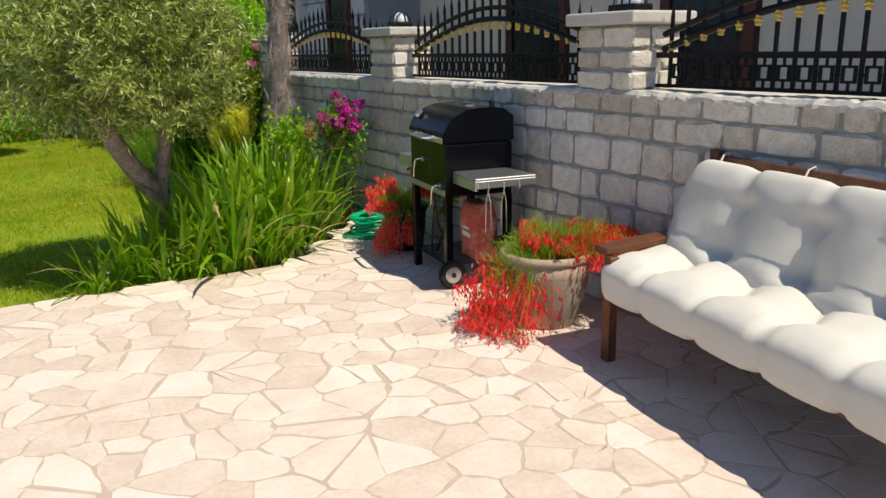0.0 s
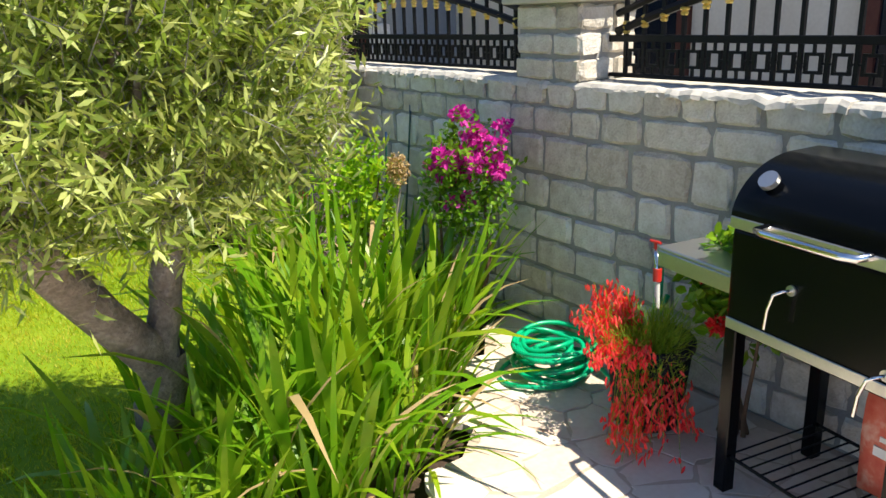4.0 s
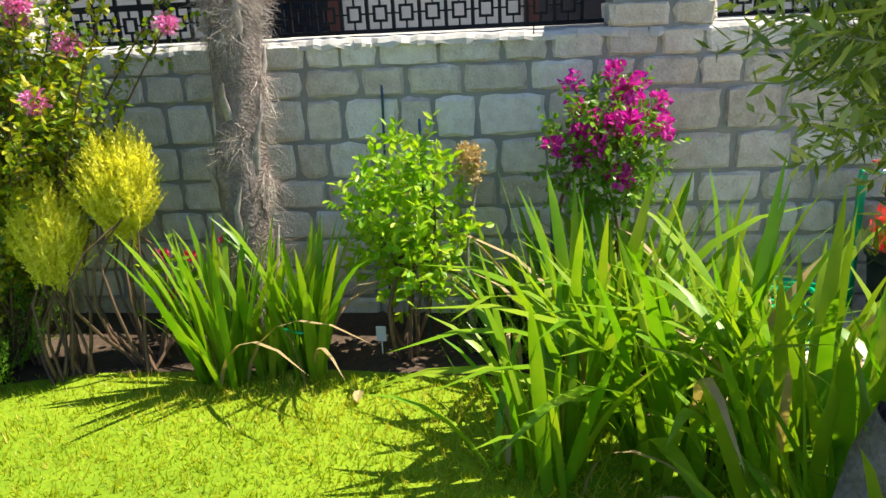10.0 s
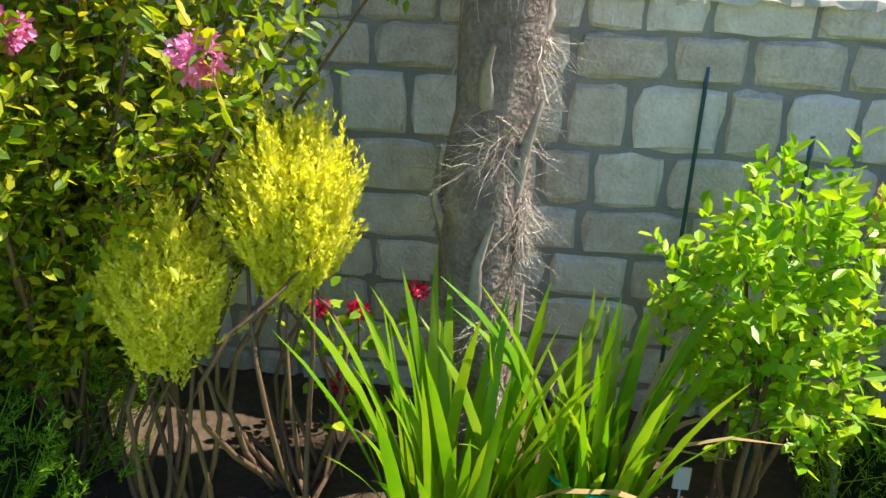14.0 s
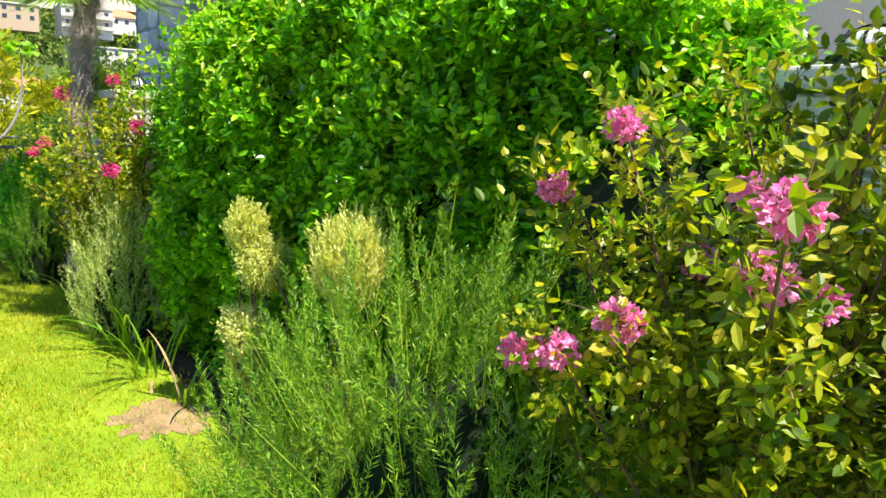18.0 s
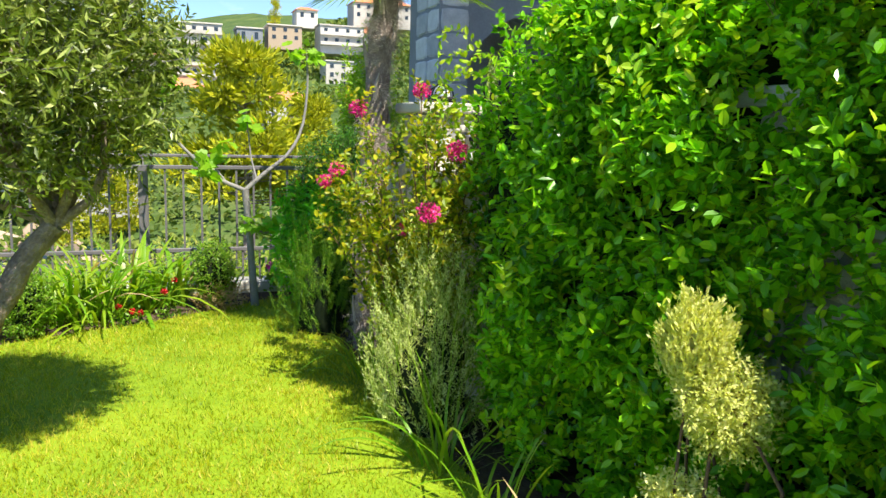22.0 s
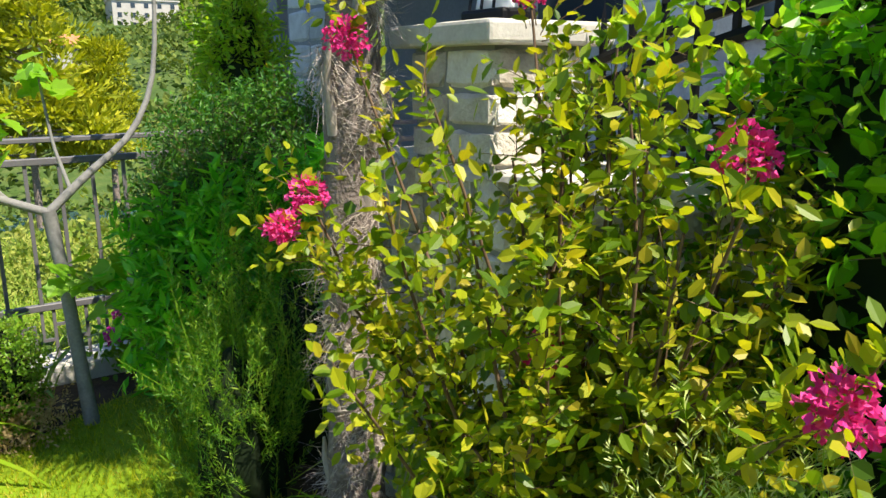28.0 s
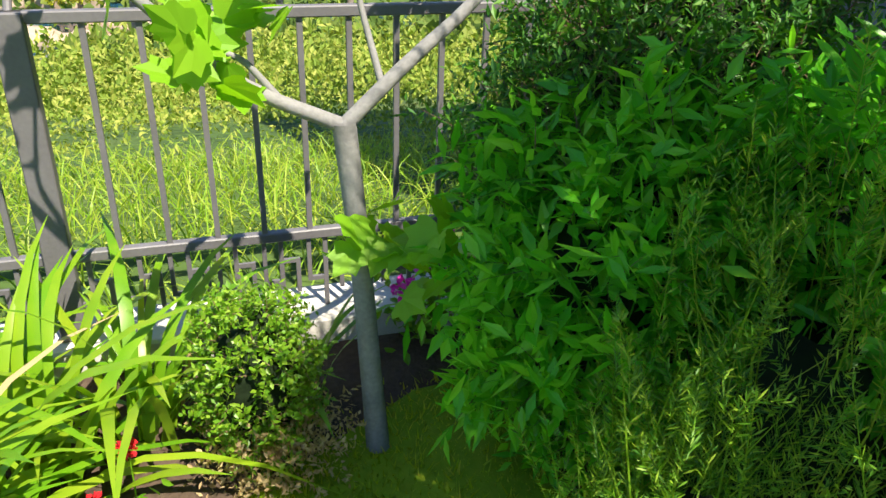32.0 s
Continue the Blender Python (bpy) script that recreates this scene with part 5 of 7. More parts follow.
# flowering crape myrtles and flower heads
def petals(c, rad, n, r, size):
    d, p = ball(n, r, 0.5)
    P = np.array(c) + p * np.array(rad)
    W = unit(d + r.normal(0, 0.6, (n, 3)))
    return leaves(P, W, size * r.uniform(0.6, 1.2, n), size * r.uniform(0.7, 1.1, n), r, 0.35, 0.2, 0.55)


def myrtle(label, at, centre, radii, n_br, heads, matname, seed, leaf=0.045, n_tw=420, hs=0.055):
    r = np.random.default_rng(seed)
    t = thing("crape_myrtle", label, "shrub", at)
    A = np.array(at)
    c = np.array(centre) - A
    ends, ways = [], []
    targets = [np.array(h) - A for h in heads] + [c + unit(r.normal(0, 1, 3) + np.array([0, 0, 0.3])) * np.array(radii) * r.uniform(0.6, 1.0) for _ in range(n_br)]
    for e in targets:
        root = r.normal(0, 0.05, 3) * np.array([1, 1, 0])
        mid = (root + e) / 2 + r.normal(0, 0.06, 3) + np.array([0, 0, 0.12])
        u = np.linspace(0, 1, 12)[:, None]
        pts = (1 - u) ** 2 * root + 2 * u * (1 - u) * mid + u ** 2 * e
        put("branch", mesh_np("branch", *ring_tube(pts, np.linspace(0.008, 0.003, 12), 5), M["stem"], True), t)
        for k in range(3, 12):
            ends.append(pts[k])
            ways.append(pts[k] - pts[k - 1])
    ends, ways = np.array(ends), unit(np.array(ways))
    pick = r.integers(0, len(ends), n_tw)
    P0 = ends[pick] + r.normal(0, 0.012, (n_tw, 3))
    (V, F), tw = twig_leaves((P0, ways[pick]), r, 7, 0.15, leaf, leaf * 0.55, 0.75, 0.15, 0.0, 0.9)
    put("foliage", mesh_np("foliage", V, F, M["myrtle"]), t)
    put("twig_mass", mesh_np("twig_mass", *tw, M["stem"]), t)
    for h in heads:
        k = r.uniform(0.8, 1.2)
        V, F = petals(np.array(h) - A, (hs * k, hs * k, hs * 0.85 * k), 260, r, 0.017)
        put("flower_head", mesh_np("flower_head", V, F, M[matname]), t, "crinkled " + ("pink" if matname == "pink" else "deep pink") + " flower head")
    return t


heads = [(-1.21, 8.78, 1.33), (-0.72, 9.26, 1.15), (-1.05, 9.49, 0.92), (-1.06, 9.19, 1.06), (-0.99, 8.47, 1.13), (-0.92, 8.87, 1.15), (-1.12, 9.3, 0.98), (-0.85, 9.05, 1.32), (-0.8, 8.6, 1.45), (-0.6, 8.35, 1.5), (-0.45, 8.15, 1.52), (-0.5, 8.2, 1.35), (-0.75, 8.8, 1.55), (-0.9, 9.35, 1.45), (-0.95, 9.5, 1.3), (-0.6, 8.75, 1.4), (-0.7, 8.5, 1.3), (-1.05, 8.9, 1.2)]
myrtle("crape myrtle with clusters of pink flowers and yellowing leaves", (-0.55, 9.12, -0.08), (-0.72, 9.0, 1.2), (0.45, 0.66, 0.44), 30, heads, "pink", 91, 0.036, n_tw=2700, hs=0.045)
heads = [(-0.95, 14.91, 1.59), (-0.65, 14.56, 1.7), (-0.65, 13.95, 1.36), (-1.17, 14.86, 1.14), (-1.09, 14.88, 1.21), (-0.93, 13.58, 1.08), (-0.8, 14.3, 0.9)]
myrtle("crape myrtle with deep pink flowers and reddish yellow leaves", (-0.65, 14.35, -0.08), (-0.82, 14.3, 1.0), (0.46, 0.6, 0.62), 44, heads, "hotpink", 92, 0.042, 1900, 0.055)
bg = bpy.data.objects["bougainvillea"]
r = np.random.default_rng(95)
for k in range(30):
    c = np.array((-0.06, -0.05, 0.95)) + r.normal(0, 1, 3) * np.array((0.075, 0.105, 0.10))
    V, F = petals(c, (0.04, 0.042, 0.04), 34, r, 0.034)
    put("blossom", mesh_np("blossom", V, F, M["magenta"]), bg, "magenta papery bracts")

# garden stakes
for (x, y, zt, lean) in ((0.0, 7.47, 1.06, (-0.10, 0.02)), (-0.3, 7.26, 0.95, (-0.05, 0.0)), (-0.42, 6.72, 0.62, (0.0, 0.0))):
    st = thing("plant_stake", "thin dark green garden stake with a blue tip", "stake", (x + lean[0], y + lean[1], -0.08))
    bm = bmesh.new()
    cyl(bm, (0, 0, 0), (-lean[0], -lean[1], zt), 0.006, 0.006, 8)
    part("rod", bm, M["stake"], st)
    bm = bmesh.new()
    cyl(bm, (-lean[0], -lean[1], zt), (-lean[0] * 1.03, -lean[1], zt + 0.05), 0.0075, 0.006, 8)
    part("tip", bm, M["bluetip"], st)
dr = thing("dried_flower", "dry straw-coloured seed head on a bare stem", "plant", (-0.42, 7.05, -0.08))
r = np.random.default_rng(97)
put("stem", mesh_np("stem", *limb((0, 0, 0), (0.06, -0.02, 0.72), 0.01, 0.006, r, 0.05, 6, 7)[0], M["stub"], True), dr)
V, F = petals((0.06, 0.0, 0.82), (0.06, 0.06, 0.1), 420, r, 0.02)
put("seed_head", mesh_np("seed_head", V, F, M["gladdry"]), dr)
tag_ = thing("plant_label", "small white plastic plant label in the soil", "label", (-0.46, 7.46, -0.08))
bm = bmesh.new()
box(bm, -0.004, 0.004, -0.022, 0.022, 0.06, 0.13, 0.002)
cyl(bm, (0, 0, 0), (0, 0, 0.065), 0.003)
part("plate", bm, M["white"], tag_)
for i, (x, y, z) in enumerate(((-2.36, 16.33, 0.03), (-2.04, 16.57, 0.22), (-2.12, 16.49, 0.14), (-2.45, 16.28, 0.08), (-2.3, 16.4, 0.0))):
    fl = thing("red_flower", "small bright red garden flower", "flower", (x, y, -0.08), group="red flowers in the far bed")
    r = np.random.default_rng(300 + i)
    V, F = petals((0, 0, z + 0.08), (0.02, 0.02, 0.016), 70, r, 0.016)
    put("bloom", mesh_np("bloom", V, F, M["red"]), fl)
    put("stem", mesh_np("stem", *limb((0, 0, 0), (0, 0, z + 0.07), 0.003, 0.002, r, 0.05, 5, 4)[0], M["glad"], True), fl)
    V, F = leaves(r.normal(0, 0.05, (40, 3)) + np.array([0, 0, 0.04]), r.normal(0, 1, (40, 3)), 0.04, 0.02, r)
    put("foliage", mesh_np("foliage", V, F, M["box"]), fl)
for i, (x, y, z) in enumerate(((-1.12, 17.25, 0.28), (-1.02, 17.3, 0.33), (-1.18, 17.2, 0.2))):
    fl = thing("magenta_flower", "magenta flowers in the shade behind the fig tree", "flower", (x, y, -0.08), group="magenta flowers by the fig tree")
    r = np.random.default_rng(320 + i)
    V, F = petals((0, 0, z + 0.06), (0.045, 0.045, 0.03), 50, r, 0.03)
    put("bloom", mesh_np("bloom", V, F, M["magenta"]), fl)
    V, F = leaves(r.normal(0, 0.06, (60, 3)) + np.array([0, 0, 0.16]), r.normal(0, 1, (60, 3)), 0.05, 0.026, r)
    put("foliage", mesh_np("foliage", V, F, M["box"]), fl)


# geraniums at the palm foot and a red-flowered bush by the tap
for i, (x, y, z) in enumerate(((-0.3, 8.49, 0.42), (-0.17, 8.23, 0.44), (-0.5, 8.38, 0.30), (-0.22, 8.4, 0.38))):
    fl = thing("geranium", "small geranium with deep red flowers near the palm foot", "flower", (x, y, -0.08), group="geraniums at the palm foot")
    r = np.random.default_rng(340 + i)
    V, F = petals((0, 0, z), (0.026, 0.026, 0.02), 60, r, 0.02)
    put("bloom", mesh_np("bloom", V, F, M["crimson"]), fl)
    put("stem", mesh_np("stem", *limb((0, 0, 0), (0, 0, z - 0.01), 0.004, 0.003, r, 0.06, 5, 5)[0], M["stem"], True), fl)
    V, F = leaves(r.normal(0, 0.05, (26, 3)) + np.array([0, 0, z * 0.75]), r.normal(0, 1, (26, 3)), 0.04, 0.034, r)
    put("foliage", mesh_np("foliage", V, F, M["bright"]), fl)
shrub("hibiscus", "leafy bush with red double flowers against the wall", (-0.16, 4.98, 0.0), (-0.17, 4.98, 0.62), (0.13, 0.17, 0.22), 190, 0.06, 0.036, "box", 54, 0.5, False, 0.2, 5, per=6, twig=0.08)
hb = bpy.data.objects["hibiscus"]
r = np.random.default_rng(351)
for c in ((-0.12, -0.06, 0.56), (-0.13, 0.09, 0.66), (-0.10, -0.10, 0.72), (-0.14, 0.02, 0.47)):
    V, F = petals(c, (0.03, 0.032, 0.03), 60, r, 0.03)
    put("flower", mesh_np("flower", V, F, M["red"]), hb, "red double flower")
bm = bmesh.new()
band = thing("plant_tie", "green band tied round the sword leaves", "tie", (-0.68, 7.72, 0.16))
a = np.linspace(0, 2 * np.pi, 25)
put("loop", mesh_np("loop", *ring_tube(np.stack([0.085 * np.cos(a), 0.10 * np.sin(a), 0.004 * np.sin(3 * a)], -1), np.full(25, 0.006), 6), M["hose"], True), band)
bm.free()
# flat stones edging the far bed
r = np.random.default_rng(361)
for i, (x, y, w, d) in enumerate(((-3.42, 16.28, 0.20, 0.13), (-3.66, 16.40, 0.24, 0.15), (-3.52, 16.52, 0.26, 0.14), (-3.82, 16.60, 0.22, 0.16), (-3.70, 16.74, 0.26, 0.13), (-3.95, 16.30, 0.20, 0.14), (-4.15, 16.50, 0.24, 0.15))):
    st = thing("edging_stone", "flat pale stone laid at the edge of the far bed", "stone", (x, y, -0.09), r.uniform(-30, 30), group="edging stones of the far bed")
    bm = bmesh.new()
    box(bm, -w / 2, w / 2, -d / 2, d / 2, 0, 0.07 + 0.03 * (i % 3), 0.018, 2)
    for v in bm.verts:
        v.co += Vector((noise.noise(v.co * 9 + Vector((i, 0, 0))), noise.noise(v.co * 9 + Vector((0, i, 3))), 0.5 * noise.noise(v.co * 8))) * 0.03
    part("stone", bm, M["sand_near"], st)

# palms: fibrous trunk with old leaf bases, and a head of fan leaves
def palm(label, at, axis, rad, seed, head_r, n_fans):
    r = np.random.default_rng(seed)
    t = thing("palm_tree", label, "tree", at)
    ax = np.array(axis) - np.array(at)
    n = 26
    s = np.linspace(0, 1, n)
    cum = np.concatenate([[0], np.cumsum(np.linalg.norm(np.diff(ax, axis=0), axis=1))])
    cum /= cum[-1]
    pts = np.stack([np.interp(s, cum, ax[:, k]) for k in range(3)], -1)
    radii = rad * (1.15 - 0.25 * s) * (1 + 0.06 * np.sin(s * 60))
    put("trunk", mesh_np("trunk", *ring_tube(pts, radii, 16, 0.06, r=r), M["palmtrunk"], True), t, "grey brown fibrous trunk")
    H = np.linalg.norm(ax[-1] - ax[0])
    ns = int(H * 9)
    for k in range(ns):
        u = (k + 0.5) / ns
        a = k * 2.4 + r.normal(0, 0.25)
        c = np.array([np.interp(u, s, pts[:, j]) for j in range(3)])
        o = np.array([math.cos(a), math.sin(a), 0])
        L = r.uniform(0.10, 0.30)
        p0 = c + o * rad * 0.9
        p1 = c + o * (rad * 1.10 + 0.012) + np.array([0, 0, L * 0.6])
        o2 = np.array([math.cos(a + L), math.sin(a + L), 0])
        p2 = c + o2 * (rad * 1.12 + r.uniform(0.0, 0.04)) + np.array([0, 0, L])
        vs, fs = ring_tube(np.array([p0, p1, p2]), np.array([0.022, 0.013, 0.005]), 6)
        put("leaf_base", mesh_np("leaf_base", vs, fs, M["stub"], True), t)
    nt, per = int(H * 28), 100
    m = nt * per
    tu, ta = r.random(nt), r.uniform(0, 2 * np.pi, nt)
    u = np.clip(np.repeat(tu, per) + r.normal(0, 0.018 / H * 2, m), 0, 1)
    a = np.repeat(ta, per) + r.normal(0, 0.28, m)
    c = np.stack([np.interp(u, s, pts[:, j]) for j in range(3)], -1)
    o = np.stack([np.cos(a), np.sin(a), np.zeros(m)], -1)
    tang = np.stack([-np.sin(a), np.cos(a), np.zeros(m)], -1)
    P = c + o * rad * 1.03
    lean = np.repeat(r.normal(0, 0.8, nt), per)[:, None]
    D = unit(o * r.uniform(0.05, 0.5, (m, 1)) + tang * (lean + r.normal(0, 0.45, (m, 1))) + np.array([0, 0, 1]) * r.normal(-0.25, 0.45, (m, 1)))
    L = (0.04 + 0.12 * r.random(m) ** 1.5)[:, None]
    q = unit(np.cross(D, r.normal(0, 1, (m, 3)))) * r.uniform(0.0006, 0.0014, (m, 1))
    curl = unit(np.cross(D, o)) * r.normal(0, 0.5, (m, 1)) - np.array([0, 0, 0.25])
    rows = []
    for k in range(5):
        w = k / 4
        ctr = P + D * L * w + curl * L * w * w * 0.6 + (r.normal(0, 0.003, (m, 3)) if k else 0)
        rows += [ctr - q * (1 - 0.7 * w), ctr + q * (1 - 0.7 * w)]
    V = np.stack(rows, 1).reshape(-1, 3)
    i = np.arange(m)[:, None] * 10
    F = np.concatenate([i + np.array([2 * k, 2 * k + 1, 2 * k + 3, 2 * k + 2]) for k in range(4)], 1).reshape(-1, 4)
    put("fibre_mass", mesh_np("fibre_mass", V, F, M["fibre"]), t, "pale hairy fibres")
    topc = pts[-1]
    for k in range(n_fans):
        a = k * 2.399
        el = radians(r.uniform(-22, 75)) if k > 4 else radians(r.uniform(55, 85))
        d = np.array([math.cos(a) * math.cos(el), math.sin(a) * math.cos(el), math.sin(el)])
        L = head_r * r.uniform(0.35, 0.5)
        stalk = ring_tube(np.array([topc, topc + d * L * 0.6, topc + d * L - np.array([0, 0, 0.02])]), np.array([0.012, 0.009, 0.007]), 5)
        hub = topc + d * L
        nf = 30
        th = np.linspace(-1.9, 1.9, nf)
        side = unit(np.cross(d, np.array([0, 0, 1.0])) + 1e-6)
        W = np.cos(th)[:, None] * d + np.sin(th)[:, None] * side
        sp = blades(np.tile(hub, (nf, 1)), W, head_r * 0.58 * r.uniform(0.85, 1.1, nf) * (0.75 + 0.25 * np.cos(th)), 0.026, r, 0.22, 4)
        fan = put("fan_leaf", mesh_np("fan_leaf", *join([stalk, sp]), M["palmleaf"]), t)
    return t


palm("tall palm trunk with shaggy fibres beside the stone wall", (-0.34, 8.05, -0.1), [(-0.34, 8.05, -0.1), (-0.34, 8.05, 0.55), (-0.29, 8.02, 1.15), (-0.27, 8.0, 1.7), (-0.25, 7.95, 2.6), (-0.24, 7.9, 3.6)], 0.098, 401, 0.95, 0)
palm("palm tree with hairy trunk and round head of fans", (-0.77, 15.3, -0.1), [(-0.77, 15.3, -0.1), (-0.76, 15.3, 0.9), (-0.74, 15.3, 1.55), (-0.70, 15.3, 2.1), (-0.63, 15.3, 2.5)], 0.085, 402, 0.72, 34)

# fig tree: smooth grey stem, open branches, lobed leaves
ft = thing("fig_tree", "young fig tree with smooth grey stem and open branches", "tree", (-1.39, 16.74, -0.08))
r = np.random.default_rng(410)
FB = np.array((-1.39, 16.74, -0.08))
tr = [ring_tube(np.array([(-1.385, 16.74, -0.12), (-1.41, 16.74, 0.25), (-1.43, 16.76, 0.62), (-1.46, 16.76, 0.93)]) - FB, np.array([0.036, 0.03, 0.028, 0.03]), 12)]
put("trunk", mesh_np("trunk", *join(tr), M["figbark"], True), ft, "smooth grey bark")
paths = [[(-1.46, 16.76, 0.92), (-1.70, 16.8, 1.02), (-1.92, 16.85, 1.24), (-2.12, 16.88, 1.46), (-2.3, 16.9, 1.75)], [(-1.46, 16.76, 0.92), (-1.28, 16.78, 1.08), (-1.08, 16.82, 1.22), (-0.95, 16.86, 1.45), (-0.9, 16.9, 1.85), (-0.92, 16.9, 2.1)], [(-1.6, 16.79, 0.98), (-1.68, 16.8, 1.08), (-1.78, 16.8, 1.12)], [(-1.36, 16.77, 1.0), (-1.4, 16.85, 1.2), (-1.42, 16.9, 1.5)], [(-1.43, 16.75, 0.6), (-1.3, 16.72, 0.56), (-1.2, 16.7, 0.60)], [(-2.0, 16.86, 1.33), (-2.1, 16.9, 1.5), (-2.05, 16.92, 1.8)]]
rads = [(0.020, 0.008), (0.021, 0.007), (0.010, 0.006), (0.010, 0.005), (0.013, 0.009), (0.009, 0.005)]
tips = []
for p_, (a, b) in zip(paths, rads):
    q = np.array(p_) - FB
    u = np.linspace(0, 1, 14)
    pts = np.stack([np.interp(u, np.linspace(0, 1, len(q)), q[:, k]) for k in range(3)], -1)
    pts[1:-1] = (pts[:-2] + pts[1:-1] * 2 + pts[2:]) / 4
    put("branch", mesh_np("branch", *ring_tube(pts, np.linspace(a, b, 14), 8), M["figbark"], True), ft)
    tips.append(pts[-1])
bm = bmesh.new()
cyl(bm, tips[4], tips[4] + np.array((0.10, -0.02, -0.04)), 0.013, 0.013, 10)
part("white_tape", bm, M["white"], ft, "white painted cut branch")


def lobed():
    """A five-lobed leaf, one metre long, stalk along +x, slightly cupped."""
    out = [(0, 0, 0)]
    for a, rad in ((-130, .30), (-100, .50), (-82, .62), (-62, .54), (-42, .80), (-24, .66), (0, 1.0), (24, .66), (42, .80), (62, .54), (82, .62), (100, .50), (130, .30)):
        x, y = rad * math.cos(radians(a)), rad * math.sin(radians(a))
        out.append((x + 0.1, y, 0.12 * abs(y) - 0.12 * x * x))
    F = [(0, k, k + 1) for k in range(1, 13)]
    return mesh_np("leaf", np.array(out), np.array(F), M["fig"])


FIGLEAF = lobed()
cl = [(tips[0], 9, 0.16), (tips[1], 13, 0.16), (tips[2], 12, 0.12), (tips[3], 8, 0.12), (tips[4] + np.array((-0.06, -0.03, 0.02)), 13, 0.14), (tips[5], 7, 0.12), (np.array((-0.03, -0.02, 0.72)), 7, 0.09), (tips[2] + np.array((0.12, 0, 0.12)), 8, 0.12)]
for c, k_, sp in cl:
    for _ in range(int(k_ * 1.7)):
        p = c + r.normal(0, sp * 0.5, 3)
        s = r.uniform(0.05, 0.105)
        put("leaf", FIGLEAF, ft, m=Matrix.Translation(p) @ Euler((r.normal(0, 0.7), r.normal(0.3, 0.6), r.uniform(0, 6.28))).to_matrix().to_4x4() @ Matrix.Diagonal((s, s, s, 1)))

# ------------------------------------------------------------------ patio things
# barbecue trolley
bq = thing("barbecue", "black charcoal barbecue trolley with steel side tables", "barbecue", (-0.33, 4.49, 0.0), -9)
bm = bmesh.new()
box(bm, -0.235, 0.225, -0.305, 0.305, 0.575, 0.905, 0.012, 2)
part("firebox", bm, M["enamel"], bq)
bm = bmesh.new()
prof = [(-0.245, 0.908)] + [(-0.245 + 0.25 * (1 - math.cos(a)), 0.93 + 0.185 * math.sin(a)) for a in np.linspace(0.05, 1.45, 26)] + [(0.1, 1.118), (0.17, 1.105), (0.232, 1.06), (0.235, 0.908)]
A = [bm.verts.new((x, -0.31, z)) for x, z in prof]
B = [bm.verts.new((x, 0.31, z)) for x, z in prof]
for k in range(len(prof)):
    j = (k + 1) % len(prof)
    bm.faces.new((A[k], A[j], B[j], B[k]))
bm.faces.new(A[::-1])
bm.faces.new(B)
bmesh.ops.recalc_face_normals(bm, faces=bm.faces)
bmesh.ops.bevel(bm, geom=[e for e in bm.edges if e.calc_face_angle(0) > 1.2], offset=0.006, segments=2, affect='EDGES')
lid = part("lid", bm, M["enamel"], bq, "curved black lid")
bm = bmesh.new()
box(bm, -0.252, -0.246, -0.3, 0.3, 0.91, 0.945, 0.002)
part("lid_band", bm, M["steel"], lid, "steel band")
put("lid_handle", mesh_np("lid_handle", *ring_tube(np.array([(-0.25, 0.16, 0.94), (-0.30, 0.155, 0.94), (-0.312, 0.12, 0.94), (-0.312, -0.12, 0.94), (-0.30, -0.155, 0.94), (-0.25, -0.16, 0.94)]), np.full(6, 0.012), 8), M["chrome"], True), lid, "steel bar handle")
bm = bmesh.new()
cyl(bm, (0.02, -0.12, 1.112), (0.02, -0.12, 1.122), 0.03, 0.03, 16)
part("vent", bm, M["steel"], lid)
bm = bmesh.new()
cyl(bm, (0.1, -0.27, 1.11), (0.1, -0.27, 1.15), 0.016, 0.02, 10)
part("lid_knob", bm, M["rubber"], lid)
bm = bmesh.new()
cyl(bm, (-0.2, 0.21, 1.055), (-0.212, 0.21, 1.067), 0.03, 0.03, 16)
part("badge", bm, M["steel"], lid)
bm = bmesh.new()
box(bm, -0.242, -0.236, -0.3, 0.3, 0.585, 0.62, 0.002)
part("ash_band", bm, M["steel"], bq, "brass tinted steel band")
for y0, z0 in ((0.07, 0.775), (-0.235, 0.645)):
    put("crank_handle", mesh_np("crank_handle", *ring_tube(np.array([(-0.235, y0, z0), (-0.275, y0, z0 + 0.004), (-0.285, y0 + 0.02, z0 - 0.01), (-0.287, y0 + 0.035, z0 - 0.06), (-0.288, y0 + 0.04, z0 - 0.12)]), np.full(5, 0.005), 7), M["chrome"], True), bq, "bent chrome crank handle")
    bm = bmesh.new()
    cyl(bm, (-0.236, y0, z0), (-0.243, y0, z0), 0.016, 0.016, 12)
    part("boss", bm, M["steel"], bq)
for x, y in ((-0.21, 0.285), (-0.21, -0.285), (0.2, 0.285), (0.2, -0.285)):
    bm = bmesh.new()
    zb = 0.0 if y > 0 else 0.1
    box(bm, x - 0.024, x + 0.024, y - 0.024, y + 0.024, zb, 0.9 if y < 0 and x < 0 else 0.58, 0.004)
    part("leg", bm, M["enamel"], bq)
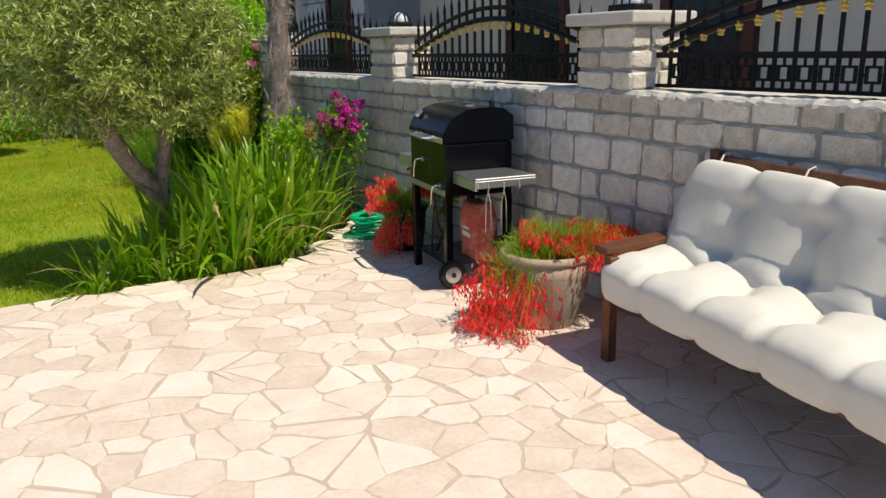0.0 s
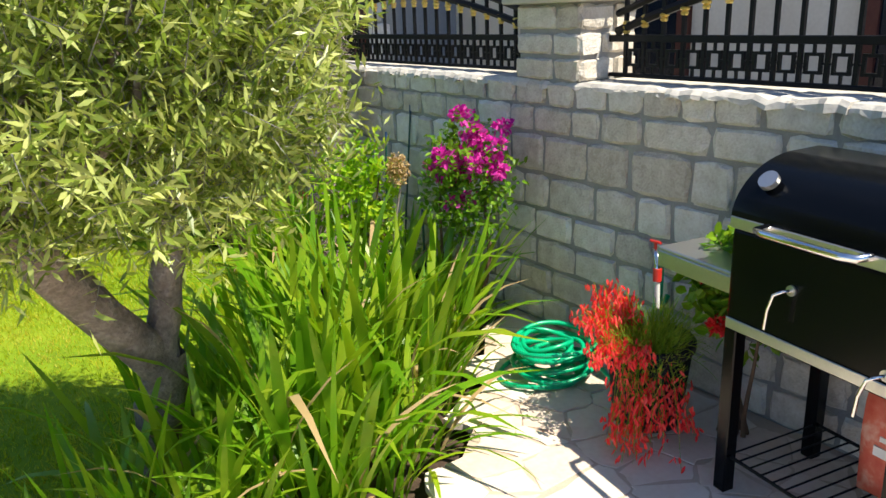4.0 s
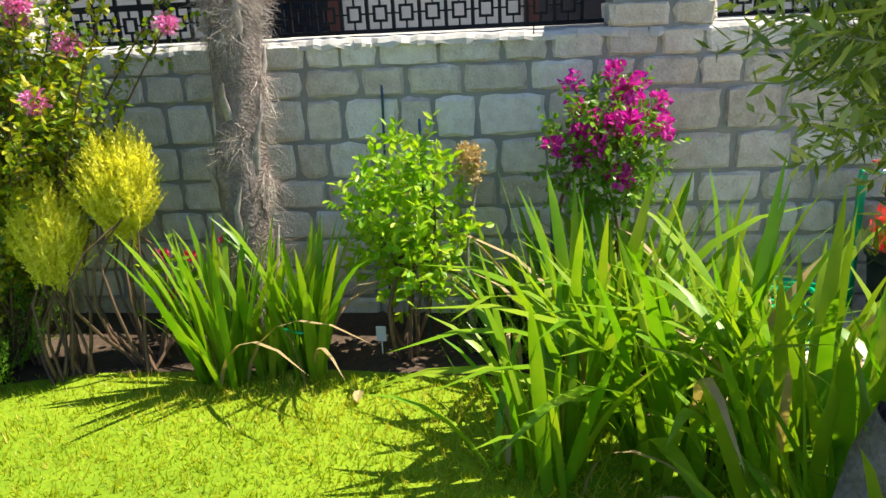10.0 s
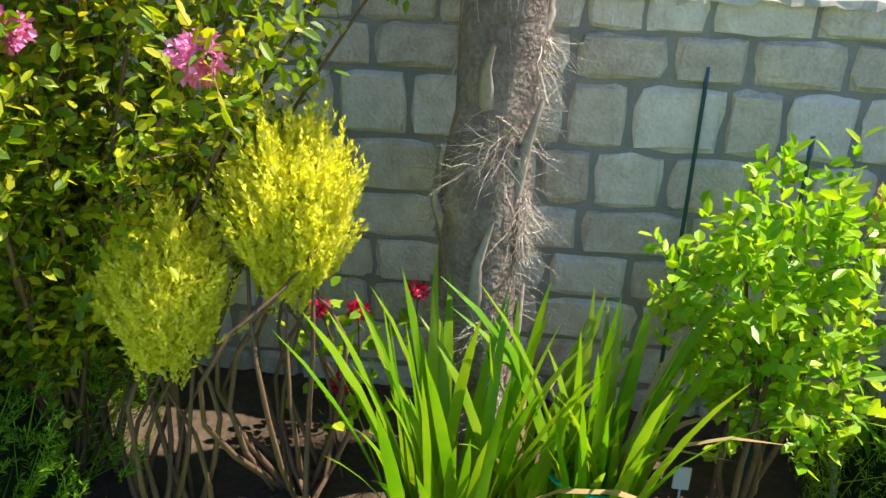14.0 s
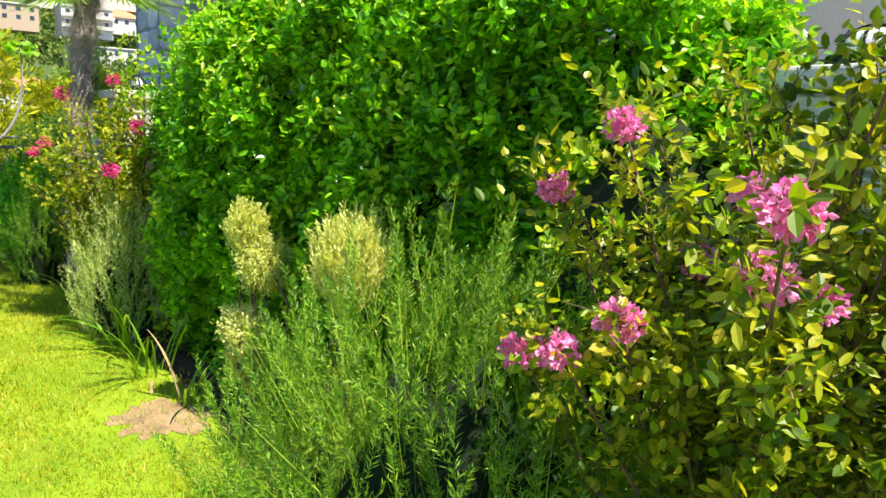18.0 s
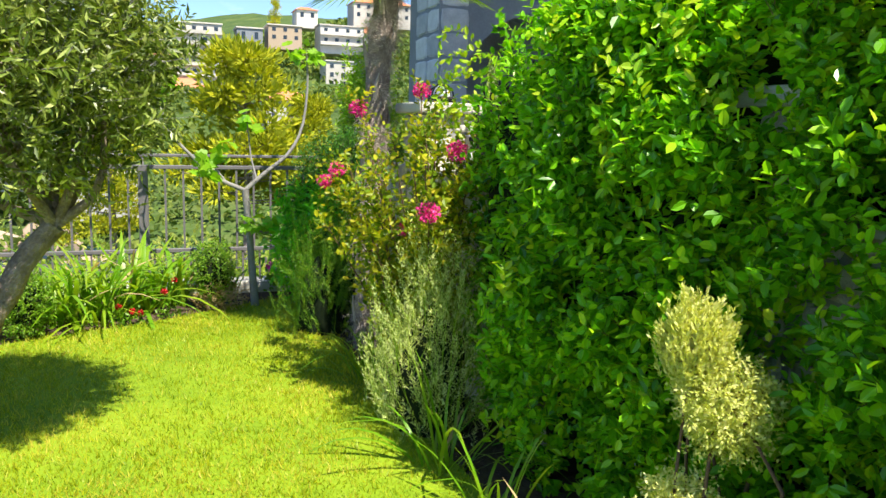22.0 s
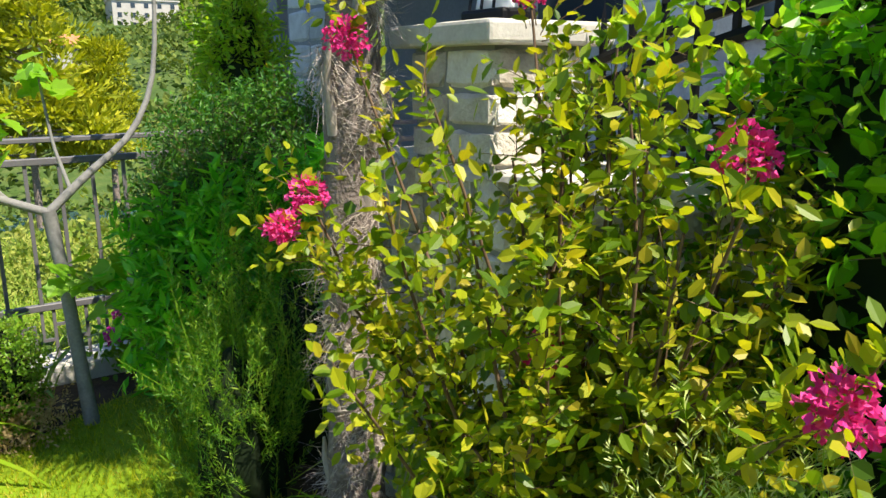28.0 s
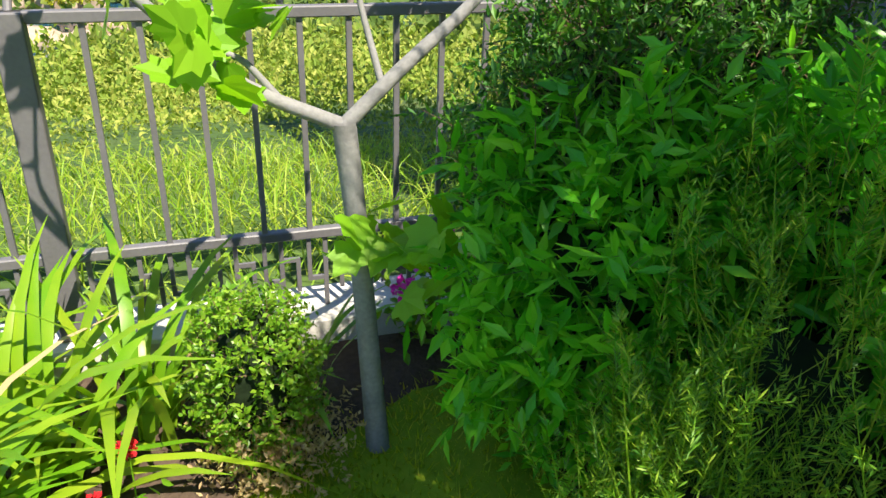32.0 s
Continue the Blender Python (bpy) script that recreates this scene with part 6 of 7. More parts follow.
for x in (-0.21, 0.2):
    w = put("wheel", None, bq)
    bm = bmesh.new()
    bmesh.ops.create_cone(bm, cap_ends=True, segments=28, radius1=0.092, radius2=0.092, depth=0.045, matrix=Matrix.Translation((x, -0.335, 0.093)) @ Matrix.Rotation(radians(90), 4, 'X'))
    bmesh.ops.bevel(bm, geom=[e for e in bm.edges if e.calc_face_angle(0) > 1.2], offset=0.012, segments=2, affect='EDGES')
    part("tyre", bm, M["rubber"], w, smooth=False)
    bm = bmesh.new()
    cyl(bm, (x, -0.355, 0.093), (x, -0.362, 0.093), 0.055, 0.05, 24)
    part("hub", bm, M["steel"], w, "pale hub cap")
    bm = bmesh.new()
    cyl(bm, (x, -0.36, 0.093), (x, -0.368, 0.093), 0.018, 0.015, 14)
    part("hub_nut", bm, M["rubber"], w)
for nm, y0, y1 in (("side_table", -0.66, -0.325), ("side_table", 0.325, 0.68)):
    st = put(nm, None, bq)
    bm = bmesh.new()
    box(bm, -0.19, 0.2, y0, y1, 0.728, 0.742, 0.004)
    part("top", bm, M["steel"], st, "light grey steel shelf")
    bm = bmesh.new()
    box(bm, -0.192, -0.178, y0, y1, 0.67, 0.728, 0.003)
    part("front_lip", bm, M["steel"], st)
    ye = y0 if y0 < 0 else y1
    bm = bmesh.new()
    box(bm, -0.178, 0.2, ye - 0.006, ye + 0.006, 0.685, 0.728, 0.003)
    part("end_lip", bm, M["steel"], st)
    for k in range(3):
        xx = -0.12 + 0.1 * k
        put("hook", mesh_np("hook", *ring_tube(np.array([(xx, ye, 0.72), (xx, ye + (-.02 if ye < 0 else .02), 0.71), (xx, ye + (-.03 if ye < 0 else .03), 0.685), (xx, ye + (-.015 if ye < 0 else .015), 0.672)]), np.full(4, 0.003), 6), M["chrome"], True), st)
    if ye < 0:
        for k in range(2):
            xx = -0.12 + 0.1 * k
            put("hanging_tool", mesh_np("hanging_tool", *ring_tube(np.array([(xx, ye - 0.02, 0.672), (xx - 0.015, ye - 0.02, 0.6), (xx - 0.018, ye - 0.02, 0.42), (xx + 0.018, ye - 0.02, 0.42), (xx + 0.015, ye - 0.02, 0.6), (xx, ye - 0.02, 0.67)]), np.full(6, 0.003), 6), M["chrome"], True), st, "wire grill tool")
rk = put("bottom_rack", None, bq)
for xx in (-0.21, 0.2):
    bm = bmesh.new()
    cyl(bm, (xx, -0.28, 0.13), (xx, 0.28, 0.13), 0.006, 0.006, 8)
    part("frame_bar", bm, M["iron"], rk)
for k in range(13):
    bm = bmesh.new()
    yy = -0.27 + 0.045 * k
    cyl(bm, (-0.21, yy, 0.135), (0.2, yy, 0.135), 0.0035, 0.0035, 6)
    part("wire", bm, M["iron"], rk)
cb = thing("charcoal_bag", "red and brown paper charcoal bag standing under the barbecue", "bag", (-0.30, 4.33, 0.142), -9)
bm = bmesh.new()
box(bm, -0.07, 0.07, -0.11, 0.11, 0.0, 0.36)
bmesh.ops.subdivide_edges(bm, edges=bm.edges[:], cuts=4, use_grid_fill=True)
for v in bm.verts:
    u = v.co.z / 0.36
    v.co.x *= 1 - 0.6 * max(0, u - 0.6) + 0.2 * math.sin(u * 3)
    v.co += Vector((noise.noise(v.co * 14), noise.noise(v.co * 14 + Vector((3, 1, 2))), 0)) * 0.016
part("sack", bm, M["bag"], cb, smooth=True)
bm = bmesh.new()
box(bm, -0.088, -0.082, -0.06, 0.06, 0.14, 0.17)
box(bm, -0.088, -0.082, -0.045, 0.045, 0.19, 0.205)
part("print", bm, M["white"], cb, "plain printed bars")
bk = thing("bucket", "dark green plastic bucket beside the barbecue", "bucket", (-0.16, 4.14, 0.0))


def lathe(profile, seg=28, jit=0.0, r=None):
    vs, fs = [], []
    for rad, z in profile:
        a = np.linspace(0, 2 * np.pi, seg, endpoint=False)
        k = rad * (1 + (r.normal(0, jit, seg) if jit else 0))
        vs.append(np.stack([np.cos(a) * k, np.sin(a) * k, np.full(seg, z)], -1))
    n = len(profile)
    for i in range(n - 1):
        for j in range(seg):
            k = (j + 1) % seg
            fs.append((i * seg + j, i * seg + k, (i + 1) * seg + k, (i + 1) * seg + j))
    return np.concatenate(vs), np.array(fs)


put("tub", mesh_np("tub", *lathe([(0.001, 0.0), (0.10, 0.0), (0.13, 0.25), (0.14, 0.255), (0.14, 0.27), (0.125, 0.27), (0.095, 0.02), (0.001, 0.02)]), M["bucket"], True), bk)
put("bail", mesh_np("bail", *ring_tube(np.stack([np.zeros(9), 0.135 * np.cos(np.linspace(0, np.pi, 9)), 0.262 - 0.1 * np.sin(np.linspace(0, np.pi, 9))], -1) + np.array([-0.04, 0, 0.0]), np.full(9, 0.003), 6), M["steel"], True), bk)


# planters with coral fountain plants
def coral_plant(label, at, rad, n, seed, bunches, per, drop=0.5):
    """Fine arching rush stems; the flowers hang in bunches, each (angle, reach, fall, share)."""
    r = np.random.default_rng(seed)
    t = thing("coral_plant", label, "plant", at)
    a = r.uniform(0, 2 * np.pi, n)
    P = np.stack([np.cos(a) * 0.1 * r.random(n), np.sin(a) * 0.1 * r.random(n), np.zeros(n)], -1)
    el = r.uniform(0.5, 1.45, n)
    L = r.uniform(0.3, 0.72, n) * rad
    dr = np.cos(el) * r.uniform(0.5, 1.1, n) * drop * 1.6
    pick = r.choice(len(bunches), n, p=np.array([b[3] for b in bunches]) / sum(b[3] for b in bunches))
    B = np.array([b[:3] for b in bunches])[pick]
    fl = r.random(n) < 0.5
    a = np.where(fl, np.radians(B[:, 0]) + r.normal(0, 0.17, n), a)
    el = np.where(fl, r.uniform(0.35, 1.0, n), el)
    L = np.where(fl, B[:, 1] * r.uniform(0.8, 1.15, n), L)
    dr = np.where(fl, B[:, 2] * r.uniform(0.75, 1.15, n) / L + np.sin(el), dr)
    D = unit(np.stack([np.cos(a) * np.cos(el), np.sin(a) * np.cos(el), np.sin(el)], -1))

    def at_u(u):
        H = unit(D * np.array([1, 1, 0]))
        return P + D * (L * u)[:, None] + (H * 0.2 - np.array([0, 0, 1.0])) * (L * dr * u ** 2.2)[:, None]
    S = unit(np.cross(D, r.normal(0, 1, (n, 3)))) * 0.0011
    rows = []
    for i in range(8):
        c = at_u(np.full(n, i / 7))
        rows += [c - S, c + S]
    V = np.stack(rows, 1).reshape(-1, 3)
    o = np.arange(n)[:, None] * 16
    F = np.concatenate([o + np.array([2 * i, 2 * i + 1, 2 * i + 3, 2 * i + 2]) for i in range(7)], 1).reshape(-1, 4)
    put("stem_mass", mesh_np("stem_mass", V, F, M["rush"]), t, "thin arching rush-like stems")
    k = 17
    Q = np.concatenate([at_u(r.uniform(0.08, 0.7, n)) for _ in range(k)]) + r.normal(0, 0.012, (n * k, 3))
    W = unit(np.tile(D, (k, 1)) + r.normal(0, 0.4, (n * k, 3)) + np.array([0, 0, 0.3]))
    V, F = leaves(Q, W, r.uniform(0.03, 0.08, n * k), 0.0024, r, 0.1, 0.2)
    put("side_shoot_mass", mesh_np("side_shoot_mass", V, F, M["rush"]), t)
    Q, W = [], []
    for _ in range(per):
        base = at_u(np.clip(1.0 - np.abs(r.normal(0, 0.20, n)), 0.45, 1.0))[fl]
        Q.append(base + r.normal(0, 0.013, base.shape))
        W.append(np.stack([r.normal(0, 0.35, len(base)), r.normal(0, 0.35, len(base)), -np.ones(len(base))], -1))
    Q, W = np.concatenate(Q), np.concatenate(W)
    keep = Q[:, 2] > -at[2] + 0.03
    V, F = leaves(Q[keep], W[keep], r.uniform(0.024, 0.042, keep.sum()), 0.0115, r, 0.5, 0.1, 0.7)
    put("petal_mass", mesh_np("petal_mass", V, F, M["coral"]), t, "hanging coral red tube flowers")
    return t


r = np.random.default_rng(11)
pt = thing("planter", "large pale stone planter on the patio", "planter", (-0.47, 3.40, 0.0))
put("bowl", mesh_np("bowl", *lathe([(0.001, 0.0), (0.15, 0.0), (0.165, 0.02), (0.205, 0.16), (0.235, 0.3), (0.246, 0.368), (0.222, 0.368), (0.2, 0.3), (0.001, 0.29)], 36, 0.008, r), M["pot"], True), pt)
put("rim", mesh_np("rim", *lathe([(0.224, 0.368), (0.25, 0.368), (0.258, 0.385), (0.256, 0.402), (0.242, 0.412), (0.224, 0.41), (0.218, 0.395), (0.224, 0.368)], 36, 0.004, r), M["pot"], True), pt, "thick rounded stone rim")
put("soil", mesh_np("soil", *lathe([(0.001, 0.372), (0.12, 0.374), (0.223, 0.366)], 24, 0.01, r), M["soil"], True), pt, "dark potting soil")
coral_plant("coral plant with masses of hanging red flowers in the planter", (-0.49, 3.38, 0.372), 0.42, 620, 501, [(150, 0.42, 0.20, 2), (172, 0.42, 0.34, 4), (192, 0.40, 0.36, 4), (212, 0.34, 0.34, 1), (245, 0.28, 0.34, 0.6), (70, 0.26, -0.16, 1), (200, 0.20, -0.16, 1.5), (280, 0.24, -0.14, 1.5), (296, 0.44, -0.02, 3), (316, 0.56, -0.08, 5), (334, 0.52, -0.12, 4), (355, 0.36, -0.16, 1)], 15, drop=0.5)
pt = thing("planter", "dark plastic pot behind the barbecue", "planter", (-0.33, 5.28, 0.0))
put("bowl", mesh_np("bowl", *lathe([(0.001, 0.0), (0.13, 0.0), (0.16, 0.3), (0.15, 0.3), (0.125, 0.03), (0.001, 0.025)], 28), M["rubber"], True), pt)
put("rim", mesh_np("rim", *lathe([(0.152, 0.3), (0.166, 0.3), (0.173, 0.31), (0.173, 0.335), (0.168, 0.342), (0.154, 0.342), (0.152, 0.3)], 28), M["rubber"], True), pt, "rolled plastic rim")
put("soil", mesh_np("soil", *lathe([(0.001, 0.304), (0.08, 0.306), (0.151, 0.30)], 24), M["soil"], True), pt, "dark potting soil")
coral_plant("coral plant with red flowers in a dark pot", (-0.35, 5.28, 0.302), 0.36, 300, 502, [(215, 0.30, 0.24, 2), (190, 0.30, -0.06, 1.6), (245, 0.26, 0.20, 0.8), (150, 0.26, -0.16, 1.4), (120, 0.2, -0.22, 1)], 10, drop=0.5)

# hose coil and tap
hc = thing("garden_hose", "coiled green garden hose on the paving", "hose", (-0.36, 5.80, 0.0))
r = np.random.default_rng(13)
for k in range(13):
    a = np.linspace(0, 2 * np.pi, 26)
    rad = 0.145 + r.uniform(-0.045, 0.035)
    cx, cy = r.normal(0, 0.02, 2)
    pts = np.stack([cx + np.cos(a) * rad * 1.05, cy + np.sin(a) * rad, 0.014 + 0.0125 * k + 0.014 * np.sin(a * 2 + k)], -1)
    put("coil", mesh_np("coil", *ring_tube(pts, np.full(26, 0.011), 8), M["hose"], True), hc)
pts = np.array([(0.14, 0.0, 0.06), (0.16, -0.15, 0.03), (0.1, -0.3, 0.015), (0.18, -0.36, 0.2), (0.27, -0.4, 0.42)])
put("lead", mesh_np("lead", *ring_tube(pts, np.full(5, 0.011), 8), M["hose"], True), hc)
tp = thing("garden_tap", "standpipe tap with a red connector on a green post", "tap", (-0.17, 5.42, 0.0))
bm = bmesh.new()
box(bm, 0.03, 0.06, -0.015, 0.015, 0, 0.62, 0.004)
part("post", bm, M["hose"], tp)
put("spout", mesh_np("spout", *ring_tube(np.array([(0.04, 0, 0.6), (-0.02, -0.03, 0.635), (-0.045, -0.06, 0.62), (-0.05, -0.07, 0.57)]), np.full(4, 0.012), 10), M["chrome"], True), tp)
bm = bmesh.new()
cyl(bm, (-0.05, -0.07, 0.575), (-0.052, -0.072, 0.525), 0.017, 0.017, 12)
part("connector", bm, M["redplastic"], tp, "red hose connector")
bm = bmesh.new()
cyl(bm, (-0.02, -0.03, 0.635), (-0.02, -0.03, 0.665), 0.006, 0.006, 8)
cyl(bm, (-0.02, -0.055, 0.668), (-0.02, -0.005, 0.668), 0.006, 0.006, 8)
part("tap_lever", bm, M["redplastic"], tp)
put("pipe", mesh_np("pipe", *ring_tube(np.array([(-0.052, -0.072, 0.53), (-0.055, -0.08, 0.4), (-0.05, -0.1, 0.2), (-0.02, -0.1, 0.05)]), np.full(4, 0.011), 8), M["white"], True), tp, "white hose tail")

# garden sofa
sf = thing("garden_sofa", "dark wooden garden sofa with cream tufted cushions", "sofa", (-0.425, 1.755, 0.0), -9.5)
sf.matrix_basis = sf.matrix_basis @ Matrix.Diagonal((0.86, 1, 1, 1))
for x, y in ((-0.37, 1.0), (-0.37, -0.95), (0.26, 1.0), (0.26, -0.95)):
    bm = bmesh.new()
    box(bm, x - 0.03, x + 0.03, y - 0.03, y + 0.03, 0.0, 0.52, 0.005)
    part("leg", bm, M["darkwood"], sf)
for x in (-0.28, 0.29):
    bm = bmesh.new()
    box(bm, x - 0.02, x + 0.02, -1.02, 1.07, 0.27, 0.33, 0.005)
    part("rail", bm, M["darkwood"], sf)
for k in range(14):
    bm = bmesh.new()
    yy = -0.95 + 0.146 * k
    box(bm, -0.26, 0.27, yy, yy + 0.07, 0.3, 0.325, 0.003)
    part("slat", bm, M["darkwood"], sf)
for y in (1.06, -1.01):
    bm = bmesh.new()
    box(bm, -0.4, 0.3, y - 0.055, y + 0.055, 0.52, 0.555, 0.008, 2)
    for v in bm.verts:
        v.co.z += 0.06 * (v.co.x + 0.4)
    part("armrest", bm, M["darkwood"], sf, "brown wooden arm board")
for y in (1.0, -0.95):
    bm = bmesh.new()
    box(bm, 0.27, 0.32, y - 0.03, y + 0.03, 0.3, 0.98, 0.006)
    part("back_post", bm, M["darkwood"], sf)
for z in (0.52, 0.70, 0.90):
    bm = bmesh.new()
    box(bm, 0.28, 0.31, -0.97, 1.02, z, z + 0.06, 0.005)
    part("back_rail", bm, M["darkwood"], sf)


def tufted(ly, hx, hz, cells, seed, rows=(0.33, 0.7), pinch=0.34):
    """A long futon pad: rounded section, puckered at button tufts, with soft creases between them. Along y, section in x and z."""
    r = np.random.default_rng(seed)
    nu, nv = cells * 16 + 1, 56
    jit = r.normal(0, 0.05, (cells + 1, len(rows)))
    V = []
    for i in range(nu):
        u = i / (nu - 1)
        near = min(u, 1 - u)
        cap = min(1, 0.30 + math.sqrt(max(0.0, 1 - (1 - near / 0.06) ** 2)) * 0.70) if near < 0.06 else 1.0
        cu_ = u * cells
        k = int(round(cu_))
        seam = math.exp(-((cu_ - k) / 0.10) ** 2) if 0 < k < cells else 0.0
        for j in range(nv):
            a = 2 * math.pi * j / nv
            ca, sa = math.cos(a), math.sin(a)
            x = hx * math.copysign(abs(ca) ** 0.5, ca)
            z = hz * math.copysign(abs(sa) ** 0.55, sa)
            v = (x / hx + 1) / 2
            pit = crease = 0.0
            for q, row in enumerate(rows):
                d2 = ((cu_ - k - jit[k, q]) / 0.22) ** 2 + ((v - row) / 0.11) ** 2
                pit = max(pit, math.exp(-d2) if 0 < k < cells else 0.0)
                crease = max(crease, math.exp(-((v - row + 0.03 * math.sin(cu_ * 5 + q)) / 0.05) ** 2))
            tz = 1 + 0.10 * math.sin(math.pi * (cu_ - math.floor(cu_))) - pinch * (0.18 * seam + 0.75 * pit + 0.15 * crease)
            tx = 0.95 + 0.05 * (1 - seam) - 0.02 * pit
            wr = 0.0035 * math.sin(cu_ * 34 + v * 9) * math.exp(-((cu_ - k) / 0.25) ** 2)
            V.append((x * tx * cap, (u - 0.5) * ly, z * tz * cap + wr + r.normal(0, 0.0008)))
    F = []
    for i in range(nu - 1):
        for j in range(nv):
            k = (j + 1) % nv
            F.append((i * nv + j, i * nv + k, (i + 1) * nv + k, (i + 1) * nv + j))
    V = np.array(V)
    for e, sgn in ((0, 1), (nu - 1, -1)):
        ring = [e * nv + j for j in range(nv)]
        half = nv // 2
        F += [(ring[j], ring[j + 1], ring[(nv - j - 1) % nv], ring[(nv - j) % nv])[::sgn] for j in range(1, half - 1)]
    return V, np.array(F)


put("seat_cushion", mesh_np("seat_cushion", *tufted(2.14, 0.38, 0.115, 6, 601, (0.36, 0.72), 0.95), M["cloth"], True), sf, "cream cotton tufted seat pad", m=pose(-0.05, 0.04, 0.42, 0, -4, 0))
put("back_cushion", mesh_np("back_cushion", *tufted(2.10, 0.285, 0.115, 5, 602, (0.30, 0.62), 1.0), M["cloth"], True), sf, "cream cotton tufted back pad", m=pose(0.15, 0.02, 0.665, 0, -66, 0))
for y in (0.92, 0.42, -0.42):
    put("tie", mesh_np("tie", *ring_tube(np.array([(0.22, y, 0.90), (0.26, y, 0.965), (0.3, y, 0.975), (0.325, y + 0.01, 0.90)]), np.full(4, 0.005), 6), M["cloth"], True), sf, "white cotton tie")

# dry leaves lying on the lawn
for i, (x, y) in enumerate(((-0.93, 7.47), (-2.65, 7.9), (-2.2, 9.0), (-3.1, 8.6), (-1.9, 10.4), (-2.9, 10.6))):
    lf = thing("fallen_leaf", "curled dry brown leaf lying on the lawn", "leaf", (x, y, -0.055), 40 * i, group="dry leaves on the lawn")
    V, F = leaves(np.zeros((1, 3)), np.array([[1.0, 0, 0.25]]), 0.07, 0.045, np.random.default_rng(i), 0.4, 1.0)
    put("blade", mesh_np("blade", V, F, M["gladdry"]), lf)

# ------------------------------------------------------------------ the slope, the bay shore and the hillside town
r = np.random.default_rng(701)
n = 90000
sx = r.uniform(-16, 9, n)
sy = 18.5 + 45 * r.random(n) ** 1.7
sz = land_z(sx, sy)
grp = np.sin(sx * 1.1) * np.cos(sy * 0.9) + 0.6 * np.sin(sx * 2.7 + 1) * np.cos(sy * 2.1)
hgt = np.clip(grp * 0.7 + 0.3, 0.02, 1.6) * np.clip((sy - 18) / 7, 0.15, 2.4)
P = np.stack([sx, sy, sz + hgt * r.random(n)], -1)
V, F = leaves(P, r.normal(0, 1, (n, 3)) + np.array([0, 0, 0.8]), np.clip((sy - 17) / 62, 0.035, 0.7) * r.uniform(0.4, 1.0, n), np.clip((sy - 17) / 62, 0.035, 0.7) * r.uniform(0.2, 0.45, n), r, 0.2, 0.5, plain=True)
tagged(put("scrub", mesh_np("scrub", V, F, M["scrub"])), "green and straw coloured scrub on the slope", "scrub", kind="stuff")
n = 9000
sx, sy = r.uniform(-9, 3, n), 17.75 + 4.2 * r.random(n)
P = np.stack([sx, sy, land_z(sx, sy)], -1)
V, F = blades(P, r.normal(0, 0.35, (n, 3)) + np.array([0, 0, 1.0]), r.uniform(0.15, 0.5, n), 0.008, r, 0.4)
tagged(put("wild_grass", mesh_np("wild_grass", V, F, M["rush"])), "tall wild grass beyond the railing", "grass", kind="stuff")
n_cl = 5200
cx, cy = r.uniform(-190, 170, n_cl), 60 + 360 * r.random(n_cl) ** 1.25
cs = r.uniform(1.2, 3.2, n_cl) * (0.8 + np.clip(cy - 60, 0, 400) / 420)
cx = np.where(cy < 96, np.abs(cx) * 0.35 - 8, cx)
cz = land_z(cx, cy)
per = 30
d, p = ball(n_cl * per, r, 0.35)
P = np.repeat(np.stack([cx, cy, cz + cs * 0.4], -1), per, 0) + p * np.repeat(cs, per)[:, None] * np.array([1, 1, 0.75])
V, F = leaves(P, d + r.normal(0, 0.5, d.shape), np.repeat(cs, per) * 0.5, np.repeat(cs, per) * 0.42, r, 0.2, 0.5, plain=True)
tagged(put("woodland", mesh_np("woodland", V, F, M["woods"])), "scattered trees and scrub on the far hillside", "woods", kind="stuff")
bm = bmesh.new()
for k in range(26):
    x, y = r.uniform(-40, -8), r.uniform(91, 99)
    bmesh.ops.create_icosphere(bm, subdivisions=2, radius=1, matrix=Matrix.Translation((x, y, -14.6)) @ Matrix.Diagonal((r.uniform(1.5, 4), r.uniform(1, 2.5), r.uniform(0.8, 2.2), 1)))
for v in bm.verts:
    v.co += Vector((noise.noise(v.co * 0.6), noise.noise(v.co * 0.6 + Vector((5, 2, 1))), noise.noise(v.co * 0.8))) * 0.7
tagged(part("shore_rocks", bm, M["sand"], None), "pale pink rocks along the shore", "rocks", kind="stuff")
bm = bmesh.new()
for k in range(14):
    x, y = r.uniform(-32, -14), r.uniform(114, 120)
    bmesh.ops.create_icosphere(bm, subdivisions=2, radius=1, matrix=Matrix.Translation((x, y, land_z(np.array(x), np.array(y)) + 0.5)) @ Matrix.Diagonal((r.uniform(2, 4), 1.5, r.uniform(1.5, 3.2), 1)))
for v in bm.verts:
    v.co += Vector((noise.noise(v.co * 0.5), noise.noise(v.co * 0.5 + Vector((5, 2, 1))), noise.noise(v.co * 0.7))) * 0.9
tagged(part("rock_cutting", bm, M["sand"], None), "bare orange rock cutting above the shore", "rock", kind="stuff")
bt = thing("boat", "small pale turquoise boat moored in the bay", "boat", (-17.5, 83.5, -15.0), 78)
bm = bmesh.new()
box(bm, -0.9, 0.9, -3, 3, -0.1, 0.7)
for v in bm.verts:
    k = 1 - 0.55 * (v.co.y > 2)
    v.co.x *= k * (0.75 if v.co.z < 0.2 else 1)
part("hull", bm, mat("turquoise paint", (0.12, 0.5, 0.55), 0.4), bt)
bm = bmesh.new()
box(bm, -0.6, 0.6, -1.2, 0.8, 0.7, 1.5, 0.1)
part("cabin", bm, M["white"], bt)


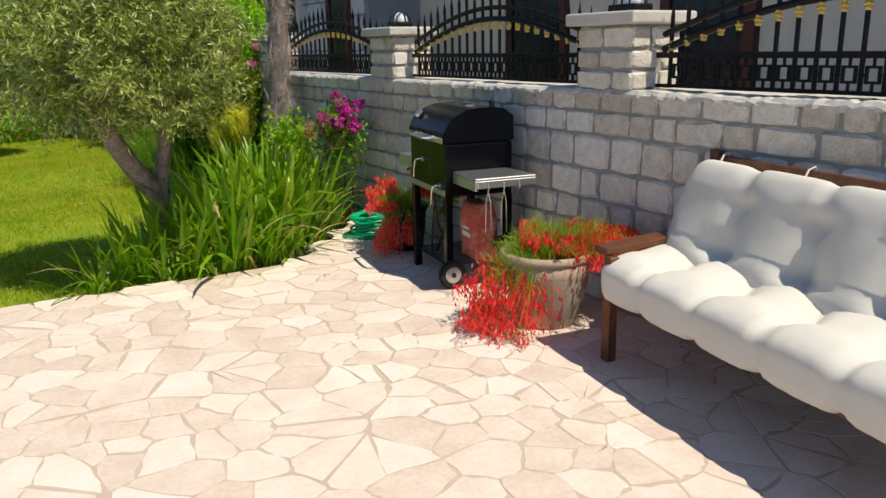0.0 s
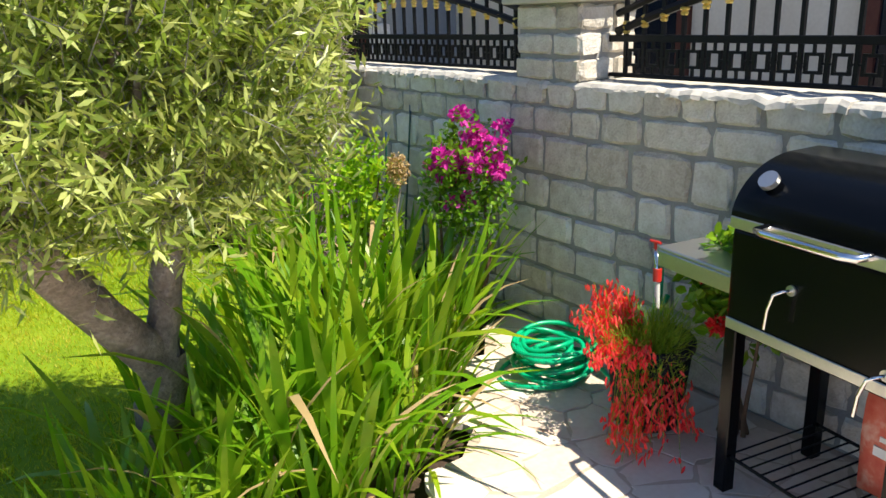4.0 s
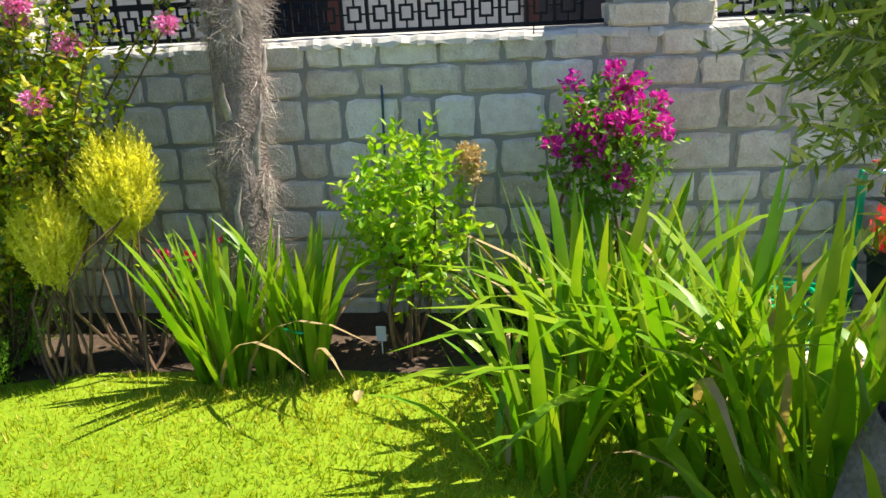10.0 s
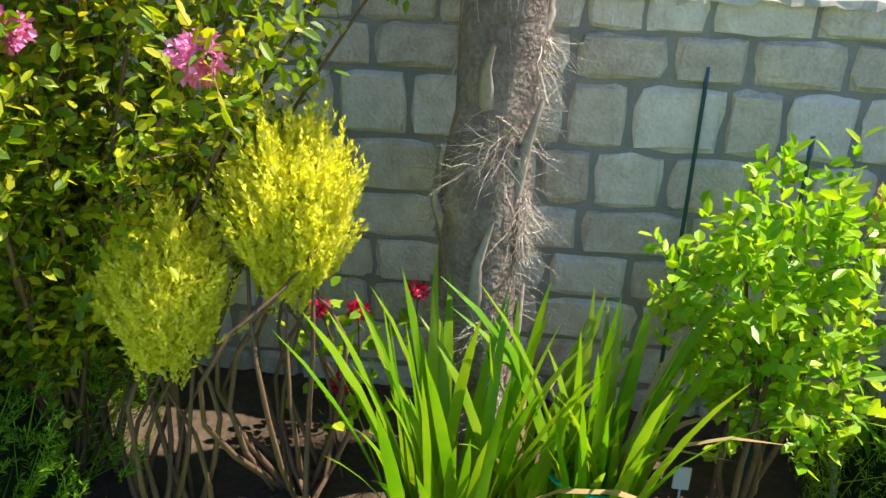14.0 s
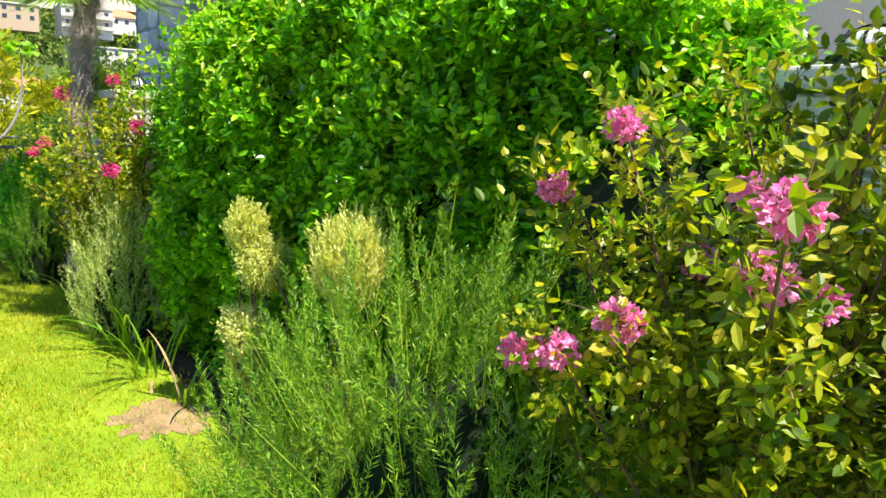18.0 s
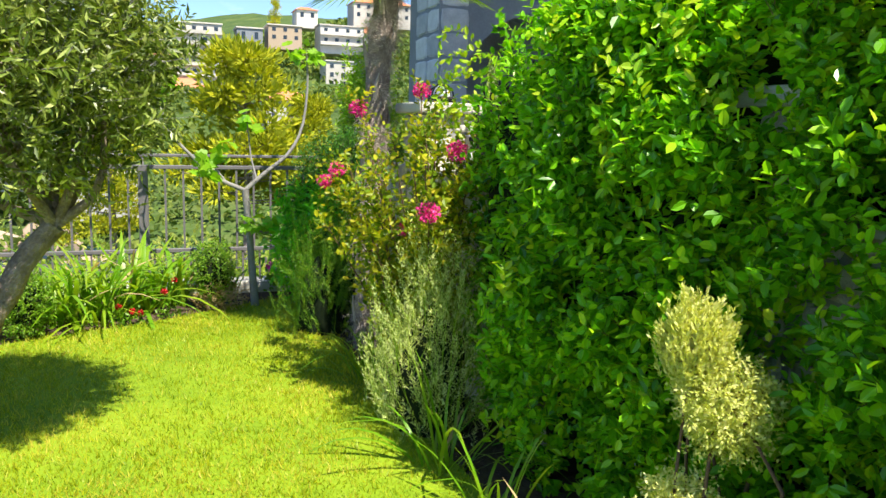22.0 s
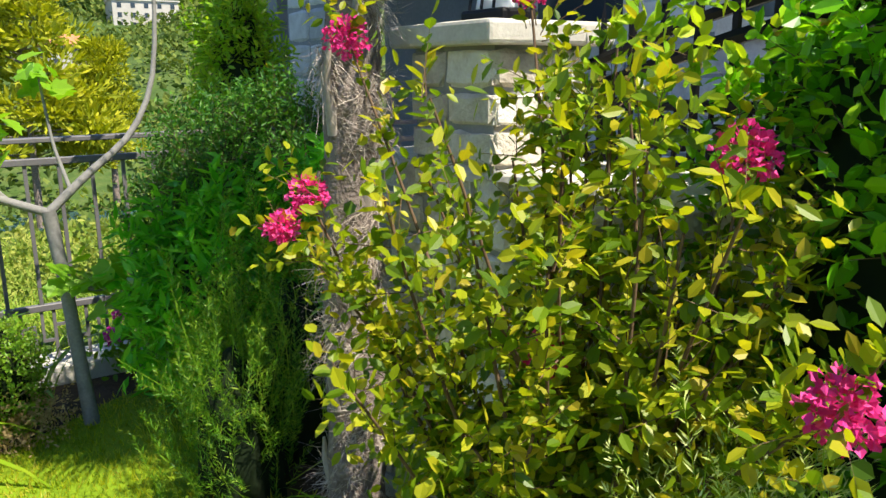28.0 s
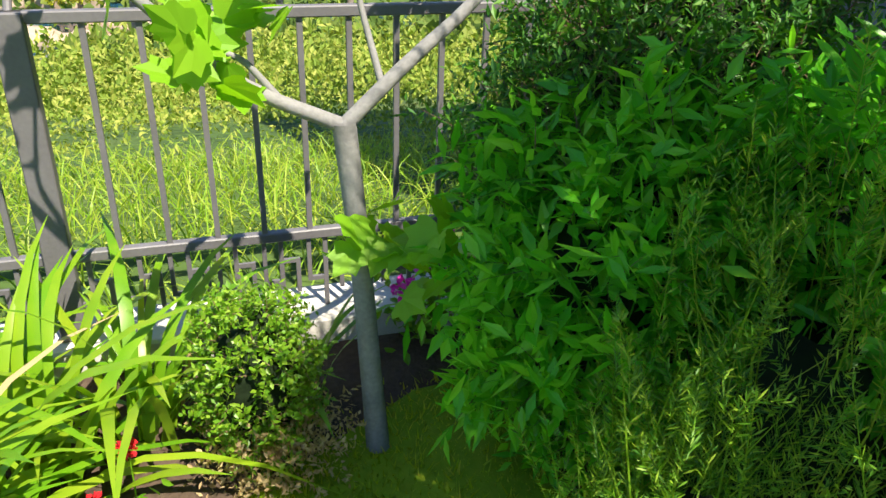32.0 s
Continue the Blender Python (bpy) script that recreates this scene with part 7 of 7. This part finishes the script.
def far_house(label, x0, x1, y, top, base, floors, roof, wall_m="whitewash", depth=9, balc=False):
    h = thing("far_house", label, "house", (0, 0, 0), group="houses on the hillside")
    bm = bmesh.new()
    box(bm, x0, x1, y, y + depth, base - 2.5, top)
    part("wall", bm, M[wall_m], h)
    if roof == "flat":
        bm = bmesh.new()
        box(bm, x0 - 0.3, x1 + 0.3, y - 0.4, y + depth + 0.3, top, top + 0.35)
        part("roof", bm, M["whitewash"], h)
    else:
        bm = bmesh.new()
        rise = min(3.0, (x1 - x0) * 0.22)
        vs = [bm.verts.new(c) for c in ((x0 - 0.5, y - 0.6, top), (x1 + 0.5, y - 0.6, top), (x1 + 0.5, y + depth + 0.5, top), (x0 - 0.5, y + depth + 0.5, top), (x0 + (x1 - x0) * 0.3, y + depth / 2, top + rise), (x1 - (x1 - x0) * 0.3, y + depth / 2, top + rise))]
        for f in ((0, 1, 5, 4), (1, 2, 5), (2, 3, 4, 5), (3, 0, 4), (3, 2, 1, 0)):
            bm.faces.new([vs[k] for k in f])
        part("roof", bm, M["rooftile"], h, "orange clay tile roof")
    fh = (top - base) / floors
    nw = max(2, int((x1 - x0) / 3.0))
    for f in range(floors):
        z = base + f * fh
        for k in range(nw):
            cx_ = x0 + (k + 0.5) * (x1 - x0) / nw
            bm = bmesh.new()
            box(bm, cx_ - 0.55, cx_ + 0.55, y - 0.06, y + 0.1, z + fh * 0.25, z + fh * 0.75)
            part("window", bm, M["pane"], h)
        if balc:
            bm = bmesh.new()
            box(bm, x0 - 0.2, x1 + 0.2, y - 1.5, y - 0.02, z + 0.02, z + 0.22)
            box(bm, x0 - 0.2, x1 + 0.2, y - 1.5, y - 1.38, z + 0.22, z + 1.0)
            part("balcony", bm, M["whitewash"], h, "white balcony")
    return h


far_house("tall white apartment house with stacked balconies", 4.2, 16.5, 250, 29.5, 11.5, 6, "flat", balc=True)
far_house("white house with orange tile roof", -13.2, -5.2, 250, 17.2, 12.5, 2, "tile")
far_house("low house with orange tile roof", -3.6, 3.0, 252, 20.2, 16.5, 1, "tile")
far_house("white house with a wide orange roof", -3.0, 12.0, 240, 10.6, 5.2, 2, "tile", balc=True)
far_house("grey flat roofed house", 21, 28.5, 252, 29.3, 25.3, 1, "flat", "plaster")
far_house("beige house on the slope", 30.4, 40.5, 254, 31, 26.5, 2, "flat", "pot")
far_house("long white house with balconies", 45.8, 59.5, 252, 31.8, 25.9, 2, "flat", balc=True)
far_house("pink house with orange roofs on the ridge", 58.6, 78, 262, 41, 36, 2, "tile")
far_house("small orange roofed house on the ridge", 40, 46.5, 260, 37, 34, 1, "tile")
far_house("white house with two rows of windows", 44.3, 61.5, 236, 19.8, 12.4, 3, "flat")
far_house("low house under the ridge", 57, 69, 256, 30.6, 28.2, 1, "tile")
far_house("pink house by the quarry", -29.2, -22.5, 130, -2.4, -6.5, 1, "tile")
far_house("modern white villa above the shore", -22.5, -12.4, 128, -1.1, -6.2, 2, "flat", balc=True)
far_house("low white villa on the far green hillside", -15.8, -4.5, 122, -6.2, -9.5, 1, "flat")
far_house("white house among the trees", 20, 30, 180, 6.5, 2.5, 2, "tile")


def pine(label, x, y, zb, h, w, seed):
    r = np.random.default_rng(seed)
    t = thing("pine_tree", label, "tree", (x, y, zb), group="pines below the garden")
    ch = [ring_tube(np.array([(0, 0, -1), (0.1, 0, h * 0.4), (0, 0.1, h * 0.9)]), np.array([0.28, 0.2, 0.05]), 8)]
    P, D, S = [], [], []
    for k in range(58):
        u = r.uniform(0.22, 1.0)
        a = r.uniform(0, 6.28)
        rad = w * (1.12 - u) ** 0.55 * r.uniform(0.35, 1.0)
        e = np.array([math.cos(a) * rad, math.sin(a) * rad, h * u])
        ch.append(limb((0, 0, h * u * 0.92), e, 0.07, 0.02, r, 0.05, 5, 4)[0])
        m = 130
        d, p = ball(m, r, 0.5)
        P.append(e + p * np.array([0.95, 0.95, 0.42]) * w * 0.33)
        D.append(d + np.array([0, 0, 0.5]))
    put("trunk", mesh_np("trunk", *join(ch), M["bark"], True), t)
    P, D = np.concatenate(P), np.concatenate(D)
    V, F = leaves(P, D, r.uniform(0.25, 0.55, len(P)) * w / 3.5, 0.16 * w / 3.5, r, 0.2, 0.3, plain=True)
    put("crown", mesh_np("crown", V, F, M["pine"]), t, "yellow green pine foliage")
    return t


pine("broad yellow green pine below the garden", 4.6, 75, -8.5, 16.2, 6.2, 801)
pine("pine tree below the railing", 10.5, 78, -8, 11.5, 3.6, 802)
pine("rounded pine tree below the railing", -5.5, 74, -9, 10.5, 3.2, 803)
pine("small pine near the shore", -12, 100, -13.5, 8.5, 3.2, 804)
pine("dark cypress like tree on the ridge", 33, 258, 27, 12, 2.6, 805)
pine("tall pine beside the house", 20, 70, -8, 11.5, 3.2, 806)
shrub("tall_cypress", "upright green conifer behind the palm", (0.1, 18.6, -0.3), (0.08, 18.6, 1.1), (0.27, 0.30, 1.28), 1500, 0.07, 0.022, "bright", 809, 0.35, True, 0.6, 0, cat="tree", per=8, twig=0.16)

# ------------------------------------------------------------------ pieces: wall blocks and flagstones
for vs, fs, pos in near_blocks:
    put("brick", mesh_np("brick", vs, fs, M["stone"]), wall, m=Matrix.Translation(pos))


def clip_half(poly, p, n):
    """The part of a convex polygon on the inner side of the line through p with normal n."""
    out = []
    for a, b in zip(poly, poly[1:] + poly[:1]):
        da, db = (a[0] - p[0]) * n[0] + (a[1] - p[1]) * n[1], (b[0] - p[0]) * n[0] + (b[1] - p[1]) * n[1]
        if da <= 0:
            out.append(a)
        if da * db < 0:
            u = da / (da - db)
            out.append((a[0] + (b[0] - a[0]) * u, a[1] + (b[1] - a[1]) * u))
    return out


r = np.random.default_rng(21)
step = 0.18
seeds = []
for ix in range(-36, 2):
    for iy in range(-10, 37):
        seeds.append((ix * step + (iy % 2) * step / 2 + r.uniform(-0.5, 0.5) * step, iy * step + r.uniform(-0.5, 0.5) * step))
seeds = np.array(seeds)
seeds = seeds[r.random(len(seeds)) > 0.18]


def on_patio(x, y):
    if x > -0.02:
        return False
    if y < 5.35:
        return True
    return x > -1.2 and y < 5.36 + (x + 1.22) * 1.08 and y < 6.48


pave = bpy.data.objects["pavement"]
rest = []
count = 0
for sx, sy in seeds:
    if not on_patio(sx, sy) or sx < -6 or sy < -1.6:
        continue
    near = seeds[np.hypot(seeds[:, 0] - sx, seeds[:, 1] - sy) < step * 4.2]
    poly = [(sx - 1, sy - 1), (sx + 1, sy - 1), (sx + 1, sy + 1), (sx - 1, sy + 1)]
    for qx, qy in near:
        d = math.hypot(qx - sx, qy - sy)
        if d < 1e-6:
            continue
        n_ = ((qx - sx) / d, (qy - sy) / d)
        g = 0.0055
        poly = clip_half(poly, (sx + n_[0] * (d / 2 - g), sy + n_[1] * (d / 2 - g)), n_)
    poly = clip_half(poly, (-0.012, 0), (1, 0))
    if sy < 5.35 and sx < -1.22:
        poly = clip_half(poly, (0, 5.41), (0, 1))
    if len(poly) < 3:
        continue
    c = np.mean(poly, axis=0)
    poly = [p for p, q in zip(poly, poly[1:] + poly[:1]) if math.hypot(p[0] - q[0], p[1] - q[1]) > 0.03]
    if len(poly) < 3:
        continue
    poly = np.array(poly)
    poly = np.stack([poly, (poly * 2 + np.roll(poly, -1, 0)) / 3, (poly + np.roll(poly, -1, 0) * 2) / 3], 1).reshape(-1, 2)
    poly = poly + r.normal(0, 0.0055, poly.shape)
    k = len(poly)
    h = 0.0 + r.uniform(-0.001, 0.002)
    inner = c + (poly - c) * 0.975
    vs = np.concatenate([np.c_[poly, np.full(k, -0.03)], np.c_[poly, np.full(k, h - 0.0006)], np.c_[inner, np.full(k, h)], [[c[0], c[1], h]]])
    fs = []
    for a in range(k):
        b = (a + 1) % k
        fs += [(a, b, k + b), (a, k + b, k + a), (k + a, k + b, 2 * k + b), (k + a, 2 * k + b, 2 * k + a), (2 * k + a, 2 * k + b, 3 * k)]
    if -3.2 < sx and 1.2 < sy and count < 290:
        vs[:, 0] -= c[0]
        vs[:, 1] -= c[1]
        put("flagstone", mesh_np("flagstone", vs, np.array(fs), M["flag"]), pave, m=Matrix.Translation((float(c[0]), float(c[1]), 0)))
        count += 1
    else:
        rest.append((vs, np.array(fs)))
ob = put("flagstones", mesh_np("flagstones", *join(rest), M["flag_i"]), pave)
ob["kind"] = "stuff"
